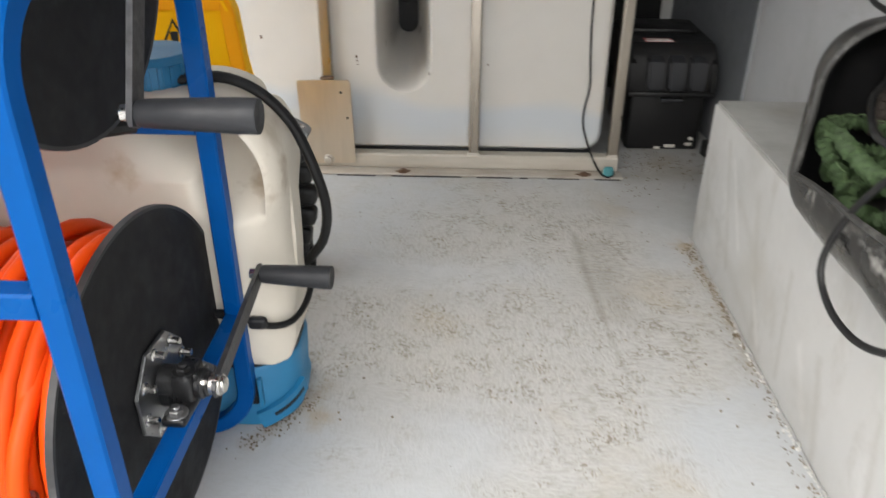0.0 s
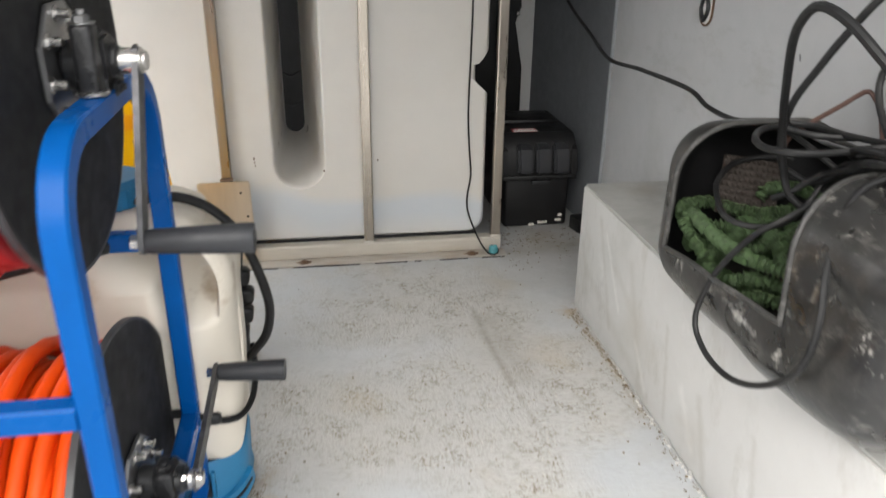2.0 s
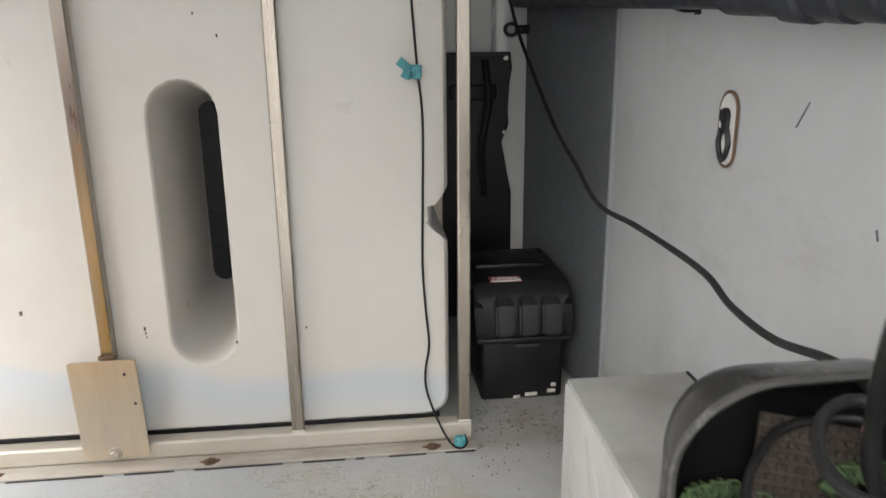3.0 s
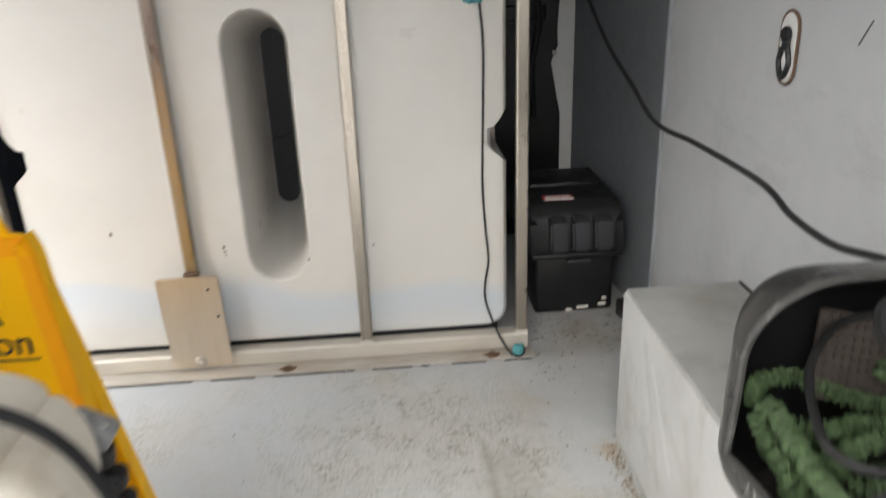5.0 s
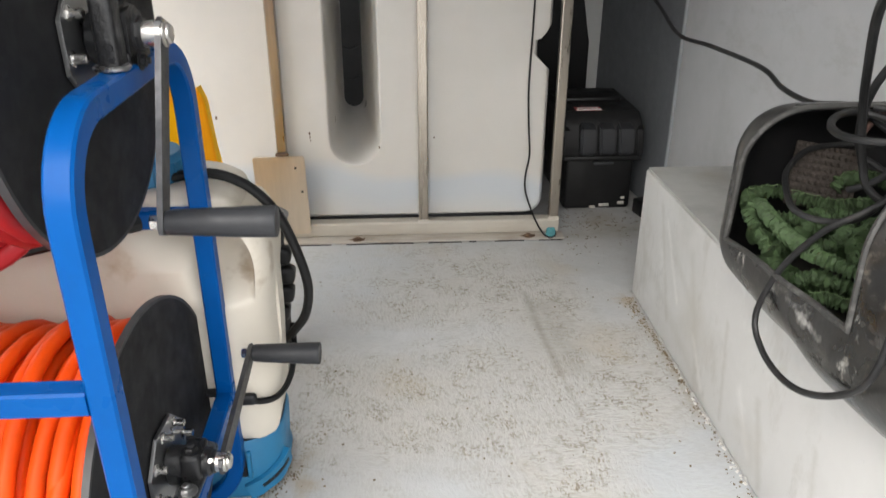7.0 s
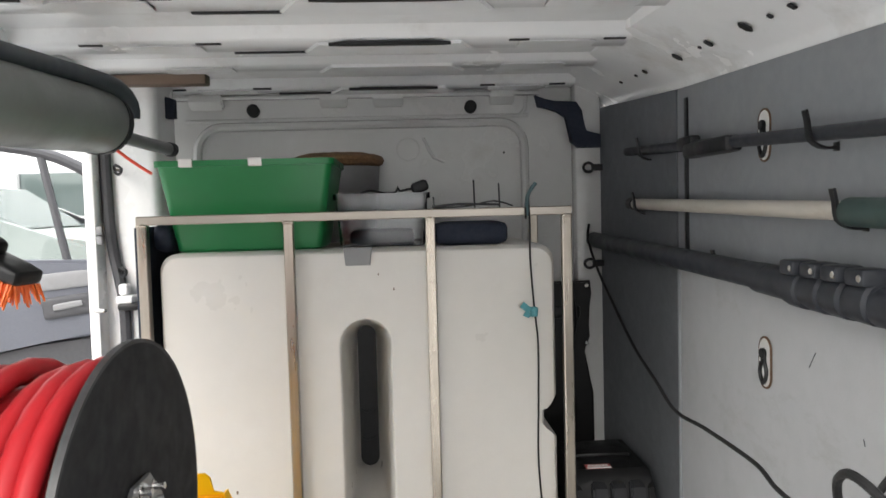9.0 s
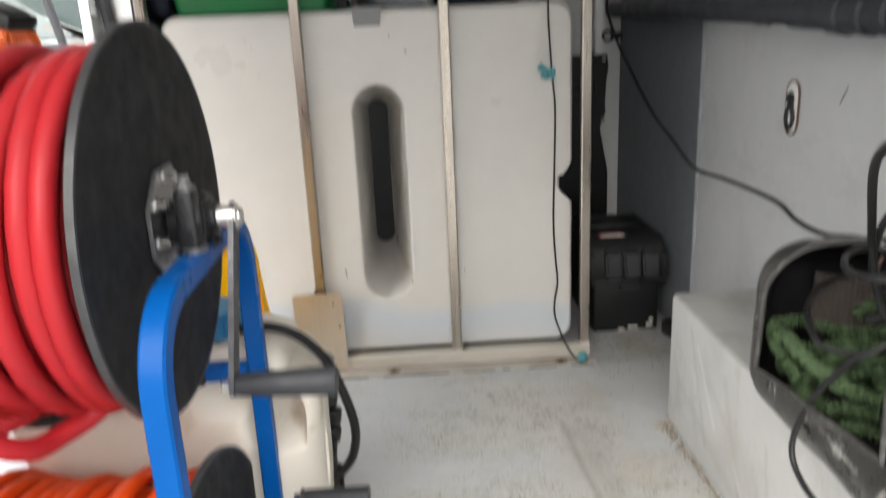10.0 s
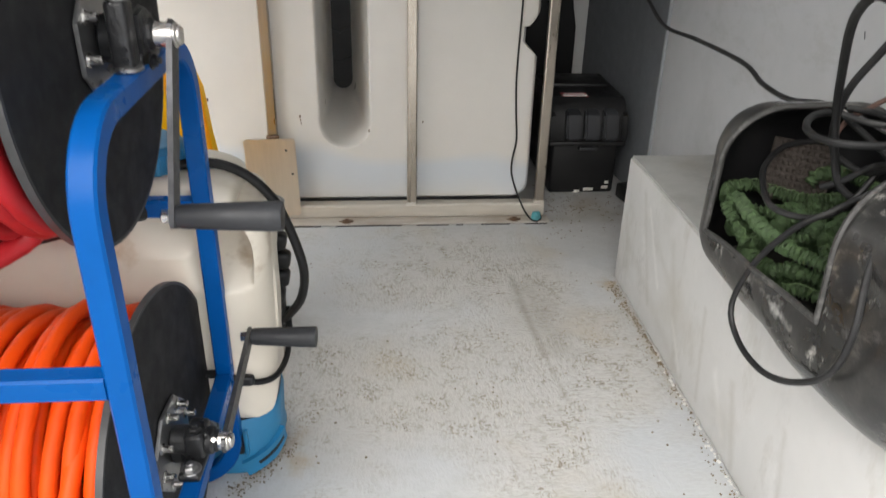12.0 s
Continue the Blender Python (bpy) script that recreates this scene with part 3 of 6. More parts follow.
ragged_line(M_FLOOR, (0.655, 0.14, 0.06), (0.655, -0.30, 0.06), 0.010, (0.33, 0.29, 0.22), 0.45)
stain(M_ARCH, (-0.102, 0.36, 0.12), 0.085, (0.44, 0.42, 0.375), 0.5)
stain(M_ARCH, (-0.102, 0.10, 0.06), 0.06, (0.43, 0.41, 0.37), 0.5)
stain(M_ARCH, (-0.102, -0.22, 0.10), 0.05, (0.42, 0.385, 0.33), 0.45)
stain(M_ARCHTOP, (0.02, 0.66, 0.31), 0.05, (0.28, 0.25, 0.20), 0.5)

# ---------- the van's shell ----------
WX, BACK, FRONT = 0.88, -1.85, 0.76
single("raised_forecourt", box(-18, 11, 4.8, 13.0, -0.56, -0.05, 0.02), M_ASPHALT, "grey concrete forecourt raised behind a kerb", "forecourt", "structure")
# unseen door behind the camera, added to hold back light on the left
rear = thing("added_rear_door", (-0.95, -2.2, -0.3), "unseen open rear door, added to block light from the left", "van door", kind="structure")
single("ground", prism([(-70, -70), (70, -70), (70, 70), (-70, 70)], (-0.70, -0.55), "z"), M_ASPHALT, "worn grey concrete yard around the van", "ground", "structure")
single("floor", box(-0.90, 0.90, BACK, FRONT, -0.06, 0.0, 0.003), M_FLOOR, "worn grey painted van floor with brush marks and dirt", "floor", "structure")

# ceiling: one skin with pressed ribs across, their slots and the cant rail
bm = box(-0.92, 0.92, BACK, FRONT + 0.05, 1.515, 1.53)
for y, drop, w in ((0.66, 0.03, 0.10), (0.30, 0.022, 0.09), (-0.05, 0.032, 0.12), (-0.45, 0.032, 0.12), (-0.88, 0.03, 0.12), (-1.35, 0.03, 0.12)):
    soft = [(y - w * 0.80, 1.516), (y - w * 0.70, 1.516 - drop * 0.18), (y - w * 0.58, 1.516 - drop * 0.80), (y - w * 0.46, 1.516 - drop), (y + w * 0.46, 1.516 - drop), (y + w * 0.58, 1.516 - drop * 0.80), (y + w * 0.70, 1.516 - drop * 0.18), (y + w * 0.80, 1.516)]
    prism(soft, (-0.80, 0.72), "x", bm)
    for x in (-0.46, 0.52):
        prism([(x + 0.10 * k, y + d) for k, d in ((-1, 0.03), (-0.8, 0.045), (0.8, 0.045), (1, 0.03), (1, -0.03), (0.8, -0.045), (-0.8, -0.045), (-1, -0.03))], (1.516 - drop - 0.005, 1.516 - drop + 0.001), "z", bm, 0.003)
    prism([(0.10 + 0.22 * s, y + d) for s, d in ((-1, 0.05), (-0.75, 0.075), (0.75, 0.075), (1, 0.05), (0.8, -0.05), (-0.8, -0.05))], (1.516 - drop - 0.008, 1.516 - drop + 0.001), "z", bm, 0.003)
single("ceiling", bm, M_BODY, "bare grey-white pressed steel van roof with ribs", "ceiling", "structure")
slots = thing("roof_slot_plugs", (0, 0, 1.45), "black slots and plugs in the bare steel roof ribs", "slots", kind="structure")
rng = random.Random(4)
for y, drop in ((0.66, 0.03), (-0.05, 0.032), (-0.45, 0.032), (-0.88, 0.03)):
    z = 1.516 - drop
    for x, w in ((-0.34, 0.06), (-0.62, 0.055), (0.42, 0.05), (0.66, 0.055)):
        part("slot", box(x - w / 2, x + w / 2, y - 0.052, y - 0.040, z - 0.0035, z + 0.002, 0.001), M_HOLE, slots)
    part("slot", prism([(0.10 + 0.15 * s, y + d - 0.05) for s, d in ((-1, 0.0), (-0.7, -0.016), (-0.3, -0.014), (0.3, -0.014), (0.7, -0.016), (1, 0.0), (0.7, 0.006), (-0.7, 0.006))], (z - 0.012, z - 0.003), "z"), M_HOLE, slots)
    part("slot", box(-0.30, -0.10, y + 0.055, y + 0.068, z - 0.004, z + 0.004, 0.001), M_HOLE, slots)

# panel of the added door, out of view, shading the reels
part("door_panel", box(-0.975, -0.925, -2.52, -1.865, -0.30, 1.50, 0.012), M_WHITE, rear)

# right-hand side: wall lining in two boards, cant rail above
single("wall_right", prism([(0.07, 0.0), (BACK, 0.0), (BACK, 0.905), (0.07, 0.925)], (WX, WX + 0.014), "x", bevel=0.002), M_WALL, "smooth grey painted board lining the lower van side", "wall", "structure")
# upper and front boards carry the wall's shade in their colour
single("wall_upper_right", prism([(0.07, 0.929), (BACK, 0.909), (BACK, 1.30), (0.07, 1.378)], (WX - 0.002, WX + 0.012), "x", bevel=0.002), M_UPPER, "grey board lining the upper van side, coloured for shade", "wall", "structure")
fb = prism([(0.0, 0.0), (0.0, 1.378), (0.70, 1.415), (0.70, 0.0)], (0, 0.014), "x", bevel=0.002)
single("wall_front_right", moved(fb, pose(WX - 0.004, 0.072, 0, 0, 0, 4.6)), M_WALLD, "grey lining board beside the bulkhead, shade in its colour", "wall", "structure")
single("trim_wall_joint", sweep([Vector((WX - 0.001, 0.066, z)) for z in (0.0, 0.5, 0.93)], 0.0065, 8), M_UPPER, "grey cover strip over the board joint", "trim", "structure")
single("trim_wall_edge", box(WX - 0.007, WX - 0.0005, -0.012, 0.010, 0.93, 1.345, 0.002), M_CARBON, "black edging strip on the wall lining", "trim", "structure")
single("outer_side_right", box(WX + 0.02, WX + 0.05, BACK, FRONT + 0.05, -0.3, 1.53), M_WHITE, "white steel outer side of the van", "van side", "structure")
cant = [(WX + 0.018, 1.28), (WX + 0.018, 1.53), (0.66, 1.53), (0.68, 1.49), (0.74, 1.455), (WX - 0.014, 1.388), (WX - 0.001, 1.374)]
rail = prism(cant, (BACK, FRONT), "y", bevel=0.003)
for v in rail.verts:
    v.co.z += 0.038 * (v.co.y + 0.3) if v.co.z < 1.5 else 0
single("cant_rail_right", rail, M_BODY, "bare pressed steel rail between wall and roof", "roof rail", "structure")
cr = thing("cant_rail_holes", (0.8, 0, 1.4), "black punched holes along the steel roof rail", "holes", kind="structure")
for y, s, k in ((-0.95, 0.030, 4), (-0.70, 0.022, 4), (-0.62, 0.016, 4), (-0.34, 0.024, 8), (-0.29, 0.010, 8), (0.10, 0.018, 8), (0.18, 0.012, 8), (0.33, 0.012, 8), (-0.15, 0.03, 6), (-0.52, 0.034, 6)):
    ring = [(y + s * 0.35 * math.cos(2 * math.pi * (i + 0.5) / k), s * 0.5 * math.sin(2 * math.pi * (i + 0.5) / k)) for i in range(k)]
    hole = prism(ring, (-0.002, 0.002), "x")
    part("hole", moved(hole, pose(0.7985, 0, 1.4165 + 0.038 * (y + 0.3), 0, -62, 0)), M_HOLE, cr)

# wheel arch boxes
arch = thing("wheel_arch_right", (0.77, -1.1, 0), "pale grey painted wheel arch box with scuffed top", "wheel arch", kind="structure")
part("side", box(0.668, 0.690, BACK, -0.372, 0.0, 0.306, 0.004), M_ARCH, arch)
part("end", box(0.690, WX - 0.001, -0.392, -0.373, 0.0, 0.306, 0.003), M_ARCH, arch)
part("wall_gap", box(0.874, 0.8795, -0.80, -0.376, 0.3115, 0.3135), M_HOLE, arch, "dark gap along the wall")
part("top", box(0.672, WX - 0.001, BACK, -0.374, 0.3065, 0.312, 0.002), M_ARCHTOP, arch, "dull trodden grey top")
rng = random.Random(9)
seal = []
y = BACK
while y < -0.375:
    seal.append(Vector((0.6655 + rng.uniform(-0.002, 0.002), y, 0.003)))
    y += rng.uniform(0.006, 0.014)
single("trim_floor_seal", sweep(seal, lambda i: 0.0004 + 0.0040 * max(0.0, math.sin(i * 1.7) * math.sin(i * 0.31) + 0.1), 6), M_ARCHTOP, "ragged pale sealant along the wheel arch", "sealant", "structure")
dirt = bmesh.new()
for i in range(140):
    y = rng.uniform(-1.75, -0.38)
    x = 0.658 - abs(rng.gauss(0, 0.012)) - (0.0 if y < -0.5 else abs(rng.gauss(0, 0.012)))
    s = rng.uniform(0.0005, 0.0016)
    merge(dirt, moved(box(-s, s, -s * rng.uniform(0.6, 1.8), s, 0, s * 1.2), pose(x, y, 0.0003, 0, 0, rng.uniform(0, 180))))
for i in range(150):
    x, y = rng.uniform(-0.08, 0.64), rng.uniform(-1.6, -0.12)
    s = rng.uniform(0.0005, 0.0015)
    merge(dirt, moved(box(-s, s, -s * rng.uniform(0.6, 2.5), s, 0, s), pose(x, y, 0.0003, 0, 0, rng.uniform(0, 180))))
for i in range(45):
    x, y = rng.uniform(0.55, 0.68), -0.08 + rng.gauss(0, 0.10)
    s = rng.uniform(0.0005, 0.0018)
    merge(dirt, moved(box(-s, s, -s * rng.uniform(0.6, 2), s, 0, s), pose(x, y, 0.0003, 0, 0, rng.uniform(0, 180))))
for i in range(160):
    a = rng.uniform(0, 1)
    x, y = -0.135 + 0.075 * a + rng.gauss(0, 0.010), -1.045 + 0.10 * a + rng.gauss(0, 0.010)
    s = rng.uniform(0.0005, 0.0014)
    merge(dirt, moved(box(-s, s, -s * rng.uniform(0.6, 2), s, 0, s), pose(x, y, 0.0003, 0, 0, rng.uniform(0, 180))))
for i in range(300):
    y = -0.40 - abs(rng.gauss(0, 0.30))
    x = 0.664 - abs(rng.gauss(0, 0.0045)) - abs(rng.gauss(0, 0.014)) * math.exp(-((y + 0.45) / 0.12) ** 2)
    s = rng.uniform(0.0006, 0.0020)
    merge(dirt, moved(box(-s * 0.5, s * 0.5, -s * rng.uniform(1.0, 2.4), s, 0, s * 0.9), pose(x, y, 0.0003, rng.uniform(0, 25), 0, rng.uniform(0, 180))))
for i in range(130):
    x, y = rng.uniform(0.57, 0.84), 0.04 + rng.gauss(0, 0.075)
    s = rng.uniform(0.002, 0.007)
    merge(dirt, moved(box(-s, s, -0.0005, 0.0005, 0, 0.0009), pose(x, y, 0.0004, 0, rng.uniform(-4, 4), rng.uniform(0, 180))))
single("floor_crumbs", dirt, material("leaf_litter", (0.19, 0.145, 0.09), 0.85, vary=0.5, scale=70), "dark crumbs of dirt and leaf scattered on the floor", "dirt", "stuff", smooth=0)

chips = bmesh.new()
for i in range(90):
    y = rng.uniform(-1.7, -0.60)
    x = 0.6665 - abs(rng.gauss(0, 0.004))
    s = rng.uniform(0.0010, 0.0028)
    merge(chips, moved(box(-s, s, -s * rng.uniform(0.8, 2.0), s, 0, s * 0.7), pose(x, y, 0.0003, rng.uniform(0, 12), 0, rng.uniform(0, 180))))
single("paint_chips", chips, material("flaked_white_paint", (0.66, 0.65, 0.62), 0.6, vary=0.12, scale=90), "pale flakes of paint and sealant along the wheel arch", "paint chips", "stuff", smooth=0)

# left-hand side: lined wall behind the sliding door's opening, pillar in front of it
single("wall_left", box(-WX - 0.014, -WX, BACK, -0.98, 0.0, 1.34, 0.002), M_WALL, "grey board lining the van side behind the door opening", "wall", "structure")
single("outer_side_left", box(-WX - 0.06, -WX - 0.02, BACK, -0.98, -0.3, 1.53), M_WHITE, "white steel outer side of the van", "van side", "structure")
single("wheel_arch_left", box(-WX + 0.001, -0.690, BACK, -1.02, 0.0, 0.306, 0.004), M_ARCH, "pale grey painted wheel arch box", "wheel arch", "structure")
single("door_header", box(-WX - 0.06, -0.80, BACK, FRONT, 1.44, 1.53, 0.012), M_BODY, "pressed steel header above the side door opening", "door header", "structure")
pil = thing("door_pillar", (-0.74, 0.42, 0), "glossy white door pillar with black seal and hooks", "pillar", kind="structure")
part("pillar", prism(rounded(-0.845, -0.63, 0.40, 0.62, 0.03), (-0.06, 1.50), "z"), M_WHITE, pil)
part("flange", box(-0.835, -0.800, 0.335, 0.43, -0.06, 1.48, 0.012), M_WHITE, pil)
part("seal", sweep(spline([(-0.782, 0.388, 1.46), (-0.782, 0.386, 1.2), (-0.775, 0.386, 1.0), (-0.752, 0.388, 0.85), (-0.745, 0.388, 0.75), (-0.745, 0.388, 0.3), (-0.745, 0.388, 0.0)], 0.05), 0.0175, 10), M_DOORLOW, pil, "dark grey rubber door seal")
for z in (1.212, 0.905):
    part("hook", sweep(spline([(-0.745, 0.40, z), (-0.745, 0.36, z), (-0.738, 0.345, z + 0.012), (-0.718, 0.340, z), (-0.728, 0.345, z - 0.016), (-0.745, 0.36, z - 0.008)], 0.006), 0.0045, 8), M_CARBON, pil, "black lashing hook")
part("striker", rod((-0.815, 0.332, 0.79), (-0.775, 0.315, 0.79), 0.006, bevel=0.002), M_ZINC, pil, "steel door striker")
part("catch", merge(box(-0.755, -0.705, 0.34, 0.41, 0.805, 0.83, 0.008), box(-0.750, -0.722, 0.35, 0.39, 0.83, 0.865, 0.008)), M_WHITE, pil)
part("catch_cover", box(-0.750, -0.685, 0.335, 0.42, 0.785, 0.808, 0.008), M_BLACK, pil)
for x, z in ((-0.79, 1.03), (-0.79, 1.00)):
    part("label_plate", box(x - 0.008, x + 0.008, 0.330, 0.336, z - 0.012, z + 0.012, 0.002), M_GREY, pil)

# bulkhead with its pressed panel
single("bulkhead", box(-0.90, 0.86, FRONT, FRONT + 0.02, 0.0, 1.53), M_BULK, "bare grey-white pressed steel bulkhead behind the tank", "bulkhead", "structure")
bp = thing("bulkhead_pressing", (0, FRONT, 1.2), "pressed ribs, pads and black plugs on the bulkhead", "pressing", kind="structure")
outer = rounded(-0.60, 0.565, 0.55, 1.375, 0.09, 8)
rib = sweep([Vector((a, FRONT - 0.002, b)) for a, b in outer], 0.016, 8, closed=True)
part("rib", rib, M_BULK, bp)
part("panel", prism(rounded(-0.57, 0.535, 0.58, 1.345, 0.07, 8), (FRONT - 0.006, FRONT + 0.004), "y", bevel=0.004), M_BULK, bp)
for x0, x1 in ((-0.62, -0.50), (-0.164, -0.066), (0.024, 0.132), (0.44, 0.53)):
    pad = prism([(FRONT - 0.034, 1.486), (FRONT - 0.034, 1.462), (FRONT - 0.012, 1.440), (FRONT - 0.001, 1.436), (FRONT - 0.001, 1.486)], (x0, x1), "x", bevel=0.005)
    part("pad", pad, M_BULK, bp)
part("ledge", box(-0.70, 0.62, FRONT - 0.03, FRONT - 0.001, 1.468, 1.482, 0.005), M_BULK, bp)
part("crease", sweep([Vector((-0.64, FRONT + 0.001, 1.396)), Vector((-0.1, FRONT + 0.001, 1.398)), Vector((0.58, FRONT + 0.001, 1.398))], 0.0075, 8), M_BULK, bp)
part("crease", sweep([Vector((x, FRONT + 0.001, z)) for x, z in ((0.55, 1.398), (0.57, 1.42), (0.575, 1.47))], 0.007, 8), M_BULK, bp)
part("dimple", sweep([Vector((0.145 + 0.040 * math.cos(a), FRONT - 0.003, 1.285 + 0.040 * math.sin(a))) for a in [2 * math.pi * i / 28 for i in range(28)]], 0.0045, 8, closed=True), M_BULK, bp)
part("dent", sweep(spline([(0.20, FRONT - 0.003, 1.325), (0.215, FRONT - 0.005, 1.29), (0.235, FRONT - 0.006, 1.255), (0.275, FRONT - 0.003, 1.235)], 0.02), 0.006, 10), M_BULK, bp)
for x, z in ((0.49, 1.265), (-0.20, 1.375), (0.40, 1.385)):
    part("hole", rod((x, FRONT - 0.0075, z), (x, FRONT + 0.002, z), 0.004, 10), M_HOLE, bp)
for x in (-0.398, 0.372):
    part("plug", rod((x, FRONT - 0.026, 1.432), (x, FRONT + 0.002, 1.428), 0.022, 20), M_HOLE, bp, "black round plug")
for x in (-0.47, -0.45):
    part("hole", rod((x, FRONT - 0.004, 1.385), (x, FRONT + 0.002, 1.385), 0.005, 10), M_HOLE, bp)

pr = thing("right_pillar", (0.78, 0.7, 0), "bare steel pillar with lashing rings and black brackets", "pillar", kind="structure")
part("post", box(0.735, 0.83, 0.69, FRONT, 0.0, 1.50, 0.012), M_BULK, pr)
part("bracket", prism([(0.59, 1.455), (0.60, 1.415), (0.67, 1.40), (0.70, 1.38), (0.715, 1.29), (0.74, 1.27), (0.82, 1.27), (0.82, 1.315), (0.765, 1.325), (0.755, 1.40), (0.735, 1.43), (0.65, 1.43)], (0.655, 0.688), "y", bevel=0.004), M_NAVY, pr, "black bracket arm")
for z in (1.20, 0.86):
    part("ring", sweep([Vector((0.778 + 0.018 * math.cos(a), 0.672, z + 0.016 * math.sin(a))) for a in [2 * math.pi * i / 14 for i in range(14)]], 0.005, 8, closed=True), M_CARBON, pr, "black lashing ring")
    part("stud", box(0.79, 0.83, 0.668, 0.69, z - 0.012, z + 0.012, 0.004), M_CARBON, pr)
tr = [(0.56, 0.02), (0.56, 0.80), (0.775, 0.80), (0.78, 0.755), (0.765, 0.70), (0.772, 0.60), (0.745, 0.55), (0.765, 0.48), (0.782, 0.40), (0.785, 0.02)]
trim = thing("black_trim_panel", (0.69, 0.60, 0.3), "black torn trim panel on the pillar with clips", "trim panel", kind="structure")
part("panel", prism(tr, (0.66, 0.685), "y", bevel=0.006), M_BLACK, trim)
for x, z in ((0.76, 0.785), (0.758, 0.58)):
    part("clip", rod((x, 0.652, z), (x, 0.661, z), 0.007, 10), M_ZINC, trim)
part("tube", sweep(spline([(0.70, 0.645, 0.78), (0.71, 0.63, 0.66), (0.69, 0.635, 0.55), (0.70, 0.64, 0.40)], 0.04), 0.010, 8), M_BLACK, trim)
for z in (0.70,):
    part("fold", box(0.60, 0.735, 0.645, 0.662, z - 0.03, z + 0.014, 0.008), M_BLACK, trim)

# ---------- the water tank in its stainless frame ----------
tank = thing("water_tank", (0, 0.25, 0.035), "milky white plastic water tank with a slot through it", "water tank")


def tank_outline(d):
    """The tank's upright outline with hand holds at both sides, drawn in by d."""
    x, z0, z1, r = 0.522 - d, 0.043 + d, 0.968 - d, 0.045
    out = []
    for cx, cz, a in ((x - r, z1 - r, 0), (-x + r, z1 - r, 90)):
        out += [(cx + r * math.cos(radians(a + 15 * i)), cz + r * math.sin(radians(a + 15 * i))) for i in range(7)]
    out += [(-x, 0.560 - d), (-x + 0.008, 0.545 - d), (-x + 0.034, 0.540 - d), (-x + 0.034, 0.475 + d), (-x + 0.010, 0.447 + d), (-x, 0.440 + d)]
    for cx, cz, a in ((-x + r, z0 + r, 180), (x - r, z0 + r, 270)):
        out += [(cx + r * math.cos(radians(a + 15 * i)), cz + r * math.sin(radians(a + 15 * i))) for i in range(7)]
    out += [(x, 0.440 + d), (x - 0.010, 0.447 + d), (x - 0.034, 0.475 + d), (x - 0.034, 0.540 - d), (x - 0.008, 0.545 - d), (x, 0.560 - d)]
    return out


def stadium(cx, z0, z1, h, n=10):
    return [(cx + h * math.cos(math.pi * i / n), z1 - h + h * math.sin(math.pi * i / n)) for i in range(n + 1)] + [(cx - h * math.cos(math.pi * i / n), z0 + h - h * math.sin(math.pi * i / n)) for i in range(n + 1)]


bm = bmesh.new()
loops = []
for y, d in ((0.014, 0.022), (0.017, 0.010), (0.026, 0.003), (0.040, 0.0), (0.470, 0.0), (0.490, 0.012)):
    loops.append([bm.verts.new((a, y, b)) for a, b in tank_outline(d)])
for A, B in zip(loops, loops[1:]):
    n = len(A)
    for i in range(n):
        bm.faces.new((A[i], A[(i + 1) % n], B[(i + 1) % n], B[i]))
wells = []
for y, z0, z1, h in ((0.014, 0.196, 0.784, 0.070), (0.018, 0.199, 0.781, 0.066), (0.030, 0.202, 0.778, 0.0635), (0.400, 0.2555, 0.7085, 0.0312)):
    wells.append([bm.verts.new((0.012, y, 0)) for _ in range(22)])
    for v, (a, b) in zip(wells[-1], stadium(0.012 if y < 0.4 else -0.006, z0, z1, h)):
        v.co = (a, y, b)
for y, z0, z1, h in ((0.400, 0.256, 0.708, 0.030), (0.490, 0.256, 0.708, 0.030)):
    wells.append([bm.verts.new((a, y, b)) for a, b in stadium(-0.006, z0, z1, h)])
for A, B in zip(wells, wells[1:]):
    n = len(A)
    for i in range(n):
        bm.faces.new((A[i], A[(i + 1) % n], B[(i + 1) % n], B[i]))
for A, B in ((loops[0], wells[0]), (loops[-1], wells[-1])):
    edges = []
    for loop in (A, B):
        for i in range(len(loop)):
            e = bm.edges.get((loop[i], loop[(i + 1) % len(loop)]))
            edges.append(e)
    bmesh.ops.triangle_fill(bm, edges=edges, use_beauty=True)
part("body", bm, M_TANK, tank, smooth=30)
part("filler_lip", prism([(-0.035, 0.925), (0.030, 0.925), (0.036, 0.972), (-0.040, 0.972)], (0.008, 0.0175), "y", bevel=0.003), M_GREY, tank, "grey notch tab on the top edge")
# added black sheet that stands for the unlit depth of the slot
part("strap", prism(stadium(-0.006, 0.257, 0.707, 0.0292), (0.4015, 0.409), "y"), M_CARBON, tank, "black sheet filling the slot for its dark inside")
for z in (0.47, 0.56):
    part("hose", sweep(spline([(-0.032, 0.402, z - 0.12), (-0.010, 0.395, z - 0.13), (0.018, 0.402, z - 0.115)], 0.01), 0.0025, 8), M_GRIP, tank)
marks = random.Random(3)
for x, z, s in ((-0.106, 0.285, 0.0035), (-0.105, 0.275, 0.0025), (-0.104, 0.266, 0.002), (0.075, 0.245, 0.003), (0.09, 0.86, 0.003), (-0.34, 0.33, 0.004), (0.22, 0.27, 0.0025), (0.05, 0.90, 0.0025)):
    part("mark", box(x - s * 0.6, x + s * 0.6, 0.0122, 0.0142, z - s, z + s * 1.2, 0.0006), M_RUST, tank)

frame_ = thing("tank_frame", (0, 0, 0), "brushed stainless box-section frame holding the tank", "tank frame")
H = 0.0128
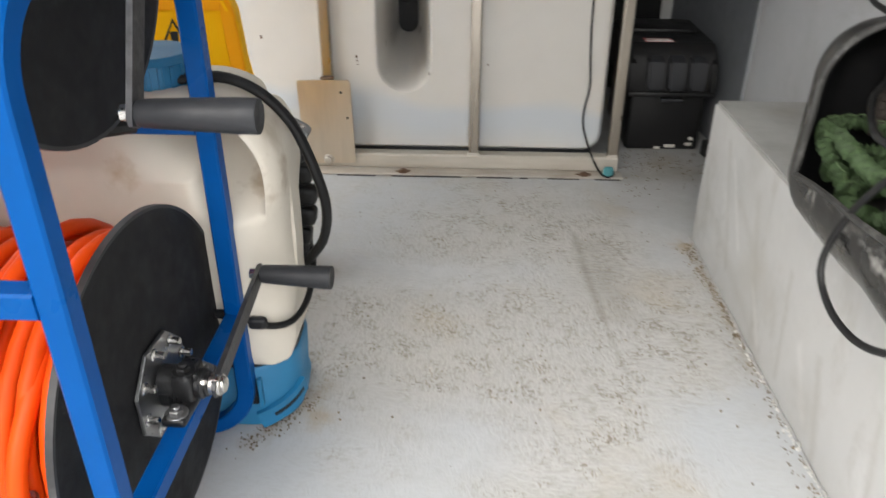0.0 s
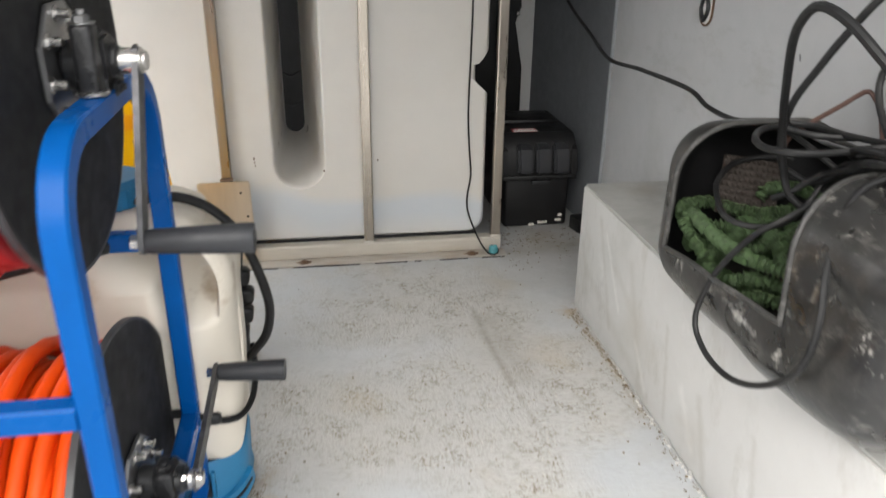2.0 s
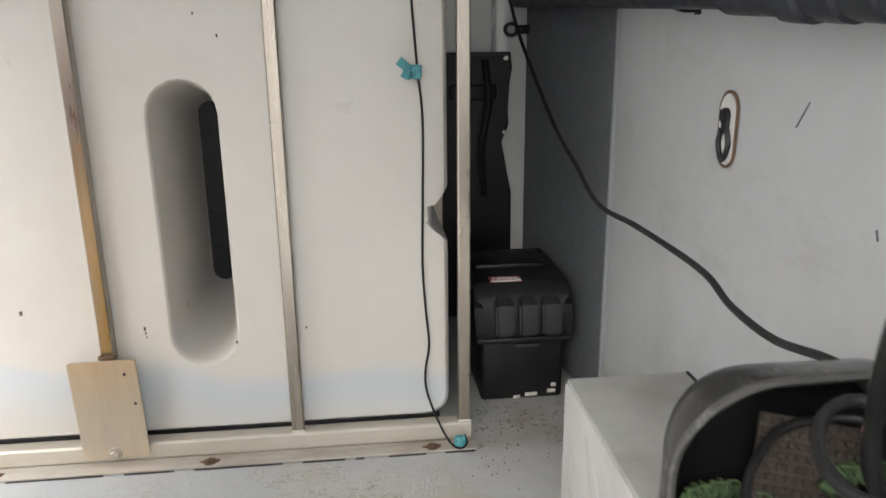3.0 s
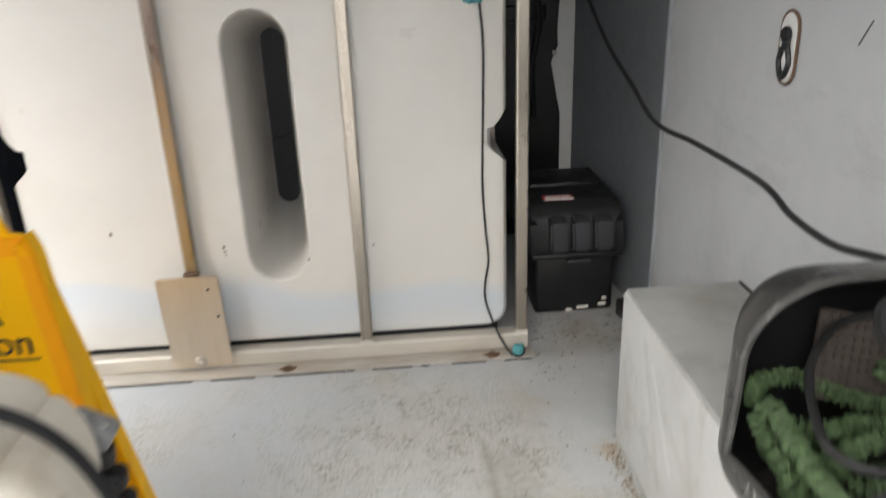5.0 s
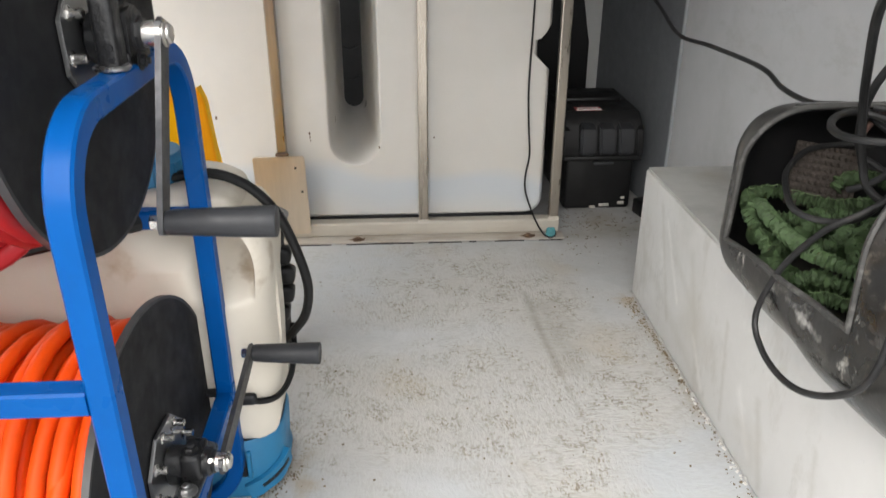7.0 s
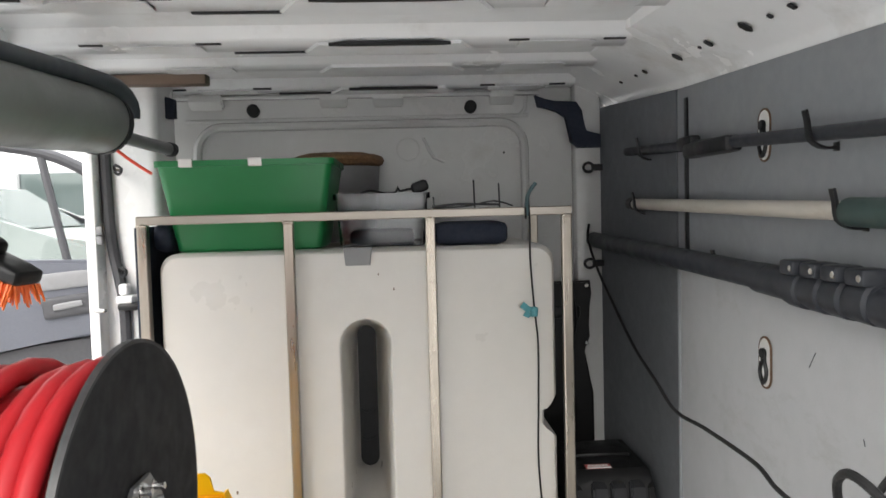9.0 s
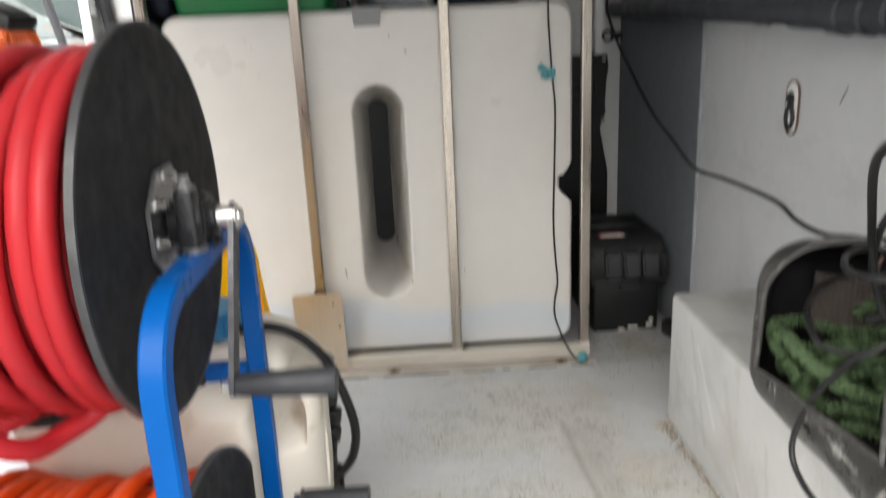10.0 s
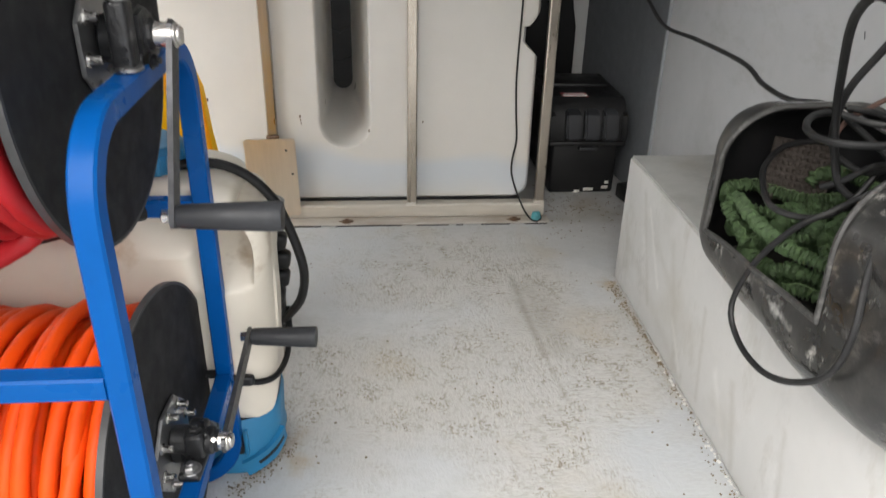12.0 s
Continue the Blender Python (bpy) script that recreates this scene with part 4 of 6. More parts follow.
for x in (-0.550, -0.178, 0.190, 0.550):
    lo = 0.040 if x != -0.178 else 0.222
    part("post", bar((x, 0, lo), (x, 0, 1.046), H, (1, 0, 0)), M_STEEL, frame_)
    part("weld", moved(roundbox(0, 0, 0, 0.030, 0.024, 0.012, 0.0055, 6), pose(x, -0.003, 1.043)), M_STEEL, frame_)
    if x != -0.178:
        part("weld", moved(roundbox(0, 0, 0, 0.032, 0.024, 0.010, 0.0045, 6), pose(x, -0.003, 0.042)), M_FOOT, frame_)
part("top_rail", bar((-0.5632, 0, 1.0568), (0.5632, 0, 1.0568), 0.0115, (0, 0, 1)), M_STEELH, frame_)
part("base_rail", bar((-0.5632, 0, 0.0215), (0.5632, 0, 0.0215), 0.0195, (0, 0, 1)), M_BASE, frame_)
for x in (-0.550, 0.550):
    part("side_rail", bar((x, 0.012, 1.0568), (x, 0.50, 1.0568), 0.0115, (0, 0, 1)), M_STEELH, frame_)
    part("back_post", bar((x, 0.51, 0.003), (x, 0.51, 1.046), H, (1, 0, 0)), M_STEEL, frame_)
# added sheet: keeps daylight out of the dark gap left of the tank
part("side_sheet", box(-0.578, -0.569, 0.014, 0.50, 0.003, 1.040, 0.003), M_NAVY, frame_, "dark sheet added to darken the gap beside the tank")
for y in (0.06, 0.25, 0.44):
    part("rubber_pad", box(-0.50, 0.50, y - 0.03, y + 0.03, 0.0005, 0.0428, 0.003), M_CARBON, frame_, "black rubber pad under the tank")
# broken black line painting the shadow under the foot strip's edge
for x0, x1 in ((-0.56, -0.43), (-0.39, -0.20), (-0.16, -0.06), (-0.02, 0.16), (0.20, 0.29), (0.31, 0.33), (0.38, 0.46), (0.50, 0.565)):
    part("seam", box(x0, x1, -0.0705, -0.0665, 0.0003, 0.0022, 0.0006), M_HOLE, frame_, "black dashes for the shadow line along the foot strip")
part("foot_flange", box(-0.575, 0.572, -0.066, -0.0215, 0.0005, 0.0065, 0.002), M_FOOT, frame_, "dirty flat foot strip bolted to the floor")
for x in (-0.42, 0.010, 0.475):
    part("bolt", merge(rod((x, -0.050, 0.006), (x, -0.050, 0.0125), 0.0085, 6), rod((x, -0.050, 0.006), (x, -0.050, 0.0078), 0.014, 14)), M_RUST, frame_, "rusted fixing bolt")
    part("rust_stain", prism([(x + (0.018 + 0.006 * math.sin(i * 2.3)) * math.cos(i * 0.52), -0.050 + (0.012 + 0.004 * math.sin(i * 1.7)) * math.sin(i * 0.52)) for i in range(12)], (0.0066, 0.0071), "z"), M_RUST, frame_)
sp = thing("frame_foot_plate", (-0.177, -0.02, 0.04), "flat stainless plate standing at the foot of a post", "plate")
part("plate", moved(prism(rounded(-0.0665, 0.0665, 0.0, 0.222, 0.008, 4), (-0.002, 0.002), "y", bevel=0.0006), pose(-0.1815, -0.0245, 0.0165, 2.0, -1.0, 0)), M_BRIGHT, sp)
part("weld", moved(roundbox(0, 0, 0, 0.034, 0.012, 0.010, 0.0045, 6), pose(-0.177, -0.018, 0.239)), M_RUST, sp)
for x, z in ((-0.140, 0.207), (-0.128, 0.140)):
    part("hole", moved(rod((x + 0.1815, -0.0024, z - 0.0165), (x + 0.1815, 0.0015, z - 0.0165), 0.0036, 10), pose(-0.1815, -0.0245, 0.0165, 2.0, -1.0, 0)), M_HOLE, sp)
part("bolt", merge(rod((-0.185, -0.0225, 0.027), (-0.185, -0.034, 0.027), 0.009, 6), rod((-0.185, -0.0225, 0.027), (-0.185, -0.0285, 0.027), 0.015, 14)), M_FOOT, sp, "washer and bolt")

# string with taped knots
st = thing("cord_with_tape", (0.46, -0.02, 0.0), "thin black cord tied to the frame with teal tape", "cord")
line = spline([(0.447, -0.016, 1.085), (0.450, -0.018, 1.03), (0.452, -0.004, 0.93), (0.462, 0.004, 0.792), (0.470, 0.004, 0.70), (0.468, 0.004, 0.55), (0.465, 0.004, 0.40), (0.470, 0.004, 0.30), (0.476, 0.003, 0.22), (0.468, 0.002, 0.17), (0.467, -0.004, 0.125), (0.482, -0.024, 0.075), (0.503, -0.042, 0.03), (0.520, -0.060, 0.010), (0.538, -0.064, 0.006), (0.550, -0.050, 0.010), (0.546, -0.036, 0.022)], 0.015)
part("cord", sweep(line, 0.0026, 7), M_RUBBER, st)


def tape_knot(x, y, z, s, seed):
    r = random.Random(seed)
    bm = roundbox(x, y, z, s, s * 0.6, s * 1.3, s * 0.28, 6)
    for v in bm.verts:
        v.co += Vector([r.uniform(-1, 1) * s * 0.07 for _ in range(3)])
    return bm


k = tape_knot(0.459, -0.006, 0.790, 0.020, 1)
for a, b, w in (((0.455, -0.008, 0.795), (0.425, -0.016, 0.812), 0.009), ((0.455, -0.008, 0.785), (0.432, -0.020, 0.790), 0.008)):
    merge(k, sweep([Vector(a), (Vector(a) + Vector(b)) / 2 + Vector((0, -0.004, -0.004)), Vector(b)], lambda i: (0.003, 0.0085, 0.009)[i], up=(0, 1, 0), shape=[(-0.15, -1), (-0.15, 1), (0.15, 1), (0.15, -1)]))
part("tape_knot", k, M_TAPE, st, "teal tape flag")
part("tape_knot", tape_knot(0.535, -0.052, 0.014, 0.024, 2), M_TAPE, st, "teal tape wrap")
part("cable_tie", sweep(spline([(0.44, -0.016, 1.042), (0.44, -0.016, 1.073), (0.446, 0.016, 1.073), (0.446, 0.016, 1.042)], 0.01, True), 0.003, 6, closed=True), M_CARBON, st)
part("cable_tie", sweep(spline([(0.446, -0.014, 1.045), (0.443, -0.020, 1.085), (0.452, -0.02, 1.11), (0.468, -0.018, 1.13)], 0.01), 0.005, 6), material("dull_tape", (0.055, 0.10, 0.11), 0.6, vary=0.2), st, "dull teal tape tail")
ti = thing("cable_ties", (0.28, 0, 1.068), "black cable ties with long tails on the top rail", "cable ties")
for x, h in ((0.202, 0.030), (0.308, 0.072), (0.374, 0.062)):
    part("tail", rod((x, -0.004, 1.066), (x - 0.002, -0.004, 1.070 + h), 0.0022, 6), M_CARBON, ti)
part("tie", sweep(spline([(0.196, -0.004, 1.074), (0.26, -0.006, 1.079), (0.33, -0.004, 1.078), (0.375, -0.004, 1.076)], 0.02), 0.0032, 6), M_CARBON, ti)
part("tie", sweep(spline([(0.2, 0.003, 1.071), (0.29, 0.004, 1.074), (0.36, 0.002, 1.086), (0.41, 0.01, 1.072)], 0.02), 0.0022, 6), M_CARBON, ti)

# ---------- on top of the tank ----------
crate = thing("green_crate", (-0.30, 0.20, 0.968), "bright green plastic storage box on the tank", "storage box")


def tapered(x0, x1, y0, y1, z0, z1, t, r, wall=0.004):
    """An open box that widens upwards by t on each side, with a rolled rim."""
    bm = bmesh.new()
    rows = [(z0, 0.0, 0.006), (z0 + 0.006, 0.0, 0.0), (z1 - 0.016, t, 0.0), (z1 - 0.016, t + 0.007, 0.0), (z1, t + 0.007, 0.0), (z1, t, 0.0), (z0 + wall, wall * -0.5, 0.004)]
    rings = []
    for z, g, inn in rows:
        rings.append([bm.verts.new((a, b, z)) for a, b in rounded(x0 - g + inn, x1 + g - inn, y0 - g + inn, y1 + g - inn, r, 4)])
    n = len(rings[0])
    for A, B in zip(rings, rings[1:]):
        for i in range(n):
            bm.faces.new((A[i], A[(i + 1) % n], B[(i + 1) % n], B[i]))
    bm.faces.new(rings[0])
    bm.faces.new(rings[-1])
    return bm


part("tub", tapered(-0.488, -0.102, 0.078, 0.36, 0.9685, 1.212, 0.036, 0.02), M_CRATE, crate)
for x in (-0.445, -0.265):
    part("clip", box(x - 0.018, x + 0.018, 0.031, 0.052, 1.194, 1.2165, 0.003), M_STICKW, crate, "pale clip on the rim")
sack = roundbox(-0.532, 0.22, 1.01, 0.06, 0.26, 0.082, 0.028, 8)
single("dark_rag", sack, M_NAVY, "dark navy rag stuffed beside the green box", "rag")
bk = thing("coir_bucket", (-0.06, 0.52, 0.5), "grey bucket with a brown woven lid behind the box", "bucket")
bm = bmesh.new()
prof = [(0.118, 0.969), (0.122, 0.98), (0.140, 1.215), (0.134, 1.215), (0.115, 0.985)]
rings = [[bm.verts.new((-0.095 + r * math.cos(2 * math.pi * i / 32), 0.60 + r * math.sin(2 * math.pi * i / 32), z)) for i in range(32)] for r, z in prof]
for A, B in zip(rings, rings[1:]):
    for i in range(32):
        bm.faces.new((A[i], A[(i + 1) % 32], B[(i + 1) % 32], B[i]))
bm.faces.new(rings[0])
bm.faces.new(rings[-1])
part("body", bm, M_GREY, bk)
lidb = bmesh.new()
prof = [(0.128, 1.213), (0.150, 1.222), (0.157, 1.236), (0.150, 1.248), (0.125, 1.257), (0.06, 1.263), (0.004, 1.264)]
rings = [[lidb.verts.new((-0.095 + r * (1 + 0.012 * math.sin(i * 2.9)) * math.cos(2 * math.pi * i / 40), 0.60 + r * math.sin(2 * math.pi * i / 40), z + 0.002 * math.sin(i * 1.3))) for i in range(40)] for r, z in prof]
for A, B in zip(rings, rings[1:]):
    for i in range(40):
        lidb.faces.new((A[i], A[(i + 1) % 40], B[(i + 1) % 40], B[i]))
lidb.faces.new(rings[0])
lidb.faces.new(rings[-1])
part("lid", lidb, M_WICKER, bk, "brown woven domed lid")
part("stand", box(-0.24, 0.06, 0.50, 0.74, 0.50, 0.9685, 0.01), M_GREY, bk)
cb = thing("clear_box", (0.05, 0.22, 0.968), "cloudy clear plastic box on the tank", "storage box")
part("tub", tapered(-0.055, 0.180, 0.10, 0.34, 0.9688, 1.115, 0.008, 0.012, 0.003), M_CLEARBOX, cb)
part("contents", box(-0.03, 0.15, 0.13, 0.31, 0.974, 1.012, 0.012), M_NAVY, cb)
tool = thing("hand_sprayer", (0.15, 0.22, 1.115), "black sprayer nozzle with bent wire on the clear box", "sprayer")
part("nozzle", moved(roundbox(0, 0, 0, 0.05, 0.03, 0.034, 0.012, 6), pose(0.170, 0.20, 1.133, 0, -20, 0)), M_CARBON, tool)
part("wire", sweep(spline([(0.0, 0.2, 1.118), (0.03, 0.2, 1.125), (0.07, 0.2, 1.117), (0.10, 0.2, 1.119), (0.108, 0.2, 1.135), (0.112, 0.2, 1.122), (0.14, 0.2, 1.128), (0.16, 0.2, 1.124)], 0.01), 0.0035, 7), M_CARBON, tool)
pad = roundbox(0.305, 0.14, 1.0, 0.20, 0.16, 0.064, 0.022, 8)
single("navy_cushion", pad, M_NAVY, "dark navy folded cloth on the tank", "cloth")

# ---------- battery box ----------
bb = thing("battery_box", (0.715, 0.30, 0), "black plastic battery box with ribbed lid", "battery box")
part("body", box(0.612, 0.812, 0.150, 0.47, 0.0, 0.165, 0.010, 3), M_BLACK, bb)
lid = prism([(0.136, 0.160), (0.134, 0.180), (0.148, 0.245), (0.162, 0.272), (0.186, 0.290), (0.455, 0.290), (0.49, 0.25), (0.495, 0.160)], (0.598, 0.826), "x", bevel=0.006)
lidp = part("lid", lid, M_BLACK, bb)
for x in (0.664, 0.719, 0.774):
    part("rib", prism([(0.118, 0.176), (0.110, 0.184), (0.109, 0.200), (0.124, 0.252), (0.140, 0.262), (0.172, 0.264), (0.172, 0.176)], (x - 0.022, x + 0.022), "x", bevel=0.006), M_GRIP, lidp)
part("lid_lip", box(0.598, 0.826, 0.124, 0.140, 0.158, 0.172, 0.004), M_BLACK, lidp)
for x in (0.606, 0.818):
    part("side_rib", prism([(0.126, 0.172), (0.124, 0.19), (0.140, 0.245), (0.165, 0.262), (0.165, 0.172)], (x - 0.010, x + 0.010), "x", bevel=0.004), M_BLACK, lidp)
part("ridge", box(0.62, 0.80, 0.29, 0.42, 0.285, 0.302, 0.008), M_BLACK, lidp)
part("catch", box(0.690, 0.748, 0.132, 0.152, 0.142, 0.152, 0.003), M_GRIP, bb)
for x0, x1, m in ((0.640, 0.716, M_STICKR), (0.642, 0.714, M_STICKW)):
    dz = 0.0 if m is M_STICKR else 0.0008
    y0, y1 = (0.188, 0.226) if m is M_STICKR else (0.188, 0.203)
    part("sticker", moved(box(x0, x1, y0, y1, 0.2895 + dz, 0.291 + dz, 0.0003), pose(0, 0, 0)), m, lidp, "red and white sticker")
for i in range(6):
    part("print_bar", box(0.648 + i * 0.0105, 0.656 + i * 0.0105, 0.208, 0.219, 0.2909, 0.2917), M_STICKW, lidp)
for x, z, w in ((0.735, 0.012, 0.03), (0.785, 0.018, 0.02), (0.790, 0.034, 0.012), (0.70, 0.006, 0.018)):
    part("paint_splash", box(x - w / 2, x + w / 2, 0.1478, 0.151, z - 0.004, z + 0.005, 0.001), M_SCUFF, bb)
# added block that gives the dark spot behind the wheel arch
blk = single("dark_fill_block", moved(box(-0.035, 0.035, -0.03, 0.03, 0, 0.045, 0.006), pose(0.852, 0.10, 0.0005, 0, 0, 12)), M_BLACK, "black block added for the darkness by the battery box", "block")

# ---------- hose reel stand ----------
RX = -0.132
stand = thing("hose_reel_stand", (-0.40, -1.2, 0), "blue painted square-tube stand for two hose reels", "reel stand")
T = 0.0118


def side_arch(x):
    """An upright arch of square tube: front leg, bent shoulders, rear leg down to its foot bend."""
    y0, y1, z1, r = -1.388, -1.018, 0.700, 0.075
    pts = [Vector((x, y0, 0.001)), Vector((x, y0, 0.3))] + arc(y0 + r, z1 - r, r, 180, 90, x) + arc(y1 - r, z1 - r, r, 90, 0, x)
    pts += [Vector((x, y1, 0.3)), Vector((x, y1, 0.088))]
    return sweep(pts, T, up=(1, 0, 0), shape=SQUARE)


def foot_bend(x, side):
    """The rear leg's foot, bent inwards along the floor."""
    r, pts = 0.075, []
    for i in range(9):
        t = radians(90 * i / 8)
        pts.append(Vector((x + side * r * (1 - math.cos(t)), -1.018, 0.088 - r * math.sin(t))))
    return sweep(pts, T, up=(0, 1, 0), shape=SQUARE)


for x, side in ((RX, -1), (-0.66, 1)):
    part("side_frame", side_arch(x), M_BLUE, stand)
    part("foot", foot_bend(x, side), M_BLUE, stand)
    part("axle_bar", bar((x, -1.376, 0.205), (x, -1.030, 0.205), T, (1, 0, 0)), M_BLUE, stand)
part("cross_bar", bar((-0.648, -1.388, 0.470), (RX - 0.012, -1.388, 0.470), T, (0, 0, 1)), M_BLUE, stand)
part("cross_bar", bar((-0.648, -1.018, 0.480), (RX - 0.012, -1.018, 0.480), T, (0, 0, 1)), M_BLUE, stand)
part("floor_bar", bar((-0.585, -1.018, 0.013), (RX - 0.075, -1.018, 0.013), T, (0, 0, 1)), M_BLUE, stand)
part("cross_bar", bar((-0.648, -1.388, 0.06), (RX - 0.012, -1.388, 0.06), T, (0, 0, 1)), M_BLUE, stand)


def hex_bolt(a, d, r, h, m, parent, name="bolt"):
    a, d = Vector(a), Vector(d)
    bm = rod(a, a + d * h, r, 6)
    rod(a, a + d * h * 0.25, r * 1.55, 14, bm=bm)
    rod(a + d * h, a + d * h * 1.6, r * 0.55, 10, bm=bm)
    return part(name, bm, m, parent)


def pillow_block(y, z, base, parent):
    """A cast bearing standing on the frame's top, with its tall clamp bolt."""
    x = RX
    bm = box(x - 0.010, x + 0.010, y - 0.052, y - 0.026, base - 0.001, z + 0.040, 0.005, 3)
    prism([(y - 0.030, z - 0.026), (y - 0.030, z + 0.026), (y - 0.008, z + 0.030), (y + 0.018, z + 0.022), (y + 0.030, z), (y + 0.018, z - 0.022), (y - 0.008, z - 0.030)], (x - 0.012, x + 0.012), "x", bm, 0.004)
    rod((x - 0.030, y, z), (x + 0.014, y, z), 0.0185, 20, bm=bm)
    rod((x + 0.012, y, z), (x + 0.019, y, z), 0.0165, 8, bm=bm)
    box(x - 0.012, x + 0.012, y - 0.03, y + 0.03, base - 0.001, base + 0.012, 0.003, 2, bm)
    b = part("bearing", bm, M_CAST, parent, "black cast bearing block")
    hex_bolt((x, y - 0.039, z + 0.039), (0, 0, 1), 0.0075, 0.008, M_PLATE, b)
    part("washer", rod((x, y - 0.043, base - 0.0005), (x, y - 0.043, base + 0.004), 0.0165, 18), M_PLATE, b)
    for dz in (-0.004, -0.014):
        part("grub_screw", rod((x + 0.004, y - 0.051, z + dz), (x + 0.004, y - 0.0545, z + dz), 0.003, 10), M_CARBON, b)
    hex_bolt((x + 0.012, y - 0.004, z - 0.024), (1, 0, 0), 0.006, 0.006, M_CARBON, b, "nut")
    return b


def flat_bearing(y, z, base, parent):
    """A cast bearing on the lower bar: a split housing round the axle on a foot with two bolts."""
    x = RX
    bm = box(x - 0.012, x + 0.012, y - 0.021, y + 0.021, base - 0.001, z + 0.021, 0.005, 3)
    box(x - 0.0135, x + 0.0135, y - 0.052, y + 0.050, base - 0.001, base + 0.010, 0.004, 3, bm)
    rod((x - 0.032, y, z), (x + 0.010, y, z), 0.0195, 22, bm=bm)
    rod((x + 0.010, y, z), (x + 0.022, y, z), 0.0175, 20, bm=bm)
    rod((x + 0.020, y, z), (x + 0.027, y, z), 0.0145, 18, bm=bm)
    box(x + 0.011, x + 0.0165, y - 0.013, y - 0.007, z - 0.014, z + 0.020, 0.002, 1, bm)
    b = part("bearing", bm, M_CAST, parent, "black cast bearing block")
    hex_bolt((x, y - 0.006, z + 0.020), (0, 0, 1), 0.0085, 0.007, M_CAST, b)
    for dy in (-0.039, 0.038):
        hex_bolt((x, y + dy, base + 0.009), (0, 0, 1), 0.0085, 0.007, M_PLATE, b)
    part("grub_screw", rod((x + 0.024, y - 0.010, z + 0.010), (x + 0.024, y - 0.016, z + 0.014), 0.003, 10), M_ZINC, b)
    return b


def crank(y, z, ay, az, parent, tip):
    """Axle stub, flat crank arm and turned grip."""
    ax = part("axle", rod((RX + 0.014, y, z), (-0.094, y, z), 0.0125, 20), M_ZINC, parent, "bright steel axle end")
    arm = bmesh.new()
    a, b = Vector((-0.098, y, z)), Vector((-0.098, ay, az))
    d = (b - a).normalized()
    sweep([a - d * 0.014, a - d * 0.008, b + d * 0.006, b + d * 0.012], lambda i: (0.6, 1, 0.92, 0.6)[i], up=(1, 0, 0), shape=[(-0.003, -0.0115), (-0.003, 0.0115), (0.003, 0.0115), (0.003, -0.0115)], bm=arm)
    c = part("crank_arm", arm, M_DARKMETAL, parent, "flat dark steel crank arm")
    part("cap_screw", merge(rod((-0.0955, y, z), (-0.0925, y, z), 0.0125, 18), rod((-0.093, y, z), (-0.0885, y, z), 0.0095, 16, bevel=0.0035)), M_ZINC, c)
    part("nut", rod((-0.110, ay, az), (-0.101, ay, az), 0.0072, 6), M_ZINC, c)
    prof = [(-0.0945, 0.0112), (-0.090, 0.0122), (-0.05, 0.0138), (-0.01, 0.0152), (tip - 0.001, 0.0152), (tip, 0.0146)]
    part("grip", sweep([Vector((x, ay, az)) for x, _ in prof], lambda i: prof[i][1], 22), M_GRIP, c, "dark grey plastic grip")
    return ax


def reel(name, y, z, label, R, turn=-3.5):
    """The drum and two board discs with flange, turning on the stand's bearings."""
    t = thing(name, (-0.13, y, z), label, "hose reel", "hose reels")
    t.rotation_euler = (0, 0, radians(turn))
    for x0, x1 in ((-0.177, -0.170), (-0.618, -0.611)):
        n = 72
        prof = [(x0, R - 0.0015), (x0 + 0.0015, R), (x1 - 0.0015, R), (x1, R - 0.0015)]
        disc = part("disc", sweep([Vector((x, y, z)) for x, _ in prof], lambda i: prof[i][1], n, up=(0, 0, 1)), M_DISC, t)
        part("edge_band", sweep([Vector(((x0 + x1) / 2, y + (R - 0.0005) * math.cos(2 * math.pi * i / n), z + (R - 0.0005) * math.sin(2 * math.pi * i / n))) for i in range(n)], 1, closed=True, up=(1, 0, 0), shape=[(-0.0038, -0.002), (-0.0038, 0.002), (0.0038, 0.002), (0.0038, -0.002)]), M_DISCEDGE, disc, "worn grey edge")
    part("drum", rod((-0.605, y, z), (-0.182, y, z), 0.10, 32), M_BLACK, t)
    fl = [(y + 0.063 * math.cos(2 * math.pi * (i + 0.5) / 8), z + 0.063 * math.sin(2 * math.pi * (i + 0.5) / 8)) for i in range(8)]
    f = part("flange", prism(fl, (-0.1685, -0.164), "x", bevel=0.001), M_PLATE, t, "octagonal steel flange plate")
    for i in range(8):
        a = 2 * math.pi * i / 8 + 0.2
        by, bz = y + 0.050 * math.cos(a), z + 0.050 * math.sin(a)
        part("bolt", merge(rod((-0.164, by, bz), (-0.150, by, bz), 0.0044, 12), rod((-0.1645, by, bz), (-0.1615, by, bz), 0.0076, 6)), M_ZINC, f)
    part("hub", rod((-0.1645, y, z), (RX - 0.014, y, z), 0.024, 24), M_CARBON, t, "black hub")
    return t


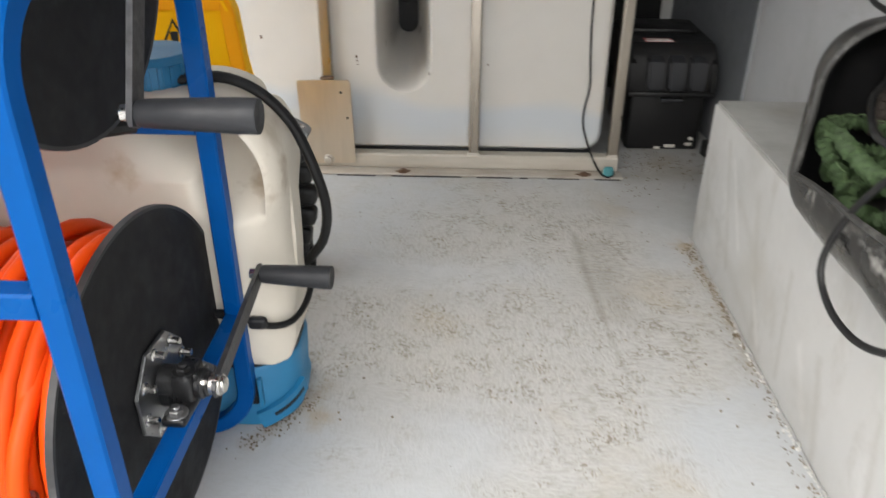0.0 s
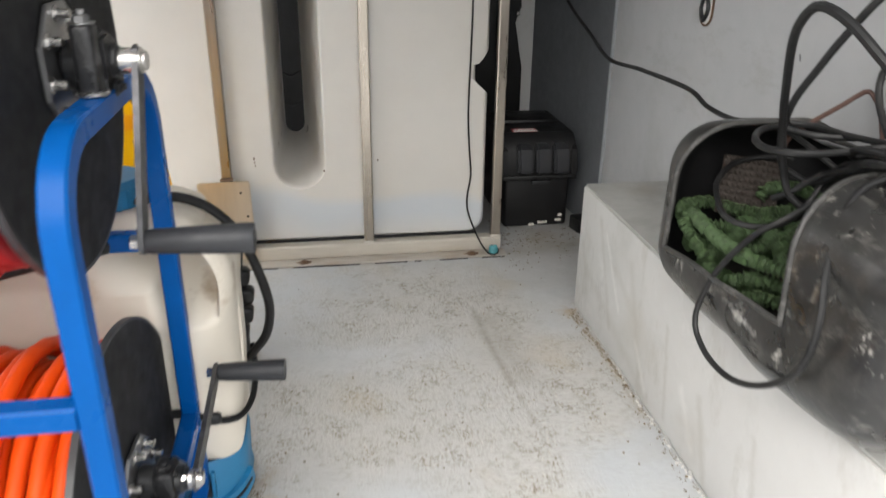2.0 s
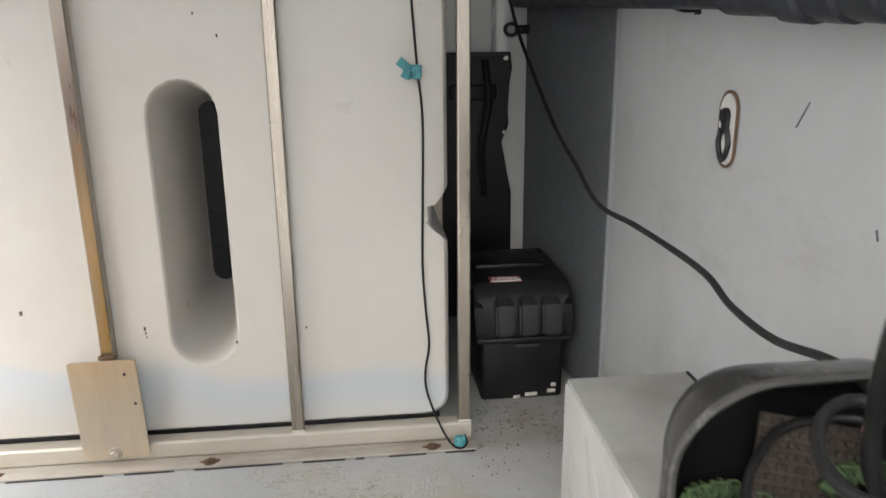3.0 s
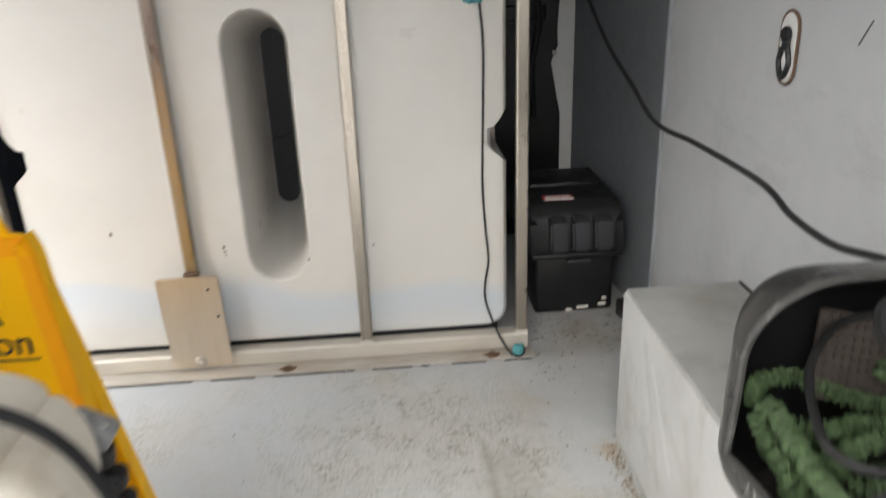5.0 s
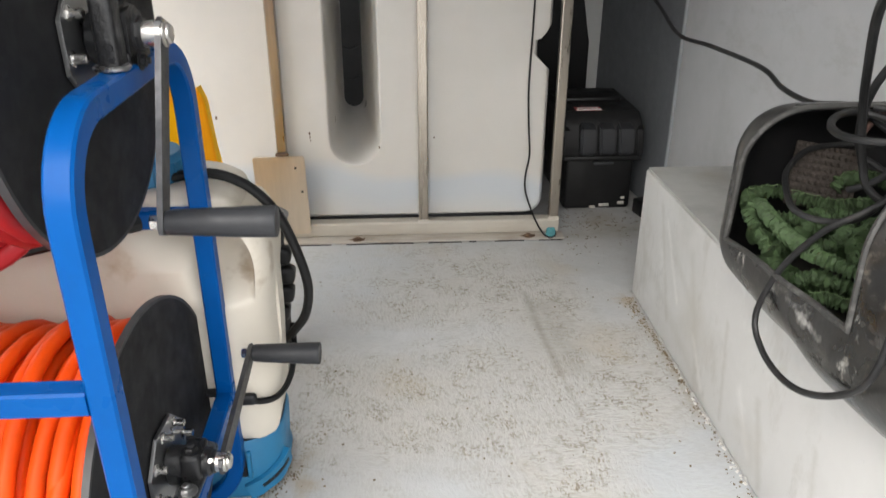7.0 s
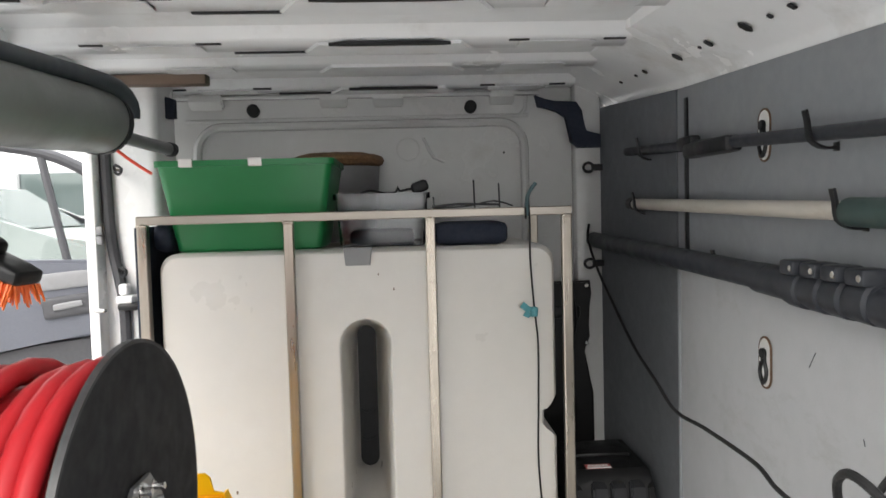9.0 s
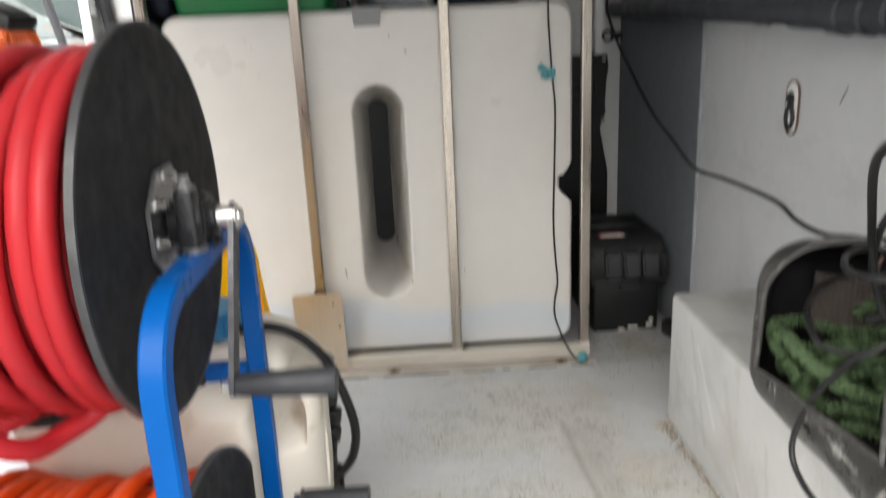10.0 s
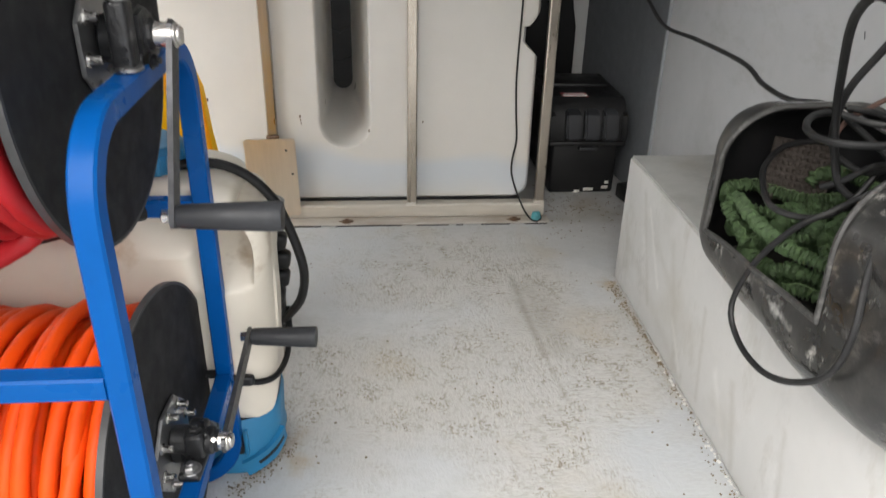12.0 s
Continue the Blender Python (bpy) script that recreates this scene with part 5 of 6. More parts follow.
def coil(seed, y, z, r0, r1, r, x0, x1, sag=0.0):
    """One hose wound in two layers with turns that wander and cross."""
    g = random.Random(seed)
    pts = []
    per = 30
    for layer, rad in enumerate((r0, r1)):
        turns = int((x1 - x0) / (r * 2.03)) if layer == 0 else int((x1 - x0) / (r * 2.3))
        offs = [g.uniform(-0.45, 0.45) * r * (0.4 if layer == 0 else 1.6) for _ in range(turns + 2)]
        rads = [g.uniform(-0.002, 0.003) if layer == 0 else g.uniform(-0.004, 0.012) for _ in range(turns + 2)]
        ph = [g.uniform(0, 6.28) for _ in range(turns + 2)]
        for i in range(turns * per):
            u = i / per
            k, f = int(u), u - int(u)
            f = f * f * (3 - 2 * f)
            o = offs[k] * (1 - f) + offs[k + 1] * f
            dr = rads[k] * (1 - f) + rads[k + 1] * f
            x = x0 + (x1 - x0) * (u / turns) + o
            x = min(max(x, x0), x1)
            if layer == 1:
                x = x0 + x1 - x
            a = 2 * math.pi * u + 0.6
            w = 0.003 * math.sin(a * 2 + ph[k]) if layer else 0
            low = max(0.0, -math.sin(a)) ** 3 * sag * (0.4 + 0.6 * abs(math.sin(k * 1.9))) if layer else 0
            pts.append(Vector((x, y + (rad + dr + w) * math.cos(a), z + (rad + dr + w) * math.sin(a) - low)))
    return pts


up_reel = reel("upper_hose_reel", -1.188, 0.733, "black board hose reel with steel flange and crank", 0.205, -1.5)
pillow_block(-1.190, 0.737, 0.713, up_reel)
crank(-1.190, 0.737, -1.266, 0.578, up_reel, 0.007)
low_reel = reel("lower_hose_reel", -1.192, 0.228, "black board hose reel on the stand's lower bar", 0.204)
flat_bearing(-1.197, 0.238, 0.2165, low_reel)
crank(-1.197, 0.238, -1.030, 0.283, low_reel, -0.003)
red = thing("red_hose", (-0.13, -1.188, 0.733), "red rubber hose wound loosely on the upper reel", "hose")
red.rotation_euler = (0, 0, radians(-1.5))
part("coil", sweep(coil(11, -1.188, 0.733, 0.148, 0.170, 0.0118, -0.592, -0.196, 0.020), 0.0118, 12), M_RED, red, smooth=70)
for s, (x0, x1, dz) in enumerate(((-0.335, -0.235, 0.012), (-0.42, -0.30, 0.02))):
    part("loose_loop", sweep(spline([(x0, -1.30, 0.60), (x0 + 0.012, -1.325, 0.552 + dz), (x0 + 0.035, -1.30, 0.522 + dz), ((x0 + x1) / 2, -1.265, 0.517 + dz), (x1 - 0.02, -1.235, 0.530 + dz), (x1, -1.24, 0.575), (x1, -1.31, 0.62)], 0.012), 0.0118, 12), M_RED, red, smooth=70)
orange = thing("orange_hose", (-0.13, -1.192, 0.228), "bright orange rubber hose wound on the lower reel", "hose")
orange.rotation_euler = (0, 0, radians(-3.5))
part("coil", sweep(coil(5, -1.192, 0.228, 0.146, 0.163, 0.0094, -0.592, -0.192, 0.0), 0.0094, 12), M_ORANGE, orange, smooth=70)
fit_ = part("coupling", rod((-0.2180, -1.383, 0.226), (-0.2200, -1.380, 0.204), 0.0105, 6), M_BRASS, orange, "brass coupling on the hose end")
part("clamp", sweep([Vector((-0.2165 + 0.0132 * math.cos(2 * math.pi * i / 16), -1.384 + 0.0132 * math.sin(2 * math.pi * i / 16), 0.240)) for i in range(16)], 0.003, 6, closed=True), M_PLATE, fit_)
part("hose_end", sweep(spline([(-0.214, -1.225, 0.365), (-0.213, -1.272, 0.372), (-0.2120, -1.325, 0.335), (-0.2140, -1.366, 0.293), (-0.2160, -1.384, 0.253), (-0.2180, -1.383, 0.223)], 0.012), 0.0096, 16), M_ORANGE, fit_, smooth=70)
part("tail", rod((-0.2200, -1.380, 0.204), (-0.2220, -1.377, 0.184), 0.012, 12), M_ZINC, fit_)
part("lever", box(-0.2350, -0.2060, -1.394, -1.384, 0.186, 0.198, 0.003), M_ZINC, fit_)
single("dark_supply_hose", sweep(spline([(-0.64, -1.06, 0.56), (-0.5, -1.10, 0.50), (-0.36, -1.16, 0.497), (-0.25, -1.13, 0.505), (-0.19, -1.08, 0.50)], 0.02), 0.010, 9), M_RUBBER, "black supply hose below the upper reel", "hose")

# ---------- knapsack sprayer ----------
sp_ = thing("knapsack_sprayer", (-0.28, -0.93, 0), "aged white knapsack sprayer with blue base, lid and black strap", "sprayer")
M_SPRAYER = material("aged_white_tank_plastic", (0.66, 0.605, 0.515), 0.42, spec=0.3, vary=0.035, scale=16, bump=0.1, bump_scale=80, dirt=(0.50, 0.40, 0.27), dirt_amount=0.16, dirt_scale=7)
stain(M_SPRAYER, (0.200, -0.040, 0.396), 0.034, (0.26, 0.165, 0.08), 0.8)
stain(M_SPRAYER, (0.185, -0.035, 0.455), 0.040, (0.40, 0.325, 0.225), 0.6)
stain(M_SPRAYER, (0.030, -0.085, 0.412), 0.022, (0.45, 0.33, 0.19), 0.6)
stain(M_SPRAYER, (0.150, -0.085, 0.22), 0.020, (0.52, 0.40, 0.26), 0.5)
body = roundbox(-0.278, -0.925, 0.311, 0.440, 0.176, 0.393, 0.040, 100)


def ease(a, b, v):
    v = max(0.0, min(1.0, (v - a) / (b - a)))
    return v * v * (3 - 2 * v)


CR = 0.105
for v in body.verts:
    p = v.co
    side = 1 if p.x > -0.278 else -1
    # the foot stands nearly square on the base
    if p.z < 0.155:
        f = min(1.0, (0.155 - p.z) / 0.0405)
        inset = 0.030 * (1 - math.sqrt(max(0.0, 1 - f * f)))
        p.x += inset * side * max(0.0, min(1.0, (abs(p.x + 0.278) - 0.10) / 0.06))
        p.y += inset * (1 if p.y > -0.925 else -1) * max(0.0, min(1.0, (abs(p.y + 0.925) - 0.02) / 0.02))
    # round shoulders
    dx, dz = abs(p.x + 0.278) - (0.220 - CR), p.z - (0.5075 - CR)
    edge = -dx + CR
    if dx > 0 and dz > 0:
        k = max(dx, dz) / math.hypot(dx, dz)
        p.x, p.z = -0.278 + side * (0.220 - CR + dx * k), 0.5075 - CR + dz * k
        edge = CR - math.hypot(dx * k, dz * k)
    elif dz > 0:
        edge = CR - dz
    p.x -= 0.008 * side * ease(0.30, 0.12, p.z)
    # deep scoop under the carrying rim, running out to the face below
    if side > 0 and p.y < -0.925:
        k = ease(0.019, 0.0245, edge) * (1 - ease(0.045, 0.115, edge)) * ease(0.335, 0.405, p.z) * ease(-0.255, -0.135, p.x)
        p.y += 0.078 * k * min(1.0, (-0.925 - p.y) / 0.06)
        p.y -= 0.005 * (1 - ease(0.010, 0.028, edge)) * ease(0.38, 0.42, p.z) * min(1.0, (-0.925 - p.y) / 0.06)
    # a shallow band pressed into the front
    g = math.exp(-((p.z - 0.415) / 0.018) ** 2) * max(0.0, 1 - abs(p.x + 0.34) / 0.12)
    if p.y < -0.95:
        p.y += 0.005 * g
for v in body.verts:
    p = v.co
    R = 0.066
    dx, dy = abs(p.x + 0.278) - (0.216 - R), abs(p.y + 0.925) - (0.088 - R)
    if dx > 0 and dy > 0 and math.hypot(dx, dy) > R:
        k = 1 + (R / math.hypot(dx, dy) - 1) * ease(0.40, 0.30, p.z)
        p.x = -0.278 + math.copysign(0.216 - R + dx * k, p.x + 0.278)
        p.y = -0.925 + math.copysign(0.088 - R + dy * k, p.y + 0.925)
part("body", body, M_SPRAYER, sp_, smooth=60)
base = bmesh.new()
rings = []
for z, g in ((0.001, 0.010), (0.006, 0.004), (0.030, 0.0), (0.040, 0.003), (0.106, 0.0), (0.1115, 0.003), (0.1115, 0.02)):
    rings.append([base.verts.new((a, b, z)) for a, b in rounded(-0.490 + g, -0.066 - g, -1.013 + g, -0.837 - g, 0.070 - g, 12)])
for A, B in zip(rings, rings[1:]):
    for i in range(len(A)):
        base.faces.new((A[i], A[(i + 1) % len(A)], B[(i + 1) % len(A)], B[i]))
base.faces.new(rings[0])
base.faces.new(rings[-1])
bs = part("base", base, M_TEAL, sp_, "blue plastic base")
part("base_joint", prism(rounded(-0.486, -0.070, -1.009, -0.841, 0.068, 12), (0.1112, 0.1178), "z"), M_CARBON, sp_)
part("vent", box(-0.129, -0.120, -1.0145, -1.008, 0.050, 0.092, 0.001), M_CARBON, bs)
part("vent_rim", box(-0.118, -0.112, -1.0165, -1.006, 0.046, 0.096, 0.002), M_TEAL, bs)
tab = []
for i in range(9):
    t = radians(-78 + 68 * i / 8)
    tab.append(Vector((-0.136 + 0.072 * math.cos(t), -0.943 + 0.072 * math.sin(t), 0.020 + 0.026 * i / 8)))
foot = part("foot_tab", sweep(tab, 1, up=(0, 0, 1), shape=[(-0.014, -0.004), (-0.014, 0.004), (0.014, 0.004), (0.014, -0.004)]), M_TEAL, bs)
part("tab_slot", sweep([p + Vector((0.0040 * math.cos(radians(-78 + 68 * i / 8)), 0.0040 * math.sin(radians(-78 + 68 * i / 8)), 0.001)) for i, p in enumerate(tab)][2:8], 1, up=(0, 0, 1), shape=[(-0.003, -0.001), (-0.003, 0.001), (0.003, 0.001), (0.003, -0.001)]), M_CARBON, bs)
lidz = part("lid", merge(rod((-0.222, -0.930, 0.500), (-0.222, -0.930, 0.540), 0.056, 36, bevel=0.006), rod((-0.222, -0.930, 0.536), (-0.222, -0.930, 0.5425), 0.050, 30)), M_TEAL, sp_, "blue screw lid")
for i in range(24):
    a = 2 * math.pi * i / 24
    part("grip_rib", moved(box(0.054, 0.058, -0.003, 0.003, 0.506, 0.533, 0.0012), Matrix.Translation((-0.222, -0.930, 0)) @ pose(0, 0, 0, 0, 0, math.degrees(a))), M_TEAL, lidz)
part("neck", rod((-0.222, -0.930, 0.488), (-0.222, -0.930, 0.503), 0.050, 28), M_CREAM, sp_)
hose = spline([(-0.300, -0.985, 0.470), (-0.249, -0.980, 0.497), (-0.200, -0.965, 0.511), (-0.148, -0.950, 0.516), (-0.112, -0.945, 0.509), (-0.080, -0.940, 0.488), (-0.052, -0.935, 0.452), (-0.034, -0.930, 0.405), (-0.020, -0.925, 0.350), (-0.018, -0.920, 0.310), (-0.028, -0.910, 0.268), (-0.048, -0.895, 0.235), (-0.062, -0.875, 0.21)], 0.012)
part("hose", sweep(hose, 0.0072, 10), M_RUBBER, sp_, "black rubber hose")
strap = spline([(-0.055, -0.865, 0.230), (-0.050, -0.90, 0.205), (-0.052, -0.95, 0.186), (-0.066, -0.990, 0.180), (-0.090, -1.010, 0.186), (-0.108, -1.016, 0.196), (-0.135, -1.020, 0.208), (-0.165, -1.018, 0.212)], 0.01)
part("strap", sweep(strap, 0.0048, 8), M_RUBBER, sp_)
part("clip", roundbox(-0.104, -1.016, 0.195, 0.026, 0.014, 0.018, 0.006, 6), M_CARBON, sp_, "black clip")
part("wire_hook", sweep([Vector((-0.150 + 0.016 * math.cos(a), -1.022, 0.212 + 0.006 * math.sin(a))) for a in [2 * math.pi * i / 18 for i in range(18)]], 0.0018, 6, closed=True), M_CARBON, sp_)
back = part("harness", roundbox(-0.100, -0.826, 0.270, 0.075, 0.024, 0.250, 0.011, 12), M_BLACK, sp_, "black padded back harness")
for z, x, w in ((0.372, -0.086, 0.052), (0.338, -0.080, 0.056), (0.304, -0.077, 0.058), (0.270, -0.079, 0.055), (0.236, -0.085, 0.048), (0.204, -0.092, 0.040)):
    part("harness_pad", moved(roundbox(0, 0, 0, w, 0.030, 0.030, 0.009, 8), pose(x, -0.830, z, 0, 8, 0)), M_BLACK, back)
cap = part("buckle", moved(roundbox(0, 0, 0, 0.052, 0.036, 0.030, 0.007, 8), pose(-0.080, -0.826, 0.402, 0, 30, 0)), M_GREY, sp_, "grey harness buckle")
for dx in (-0.013, 0.012):
    part("screw", moved(rod((dx, -0.006, 0.012), (dx, -0.006, 0.0175), 0.0045, 10), pose(-0.080, -0.826, 0.402, 0, 30, 0)), M_ZINC, cap)
dk = roundbox(-0.600, -0.90, 0.095, 0.12, 0.30, 0.19, 0.04, 10)
single("dark_bag", dk, M_NAVY, "dark cloth bag on the floor beside the sprayer", "bag")

# ---------- wet floor sign ----------
sign = thing("wet_floor_sign", (-0.32, -0.52, 0), "yellow folding caution sign standing on the floor", "sign")


def sign_panel(side):
    w0, w1, z1 = 0.160, 0.098, 0.545
    face = [(-w0, 0.0), (-w0 + 0.04, 0.0), (-w0 + 0.055, 0.02), (w0 - 0.055, 0.02), (w0 - 0.04, 0.0), (w0, 0.0), (w1 + 0.010, z1 - 0.03), (w1, z1 - 0.006), (w1 - 0.008, z1),
            (0.075, z1), (0.070, z1 + 0.028), (0.060, z1 + 0.036), (-0.060, z1 + 0.036), (-0.070, z1 + 0.028), (-0.075, z1), (-w1 + 0.008, z1), (-w1, z1 - 0.006), (-w1 - 0.010, z1 - 0.03)]
    bm = prism(face, (-0.003, 0.003), "y", bevel=0.0015)
    for k in (-1, 1):
        sweep([Vector((k * (w0 - 0.002), side * 0.012, 0.002)), Vector((k * (w1 + 0.006), side * 0.012, z1 - 0.03)), Vector((k * (w1 - 0.004), side * 0.012, z1 - 0.004))], 1, up=(0, 1, 0), shape=[(-0.016, -0.0028), (-0.016, 0.0028), (0.016, 0.0028), (0.016, -0.0028)], bm=bm)
    return bm


def sign_border():
    """The raised orange-yellow margin round the printed face."""
    w0, w1, z1 = 0.160, 0.098, 0.545
    bm = prism([(-w1 + 0.002, z1 - 0.004), (w1 - 0.002, z1 - 0.004), (w1 - 0.014, z1 - 0.030), (-w1 + 0.014, z1 - 0.030)], (-0.0095, -0.002), "y", bevel=0.002)
    for k in (-1, 1):
        prism([(k * w0, 0.004), (k * (w1 + 0.009), z1 - 0.030), (k * (w1 - 0.003), z1 - 0.005), (k * (w1 - 0.014), z1 - 0.030), (k * (w0 - 0.026), 0.024), (k * (w0 - 0.03), 0.004)], (-0.009, -0.002), "y", bm, 0.002)
    return bm


AX = pose(-0.330, -0.594, 0.0, -4.0, 0, 0)
front = part("front_panel", moved(sign_panel(1), AX), M_YELLOW, sign)
part("rear_panel", moved(sign_panel(-1), pose(-0.334, -0.462, 0.0, 8.5, 0, 0)), M_YELLOW, sign)
part("border", moved(sign_border(), AX), M_AMBER, front, "deeper orange raised margin")
ring = sweep([Vector((a, -0.0045, b)) for a, b in ((-0.042, 0.415), (0.042, 0.415), (0.0, 0.498))], 1, closed=True, up=(0, 1, 0), shape=[(-0.0008, -0.003), (-0.0008, 0.003), (0.0008, 0.003), (0.0008, -0.003)])
part("warning_triangle", moved(ring, AX), M_INK, front)
part("exclamation_mark", moved(merge(prism([(-0.007, 0.479), (0.007, 0.479), (0.0035, 0.440), (-0.0035, 0.440)], (-0.0052, -0.0036), "y"), rod((0, -0.0052, 0.429), (0, -0.0036, 0.429), 0.0055, 14)), AX), M_INK, front)
txt = bpy.data.curves.new("caution_text", "FONT")
txt.body, txt.size, txt.align_x, txt.extrude = "Caution", 0.054, "CENTER", 0.0006
txt.materials.append(M_INK)
word = new("caution_text", txt)
word.matrix_world = AX @ pose(-0.008, -0.0044, 0.368, 90, 0, 0)
word.parent = front
part("underline", moved(box(-0.096, 0.084, -0.0048, -0.0028, 0.3575, 0.360), AX), M_INK, front)
word.matrix_parent_inverse = Matrix.Translation(-ORIGIN[front])

# ---------- cut-open drum with hose and cables ----------
drum = thing("cut_open_drum", (0.73, -1.2, 0.312), "scuffed black plastic drum cut open, lying on the wheel arch", "drum")
shell = roundbox(0.724, -1.1625, 0.458, 0.262, 0.585, 0.290, 0.085, 34)
for co, no in (((0, -0.912, 0), (0, 1, 0.10)), ((0.60, -1.262, 0.45), (0.20, -1, 0.05)), ((0, 0, 0.331), (0.04, 0.10, 1))):
    bmesh.ops.bisect_plane(shell, geom=shell.verts[:] + shell.edges[:] + shell.faces[:], plane_co=co, plane_no=Vector(no).normalized())
kill = []
for f in shell.faces:
    c = f.calc_center_median()
    if (c - Vector((0, -0.912, 0))).dot(Vector((0, 1, 0.10))) < 0 and (c - Vector((0.60, -1.262, 0.45))).dot(Vector((0.20, -1, 0.05))) < 0 and (c - Vector((0, 0, 0.331))).dot(Vector((0.04, 0.10, 1))) > 0 and c.x < 0.84:
        kill.append(f)
bmesh.ops.delete(shell, geom=kill, context="FACES")
wob = random.Random(2)
for v in shell.verts:
    n = noise.noise(v.co * 9.0)
    v.co += Vector((0.006, 0.003, 0.004)) * n
    if v.co.y < -1.29:
        v.co.z += 0.055 * max(0.0, (0.47 - v.co.z) / 0.15) * min(1.0, (-1.29 - v.co.y) / 0.16) ** 2
    if v.co.y < -1.28 and v.co.x < 0.75:
        v.co.x += 0.010 * math.exp(-((v.co.z - 0.50) / 0.03) ** 2)
border = [e for e in shell.edges if e.is_boundary]
bpts = [(e.verts[0].co.copy(), e.verts[1].co.copy()) for e in border]
sh = part("shell", shell, M_TUB, drum, smooth=60)
solid = sh.modifiers.new("thickness", "SOLIDIFY")
solid.thickness, solid.offset = 0.0055, -1
sh.data.materials.append(M_BLACK)
solid.material_offset = 1
lip = bmesh.new()
for a, b in bpts:
    if (b - a).length > 1e-5:
        d = (b - a).normalized() * 0.002
        sweep([a - d, b + d], 0.0042, 7, bm=lip)
part("cut_rim", lip, M_TUBEDGE, drum, "worn grey cut edge")
def scrunched(points, r, seed):
    """Crinkled woven hose: the sleeve gathers into close folds along its length."""
    g = random.Random(seed)
    line = spline(points, 0.0015)
    ph = g.uniform(0, 6)
    bm = sweep(line, lambda i: r * (1.22 - 0.62 * abs(math.sin(0.5 * (i * 1.45 + ph + 1.3 * math.sin(i * 0.11)))) + 0.07 * math.sin(i * 0.37)), 12)
    for v in bm.verts:
        v.co += Vector([g.uniform(-1, 1) * 0.0015 for _ in range(3)])
    return bm


gh = thing("green_hose", (0.72, -1.06, 0.36), "crinkled green fabric garden hose coiled in the drum", "hose")
runs = [
    [(0.630, -0.927, 0.440), (0.642, -0.905, 0.452), (0.682, -0.905, 0.455), (0.709, -0.941, 0.455), (0.742, -0.965, 0.455), (0.795, -0.971, 0.460)],
    [(0.622, -0.985, 0.430), (0.618, -0.958, 0.445), (0.632, -0.955, 0.455), (0.626, -1.013, 0.455), (0.622, -1.070, 0.455), (0.626, -1.117, 0.455), (0.640, -1.147, 0.455), (0.665, -1.171, 0.452), (0.706, -1.145, 0.450)],
    [(0.749, -0.940, 0.470), (0.761, -0.939, 0.485), (0.802, -0.936, 0.485), (0.822, -0.960, 0.480), (0.830, -1.02, 0.470)],
    [(0.649, -1.040, 0.440), (0.673, -1.024, 0.450), (0.707, -1.018, 0.455), (0.720, -1.037, 0.450), (0.685, -1.061, 0.440), (0.665, -1.046, 0.430)],
    [(0.705, -1.080, 0.440), (0.712, -1.067, 0.445), (0.736, -1.051, 0.455), (0.773, -1.035, 0.460), (0.813, -1.029, 0.460)],
    [(0.624, -1.101, 0.410), (0.639, -1.112, 0.420), (0.655, -1.139, 0.425), (0.688, -1.154, 0.420), (0.74, -1.13, 0.43)],
    [(0.626, -1.126, 0.395), (0.647, -1.145, 0.405), (0.673, -1.159, 0.400), (0.73, -1.17, 0.40)],
    [(0.630, -0.945, 0.435), (0.650, -0.965, 0.440), (0.678, -0.984, 0.445), (0.723, -0.984, 0.450), (0.77, -1.0, 0.45)],
    [(0.626, -0.985, 0.425), (0.626, -1.010, 0.415), (0.632, -1.015, 0.410), (0.66, -1.0, 0.42), (0.70, -1.0, 0.43)],
    [(0.69, -1.10, 0.435), (0.735, -1.095, 0.44), (0.775, -1.075, 0.45), (0.80, -1.09, 0.445), (0.76, -1.12, 0.44)],
    [(0.63, -0.95, 0.405), (0.70, -0.94, 0.405), (0.78, -0.96, 0.41), (0.81, -1.05, 0.41), (0.74, -1.12, 0.40), (0.66, -1.08, 0.39), (0.64, -1.00, 0.39), (0.72, -0.97, 0.39), (0.80, -1.10, 0.40)],
]
for i, r in enumerate(runs):
    part("length", scrunched(r, 0.0098 if i < 10 else 0.012, i), M_GREENHOSE, gh)
for i, r in enumerate(runs[:9:2]):
    th = spline(r, 0.004)
    off = [Vector((-0.002 + 0.003 * math.sin(k * 0.9 + i), -0.004 + 0.002 * math.sin(k * 0.5), 0.0106 + 0.0012 * math.sin(k * 1.7))) for k in range(len(th))]
    part("thread", sweep([p + o for p, o in zip(th, off)], 0.0007, 5), M_THREAD, gh, "pale green seam thread")
part("label", moved(box(-0.008, 0.008, -0.005, 0.005, 0, 0.002, 0.0005), pose(0.735, -1.135, 0.456, 10, 0, 20)), M_CRATE, gh)
# litter coloured near-black to paint the shaded gaps between the hose turns
single("drum_litter", roundbox(0.722, -1.06, 0.347, 0.19, 0.26, 0.05, 0.02, 8), material("shaded_litter", (0.012, 0.010, 0.008), 0.8, vary=0.4, scale=90, bump=0.5), "litter in the drum bottom, blackened for shade", "litter")
mat_ = thing("bristle_mat", (0.73, -0.955, 0.42), "small brown bristle mat leaning inside the drum", "mat")
MT = pose(0.738, -0.922, 0.482, -22, 8, -14) @ Matrix.Diagonal((0.9, 0.9, 0.9, 1))
part("backing", moved(box(-0.052, 0.052, -0.005, 0.005, -0.052, 0.052, 0.003), MT), M_BROWN, mat_)
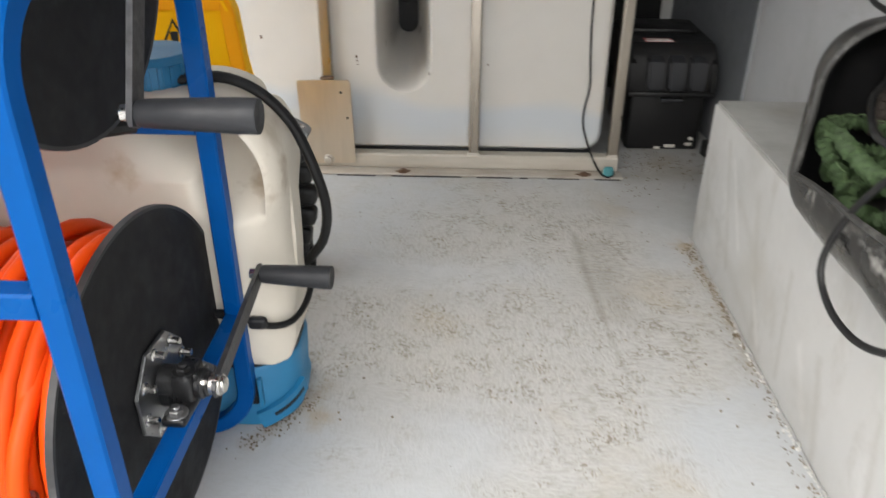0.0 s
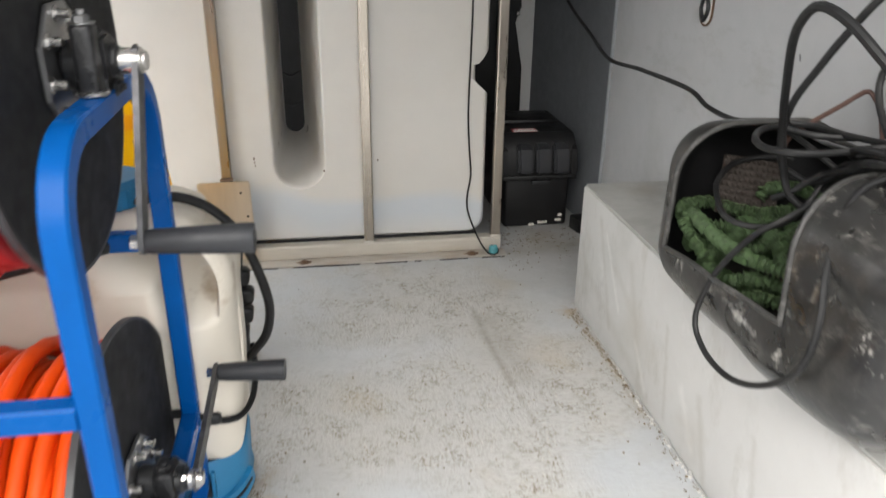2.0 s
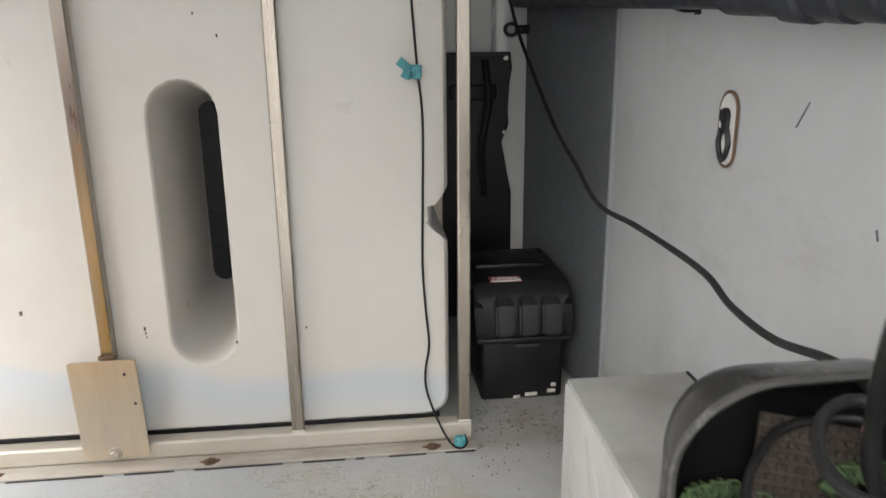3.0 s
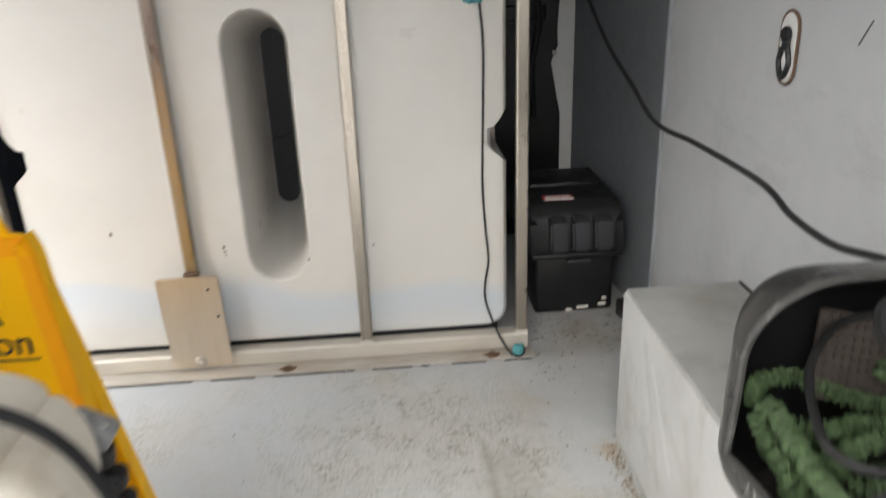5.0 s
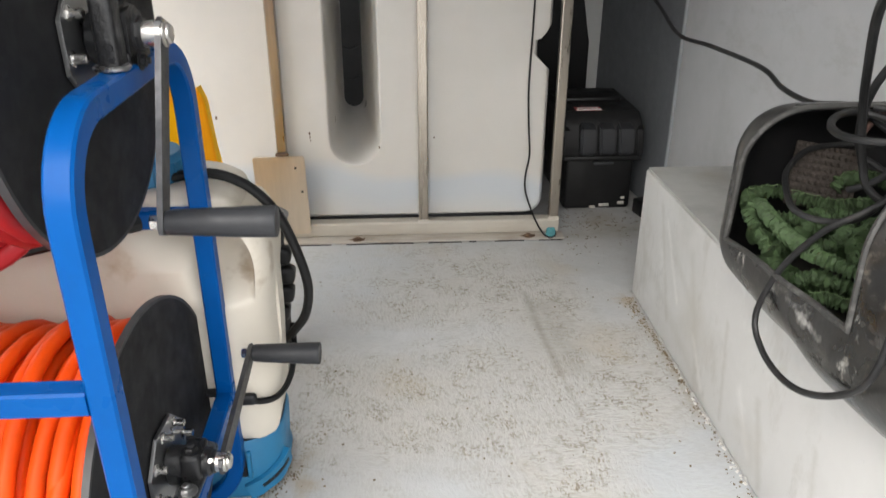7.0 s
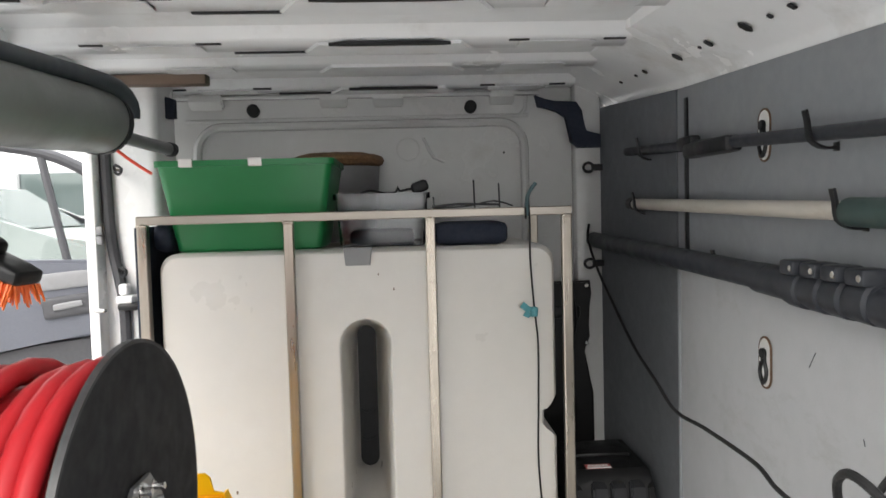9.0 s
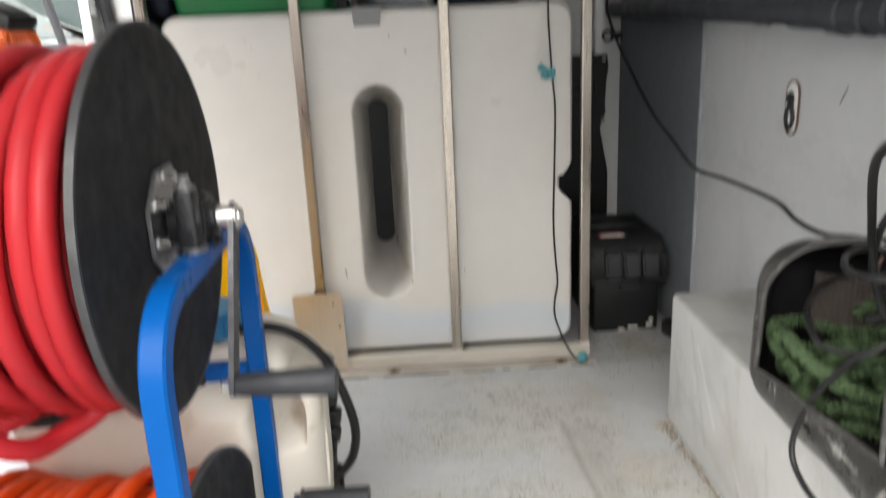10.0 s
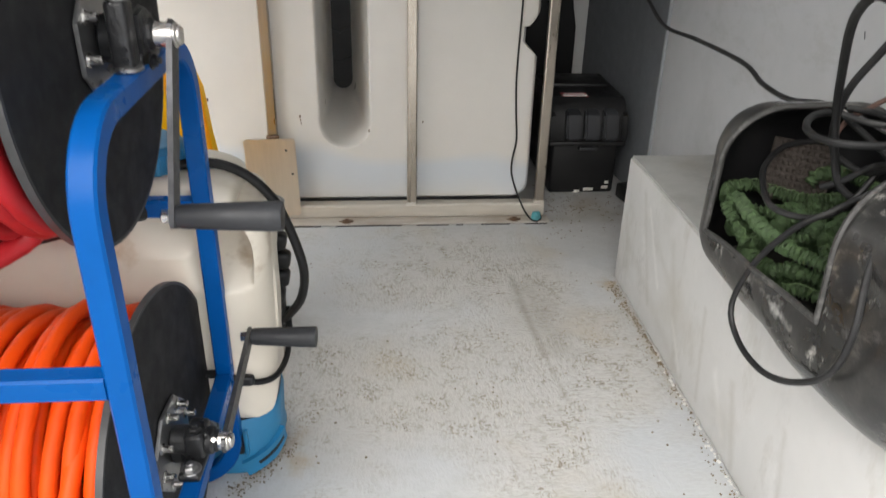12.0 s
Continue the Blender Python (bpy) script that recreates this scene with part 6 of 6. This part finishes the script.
for i in range(11):
    tufts = bmesh.new()
    for j in range(9):
        merge(tufts, box(-0.047 + i * 0.0094 - 0.0032, -0.047 + i * 0.0094 + 0.0032, -0.0095, -0.004, -0.046 + j * 0.0115 - 0.0036, -0.046 + j * 0.0115 + 0.0036, 0.0012, 1))
    part("bristle_strip", moved(tufts, MT), M_BROWN, mat_)


def cable(name, pts, r, label, m=M_CABLE):
    return single(name, sweep(spline(pts, 0.010), r, 9), m, label, "cable")


cable("wall_cable", [(0.775, 0.665, 1.0), (0.765, 0.64, 0.95), (0.77, 0.55, 0.86), (0.775, 0.38, 0.76), (0.772, 0.15, 0.66), (0.768, -0.05, 0.605), (0.762, -0.213, 0.568), (0.765, -0.40, 0.575), (0.762, -0.627, 0.580), (0.758, -0.72, 0.566), (0.755, -0.82, 0.567), (0.752, -0.93, 0.590), (0.745, -1.02, 0.585), (0.76, -1.10, 0.56)], 0.0045, "black rubber cable running along the wall to the drum")
cable("tall_cable_loop", [(0.739, -1.100, 0.499), (0.705, -1.080, 0.522), (0.692, -1.070, 0.560), (0.664, -1.090, 0.632), (0.633, -1.130, 0.687), (0.598, -1.180, 0.742), (0.577, -1.220, 0.772), (0.564, -1.260, 0.791), (0.565, -1.290, 0.789), (0.571, -1.320, 0.775), (0.582, -1.350, 0.751), (0.610, -1.380, 0.715), (0.66, -1.42, 0.65), (0.72, -1.43, 0.612)], 0.0052, "thick black cable arching up out of the drum")
cable("leaning_cable", [(0.72, -1.04, 0.53), (0.687, -1.060, 0.589), (0.665, -1.100, 0.654), (0.672, -1.130, 0.707), (0.678, -1.160, 0.751), (0.690, -1.200, 0.803), (0.74, -1.25, 0.87), (0.82, -1.30, 0.90), (0.868, -1.34, 0.87)], 0.0049, "black cable leaning up out of the drum")
cable("hanging_cable_loop", [(0.76, -1.18, 0.590), (0.700, -1.146, 0.542), (0.655, -1.148, 0.519), (0.625, -1.129, 0.488), (0.596, -1.105, 0.425), (0.584, -1.093, 0.354), (0.583, -1.129, 0.322), (0.582, -1.192, 0.320), (0.582, -1.254, 0.344), (0.581, -1.312, 0.389), (0.580, -1.338, 0.429), (0.582, -1.343, 0.480), (0.596, -1.319, 0.526), (0.622, -1.290, 0.574), (0.655, -1.274, 0.604), (0.700, -1.272, 0.614), (0.76, -1.28, 0.616)], 0.0042, "black cable loop hanging over the drum's side")
cable("cable_ring", [(0.80, -0.93, 0.530), (0.770, -0.915, 0.530), (0.711, -0.920, 0.525), (0.660, -0.965, 0.515), (0.635, -1.009, 0.505), (0.618, -1.073, 0.495), (0.645, -1.100, 0.490), (0.687, -1.103, 0.495), (0.719, -1.098, 0.520), (0.741, -1.101, 0.560), (0.733, -1.148, 0.590), (0.709, -1.235, 0.614), (0.72, -1.32, 0.615)], 0.0044, "dull grey-black cable ring lying on the hose")
cable("upper_cable_ring", [(0.79, -1.07, 0.600), (0.742, -1.048, 0.600), (0.709, -1.017, 0.605), (0.669, -1.035, 0.605), (0.635, -1.084, 0.605), (0.628, -1.132, 0.607), (0.653, -1.160, 0.609), (0.706, -1.169, 0.612), (0.740, -1.191, 0.622), (0.80, -1.24, 0.63)], 0.0049, "black cable ring above the drum")
cable("cross_cable", [(0.752, -0.978, 0.600), (0.779, -1.005, 0.600), (0.776, -1.072, 0.605), (0.780, -1.142, 0.612), (0.79, -1.22, 0.62), (0.83, -1.32, 0.618)], 0.0046, "black cable crossing the tangle on the drum")
cable("slack_cable", [(0.69, -1.06, 0.515), (0.704, -1.078, 0.530), (0.723, -1.104, 0.560), (0.711, -1.175, 0.590), (0.702, -1.235, 0.615), (0.695, -1.283, 0.618), (0.74, -1.36, 0.615)], 0.0046, "black cable lying slack on the drum")
cable("tangle_cable", [(0.715, -1.040, 0.550), (0.730, -1.087, 0.545), (0.708, -1.188, 0.600), (0.684, -1.262, 0.622), (0.73, -1.31, 0.625), (0.80, -1.29, 0.626), (0.82, -1.22, 0.626), (0.77, -1.16, 0.61), (0.73, -1.15, 0.60), (0.70, -1.20, 0.624), (0.72, -1.28, 0.627)], 0.0046, "black cable tangled on top of the drum")
cable("grey_cable", [(0.750, -0.96, 0.592), (0.762, -0.973, 0.590), (0.783, -0.993, 0.582), (0.799, -1.019, 0.575), (0.80, -1.10, 0.585), (0.80, -1.2, 0.618)], 0.0038, "thin grey cable across the drum's opening", M_PLATE)
cable("coiled_cable", [(0.840, -1.070, 0.600), (0.845, -1.030, 0.640), (0.850, -1.018, 0.675), (0.852, -1.039, 0.710), (0.855, -1.10, 0.74), (0.86, -1.18, 0.72), (0.86, -1.22, 0.66), (0.84, -1.2, 0.62)], 0.0052, "black cable coil leaning on the wall")
single("rusty_rod", sweep(spline([(0.73, -1.0, 0.565), (0.750, -0.987, 0.584), (0.790, -0.975, 0.601), (0.830, -0.975, 0.623), (0.855, -0.984, 0.644), (0.862, -0.994, 0.642), (0.866, -1.010, 0.623), (0.868, -1.024, 0.590), (0.868, -1.03, 0.55)], 0.012), 0.0038, 8), material("rusty_wire", (0.11, 0.062, 0.05), 0.6, metal=0.3, vary=0.3, scale=90), "rust-brown bent rod behind the drum", "rod")
single("black_box", roundbox(0.835, -1.37, 0.64, 0.07, 0.14, 0.06, 0.018, 8), M_BLACK, "black plug box among the cables", "plug")

# ---------- on the right wall ----------


def ring_plate(z):
    t = thing("lashing_plate", (WX, -0.436, z), "oval steel lashing plate with black catch and ring", "lashing ring", "lashing plates")
    out = [(-0.436 + a, b) for a, b in stadium(0, z - 0.052, z + 0.052, 0.0235)]
    p = part("plate", prism(out, (WX - 0.005, WX + 0.003), "x", bevel=0.0015), M_OVAL, t, "bright oval steel plate")
    part("rim", sweep([Vector((WX - 0.003, a, b)) for a, b in [(-0.436 + a, b) for a, b in stadium(0, z - 0.054, z + 0.054, 0.0255)]], 0.0025, 6, closed=True), M_RUST, p)
    part("catch", merge(box(WX - 0.010, WX - 0.004, -0.446, -0.426, z - 0.004, z + 0.022, 0.0028), rod((WX - 0.013, -0.436, z + 0.020), (WX - 0.004, -0.436, z + 0.020), 0.0115, 14)), M_CARBON, t, "black catch")
    part("ring", sweep(spline([(WX - 0.008, -0.444, z), (WX - 0.008, -0.451, z - 0.022), (WX - 0.008, -0.436, z - 0.044), (WX - 0.008, -0.421, z - 0.022), (WX - 0.008, -0.428, z)], 0.006), 0.0042, 8), M_CARBON, t, "black lashing ring")
    return t


ring_plate(0.726)
ring_plate(1.205)


def hook(y, z, name="pole_hook"):
    t = thing(name, (WX - 0.02, y, z), "black wall hook carrying a pole", "hook", "pole hooks")
    part("arm", sweep(spline([(WX + 0.002, y, z - 0.030), (WX - 0.025, y, z - 0.032), (WX - 0.050, y, z - 0.018), (WX - 0.055, y, z + 0.012), (WX - 0.060, y, z + 0.034)], 0.008), 1, up=(0, 1, 0), shape=[(-0.007, -0.0025), (-0.007, 0.0025), (0.007, 0.0025), (0.007, -0.0025)]), M_CARBON, t)
    part("foot", box(WX - 0.004, WX + 0.002, y - 0.009, y + 0.009, z - 0.038, z - 0.022, 0.001), M_CARBON, t)
    return t


wp = thing("white_pole", (0.85, -0.1, 1.06), "worn white broom pole with teal ends on wall hooks", "pole")
part("shaft", rod((0.846, 0.39, 1.068), (0.846, -0.80, 1.048), 0.0165, 16), M_POLEW, wp)
part("far_cap", rod((0.846, 0.40, 1.069), (0.846, 0.35, 1.068), 0.019, 14), M_CARBON, wp)
part("near_sleeve", rod((0.846, -0.79, 1.047), (0.846, -1.25, 1.038), 0.024, 18), material("dark_teal_sleeve", (0.03, 0.055, 0.05), 0.5), wp, "dark teal sleeve")
hook(-0.785, 1.052)
hook(0.30, 1.069)
tp = thing("dark_pole", (0.85, -0.1, 1.2), "dark telescopic pole hung high on the wall", "pole")
part("shaft", rod((0.848, 0.44, 1.236), (0.848, -1.2, 1.160), 0.0135, 14), M_POLE, tp)
part("clamp", merge(box(0.825, 0.868, -0.36, -0.10, 1.178, 1.215, 0.010), box(0.832, 0.862, -0.14, -0.04, 1.20, 1.235, 0.008)), M_CARBON, tp)
hook(-0.70, 1.19)
hook(0.25, 1.23)
bp_ = thing("black_pole_bundle", (0.84, 0, 0.92), "thick black water-fed pole with clamps along the wall", "pole")
part("shaft", rod((0.79, 0.665, 0.945), (0.832, -0.55, 0.917), 0.027, 18), M_POLE, bp_)
part("shaft", rod((0.835, -0.50, 0.915), (0.845, -1.60, 0.885), 0.031, 18), M_POLE, bp_)
for y in (-0.665, -0.735, -0.80, -0.87):
    c = part("clamp", merge(rod((0.838, y + 0.028, 0.911), (0.838, y - 0.028, 0.909), 0.037, 16), box(0.80, 0.85, y - 0.03, y + 0.02, 0.935, 0.962, 0.006)), M_POLE, bp_, "black lever clamp")
    part("screw", rod((0.806, y - 0.02, 0.948), (0.799, y - 0.02, 0.948), 0.006, 10), M_ZINC, c)
hook(-0.30, 0.925)
hook(-1.05, 0.905)
for i, (y, z, l, a) in enumerate(((-0.618, 0.767, 0.040, 125), (-0.82, 0.52, 0.03, 20), (-0.78, 0.66, 0.012, 70))):
    single("wall_scratch", moved(box(-0.0008, 0.0004, -l / 2, l / 2, -0.0006, 0.0006), pose(WX - 0.0006, y, z, a, 0, 0)), M_DARKMETAL, "dark scratch on the grey wall board", "scratch", group="wall scratches")

# ---------- up on the left ----------
pipe = thing("pole_tube", (-0.62, -0.4, 1.30), "wide grey-green plastic tube slung under the roof", "tube")
PA, PB = Vector((-0.668, -1.15, 1.268)), Vector((-0.665, 0.05, 1.320))
part("tube", sweep([PA, PA.lerp(PB, 0.5), PB], 0.084, 36), M_PIPE, pipe)
part("end_band", sweep([PA.lerp(PB, 0.985), PA.lerp(PB, 1.005)], 0.088, 36), M_CARBON, pipe, "black end band")
part("inner_pole", rod((-0.648, -0.10, 1.290), (-0.556, 0.27, 1.262), 0.018, 16), M_GREY, pipe, "grey pole end sticking out")
part("pole_cap", rod((-0.556, 0.27, 1.262), (-0.552, 0.295, 1.262), 0.021, 16), M_CARBON, pipe)
wrap = spline([(-0.650, -1.1, 1.360), (-0.645, -0.6, 1.385), (-0.640, -0.3, 1.400), (-0.630, -0.1, 1.408), (-0.605, 0.02, 1.400), (-0.590, 0.065, 1.365), (-0.592, 0.075, 1.33)], 0.03)
part("wrap", sweep(wrap, 0.023, 12), material("dark_slate_wrap", (0.045, 0.055, 0.062), 0.5), pipe, "dark slate cloth wrap along the tube")
for t in (0.22,):
    c = PA.lerp(PB, t)
    part("strap", sweep([c + Vector((0.0855 * math.cos(a), 0, 0.0855 * math.sin(a))) for a in [2 * math.pi * i / 28 for i in range(28)]], 1, closed=True, up=(0, 1, 0), shape=[(-0.012, -0.002), (-0.012, 0.002), (0.012, 0.002), (0.012, -0.002)]), M_CARBON, pipe)
    part("hanger", box(c.x - 0.01, c.x + 0.01, c.y - 0.012, c.y + 0.012, c.z + 0.075, 1.518, 0.002), M_PLATE, pipe)
part("cord", sweep(spline([(-0.620, 0.045, 1.242), (-0.59, 0.045, 1.218), (-0.555, 0.045, 1.193), (-0.535, 0.045, 1.180)], 0.01), 0.0042, 8), M_CORD, pipe, "red cord hanging off the tube")
single("roof_batten", box(-0.74, -0.46, 0.34, 0.40, 1.462, 1.492, 0.003), M_WOOD, "brown wooden batten fixed under the roof", "batten")
mech = thing("door_runner", (-0.66, 0.45, 1.40), "black door runner bracket in the front corner", "bracket")
part("arm", prism([(-0.78, 1.36), (-0.74, 1.36), (-0.70, 1.38), (-0.60, 1.38), (-0.60, 1.44), (-0.63, 1.45), (-0.66, 1.41), (-0.78, 1.42)], (0.50, 0.53), "y", bevel=0.004), M_NAVY, mech)
part("plate", moved(box(-0.06, 0.06, -0.01, 0.01, -0.02, 0.03, 0.006), pose(-0.70, 0.49, 1.425, 0, -25, 0)), M_PIPE, mech)
part("stop", box(-0.76, -0.70, 0.46, 0.50, 1.33, 1.365, 0.004), M_CARBON, mech)

brush = thing("car_brush", (-0.72, -0.45, 0.95), "black brush head with orange bristles on its pole", "brush")
BR = pose(-0.690, -0.46, 0.992, 0, 22, -20)
part("head", moved(merge(roundbox(0, 0, 0, 0.20, 0.075, 0.036, 0.014, 8), roundbox(-0.03, 0, 0.028, 0.09, 0.05, 0.035, 0.014, 6)), BR), M_BLACK, brush)
g = random.Random(8)
br = bmesh.new()
for i in range(26):
    for j in range(9):
        x, y = -0.092 + i * 0.0074, -0.032 + j * 0.008
        tip = Vector((x * 1.16 + g.uniform(-0.006, 0.006), y * 1.5 + g.uniform(-0.006, 0.006), -0.050 + g.uniform(-0.010, 0.007)))
        sweep([Vector((x, y, -0.016)), tip], lambda k: (0.0030, 0.0022)[k], 4, bm=br)
part("bristles", moved(br, BR), M_BRISTLE, brush, "orange bristles", smooth=0)
part("pole", rod((-0.730, -0.465, 1.02), (-0.80, -0.62, 1.42), 0.012, 12), M_CARBON, brush)

# ---------- outside: the open front door, a car, a building ----------
dr = thing("van_front_door", (-1.35, 0.9, -0.3), "open van front door with grey trim and window", "van door")
DA = Matrix.Translation((-0.97, 1.02, 0)) @ pose(0, 0, 0, 0, 0, 20)


def dpanel(loop, y0, y1, bevel=0.006):
    return moved(prism(loop, (y0, y1), "y", bevel=bevel), DA)


part("lower_trim", dpanel([(-1.05, -0.25), (-0.02, -0.25), (-0.02, 0.62), (-0.3, 0.60), (-0.7, 0.54), (-1.05, 0.50)], -0.03, 0.05), M_DOORLOW, dr, "dark lower trim")
part("upper_trim", dpanel([(-1.05, 0.508), (-0.7, 0.548), (-0.3, 0.608), (-0.02, 0.628), (-0.02, 0.905), (-0.5, 0.925), (-1.05, 0.95)], -0.05, 0.045, 0.02), M_DOORTRIM, dr, "blue-grey upper trim")
ho = part("handle_cup", moved(roundbox(0, 0, 0, 0.17, 0.022, 0.080, 0.010, 8), DA @ pose(-0.20, -0.052, 0.742, 0, -6, 0)), M_DOORLOW, dr)
part("handle", moved(roundbox(0, 0, 0, 0.10, 0.014, 0.024, 0.006, 6), DA @ pose(-0.20, -0.064, 0.745, 0, -8, 0)), M_GREY, ho, "grey door release lever")
part("grille", moved(roundbox(0, 0, 0, 0.19, 0.016, 0.062, 0.007, 8), DA @ pose(-0.21, -0.052, 0.838, 0, -4, 0)), M_GREY, dr)
part("frame_bar", moved(sweep(spline([(-0.02, 0, 0.88), (-0.035, 0, 1.14), (-0.14, 0, 1.26), (-0.40, 0, 1.34), (-1.05, 0, 1.37)], 0.05), 0.022, 10), DA), M_DOORLOW, dr)
part("window_bar", moved(sweep([Vector((-0.195, 0, 0.90)), Vector((-0.27, 0, 1.31))], 0.015, 8), DA), M_DOORLOW, dr)
pane = part("pane", dpanel([(-1.03, 0.945), (-0.5, 0.92), (-0.05, 0.90), (-0.06, 1.12), (-0.16, 1.24), (-0.42, 1.32), (-1.03, 1.35)], -0.003, 0.003, 0), M_GLASS, dr, "clear door glass")
pane.visible_shadow = False
part("skin", dpanel([(-1.05, -0.3), (0.0, -0.3), (0.0, 0.85), (-1.05, 0.88)], 0.055, 0.085), M_WHITE, dr)

house = thing("white_building", (-6, 14, -0.55), "white rendered building with a long window", "building")
part("wall", box(-16, 9, 13.0, 13.4, -0.55, 7.5, 0.02), M_RENDERW, house)
part("roof_edge", box(-16.2, 9.2, 12.8, 13.5, 7.5, 7.8, 0.03), M_GREY, house)
for x in (-9.6, -5.9, -2.2):
    w = part("window", box(x - 1.3, x + 1.3, 12.94, 13.0, 1.10, 1.93, 0.02), M_CARGLASS, house)
    for dx in (-1.27, 0.25, 1.27):
        part("window_bar", box(x + dx - 0.03, x + dx + 0.03, 12.91, 12.96, 1.1, 1.93, 0.008), M_GREY, w)
    part("sill", box(x - 1.4, x + 1.4, 12.88, 13.0, 1.03, 1.09, 0.01), M_RENDERW, w)

car = thing("parked_car", (-5.0, 7.0, -0.05), "silver hatchback parked beyond the van", "car")
CM = Matrix.Translation((-5.0, 7.0, -0.05)) @ pose(0, 0, 0, 0, 0, 176) @ Matrix.Scale(1.06, 4)
side = [(-2.05, 0.30), (-2.10, 0.62), (-1.95, 0.80), (-1.05, 0.95), (-0.35, 1.40), (0.9, 1.45), (1.65, 1.05), (2.0, 0.98), (2.08, 0.6), (2.0, 0.28)]
part("body", moved(prism(side, (-0.85, 0.85), "y", bevel=0.07), CM), M_SILVER, car)
for loop in ([(-0.92, 0.98), (-0.33, 1.33), (0.22, 1.36), (0.22, 0.99)], [(0.30, 0.99), (0.30, 1.36), (0.86, 1.37), (1.45, 1.02)]):
    part("window", moved(prism(loop, (0.84, 0.858), "y"), CM), M_CARGLASS, car)
part("windscreen", moved(prism([(-1.06, 0.965), (-1.02, 0.99), (-0.40, 1.395), (-0.42, 1.36)], (-0.70, 0.70), "y"), CM), M_CARGLASS, car)
for x in (-1.35, 1.30):
    for y in (-0.80, 0.80):
        wh = part("wheel", moved(rod((x, y - 0.1, 0.31), (x, y + 0.1, 0.31), 0.31, 28, bevel=0.03), CM), M_TYRE, car)
        part("rim", moved(rod((x, y - 0.112, 0.31), (x, y + 0.112, 0.31), 0.20, 20), CM), M_SILVER, wh)
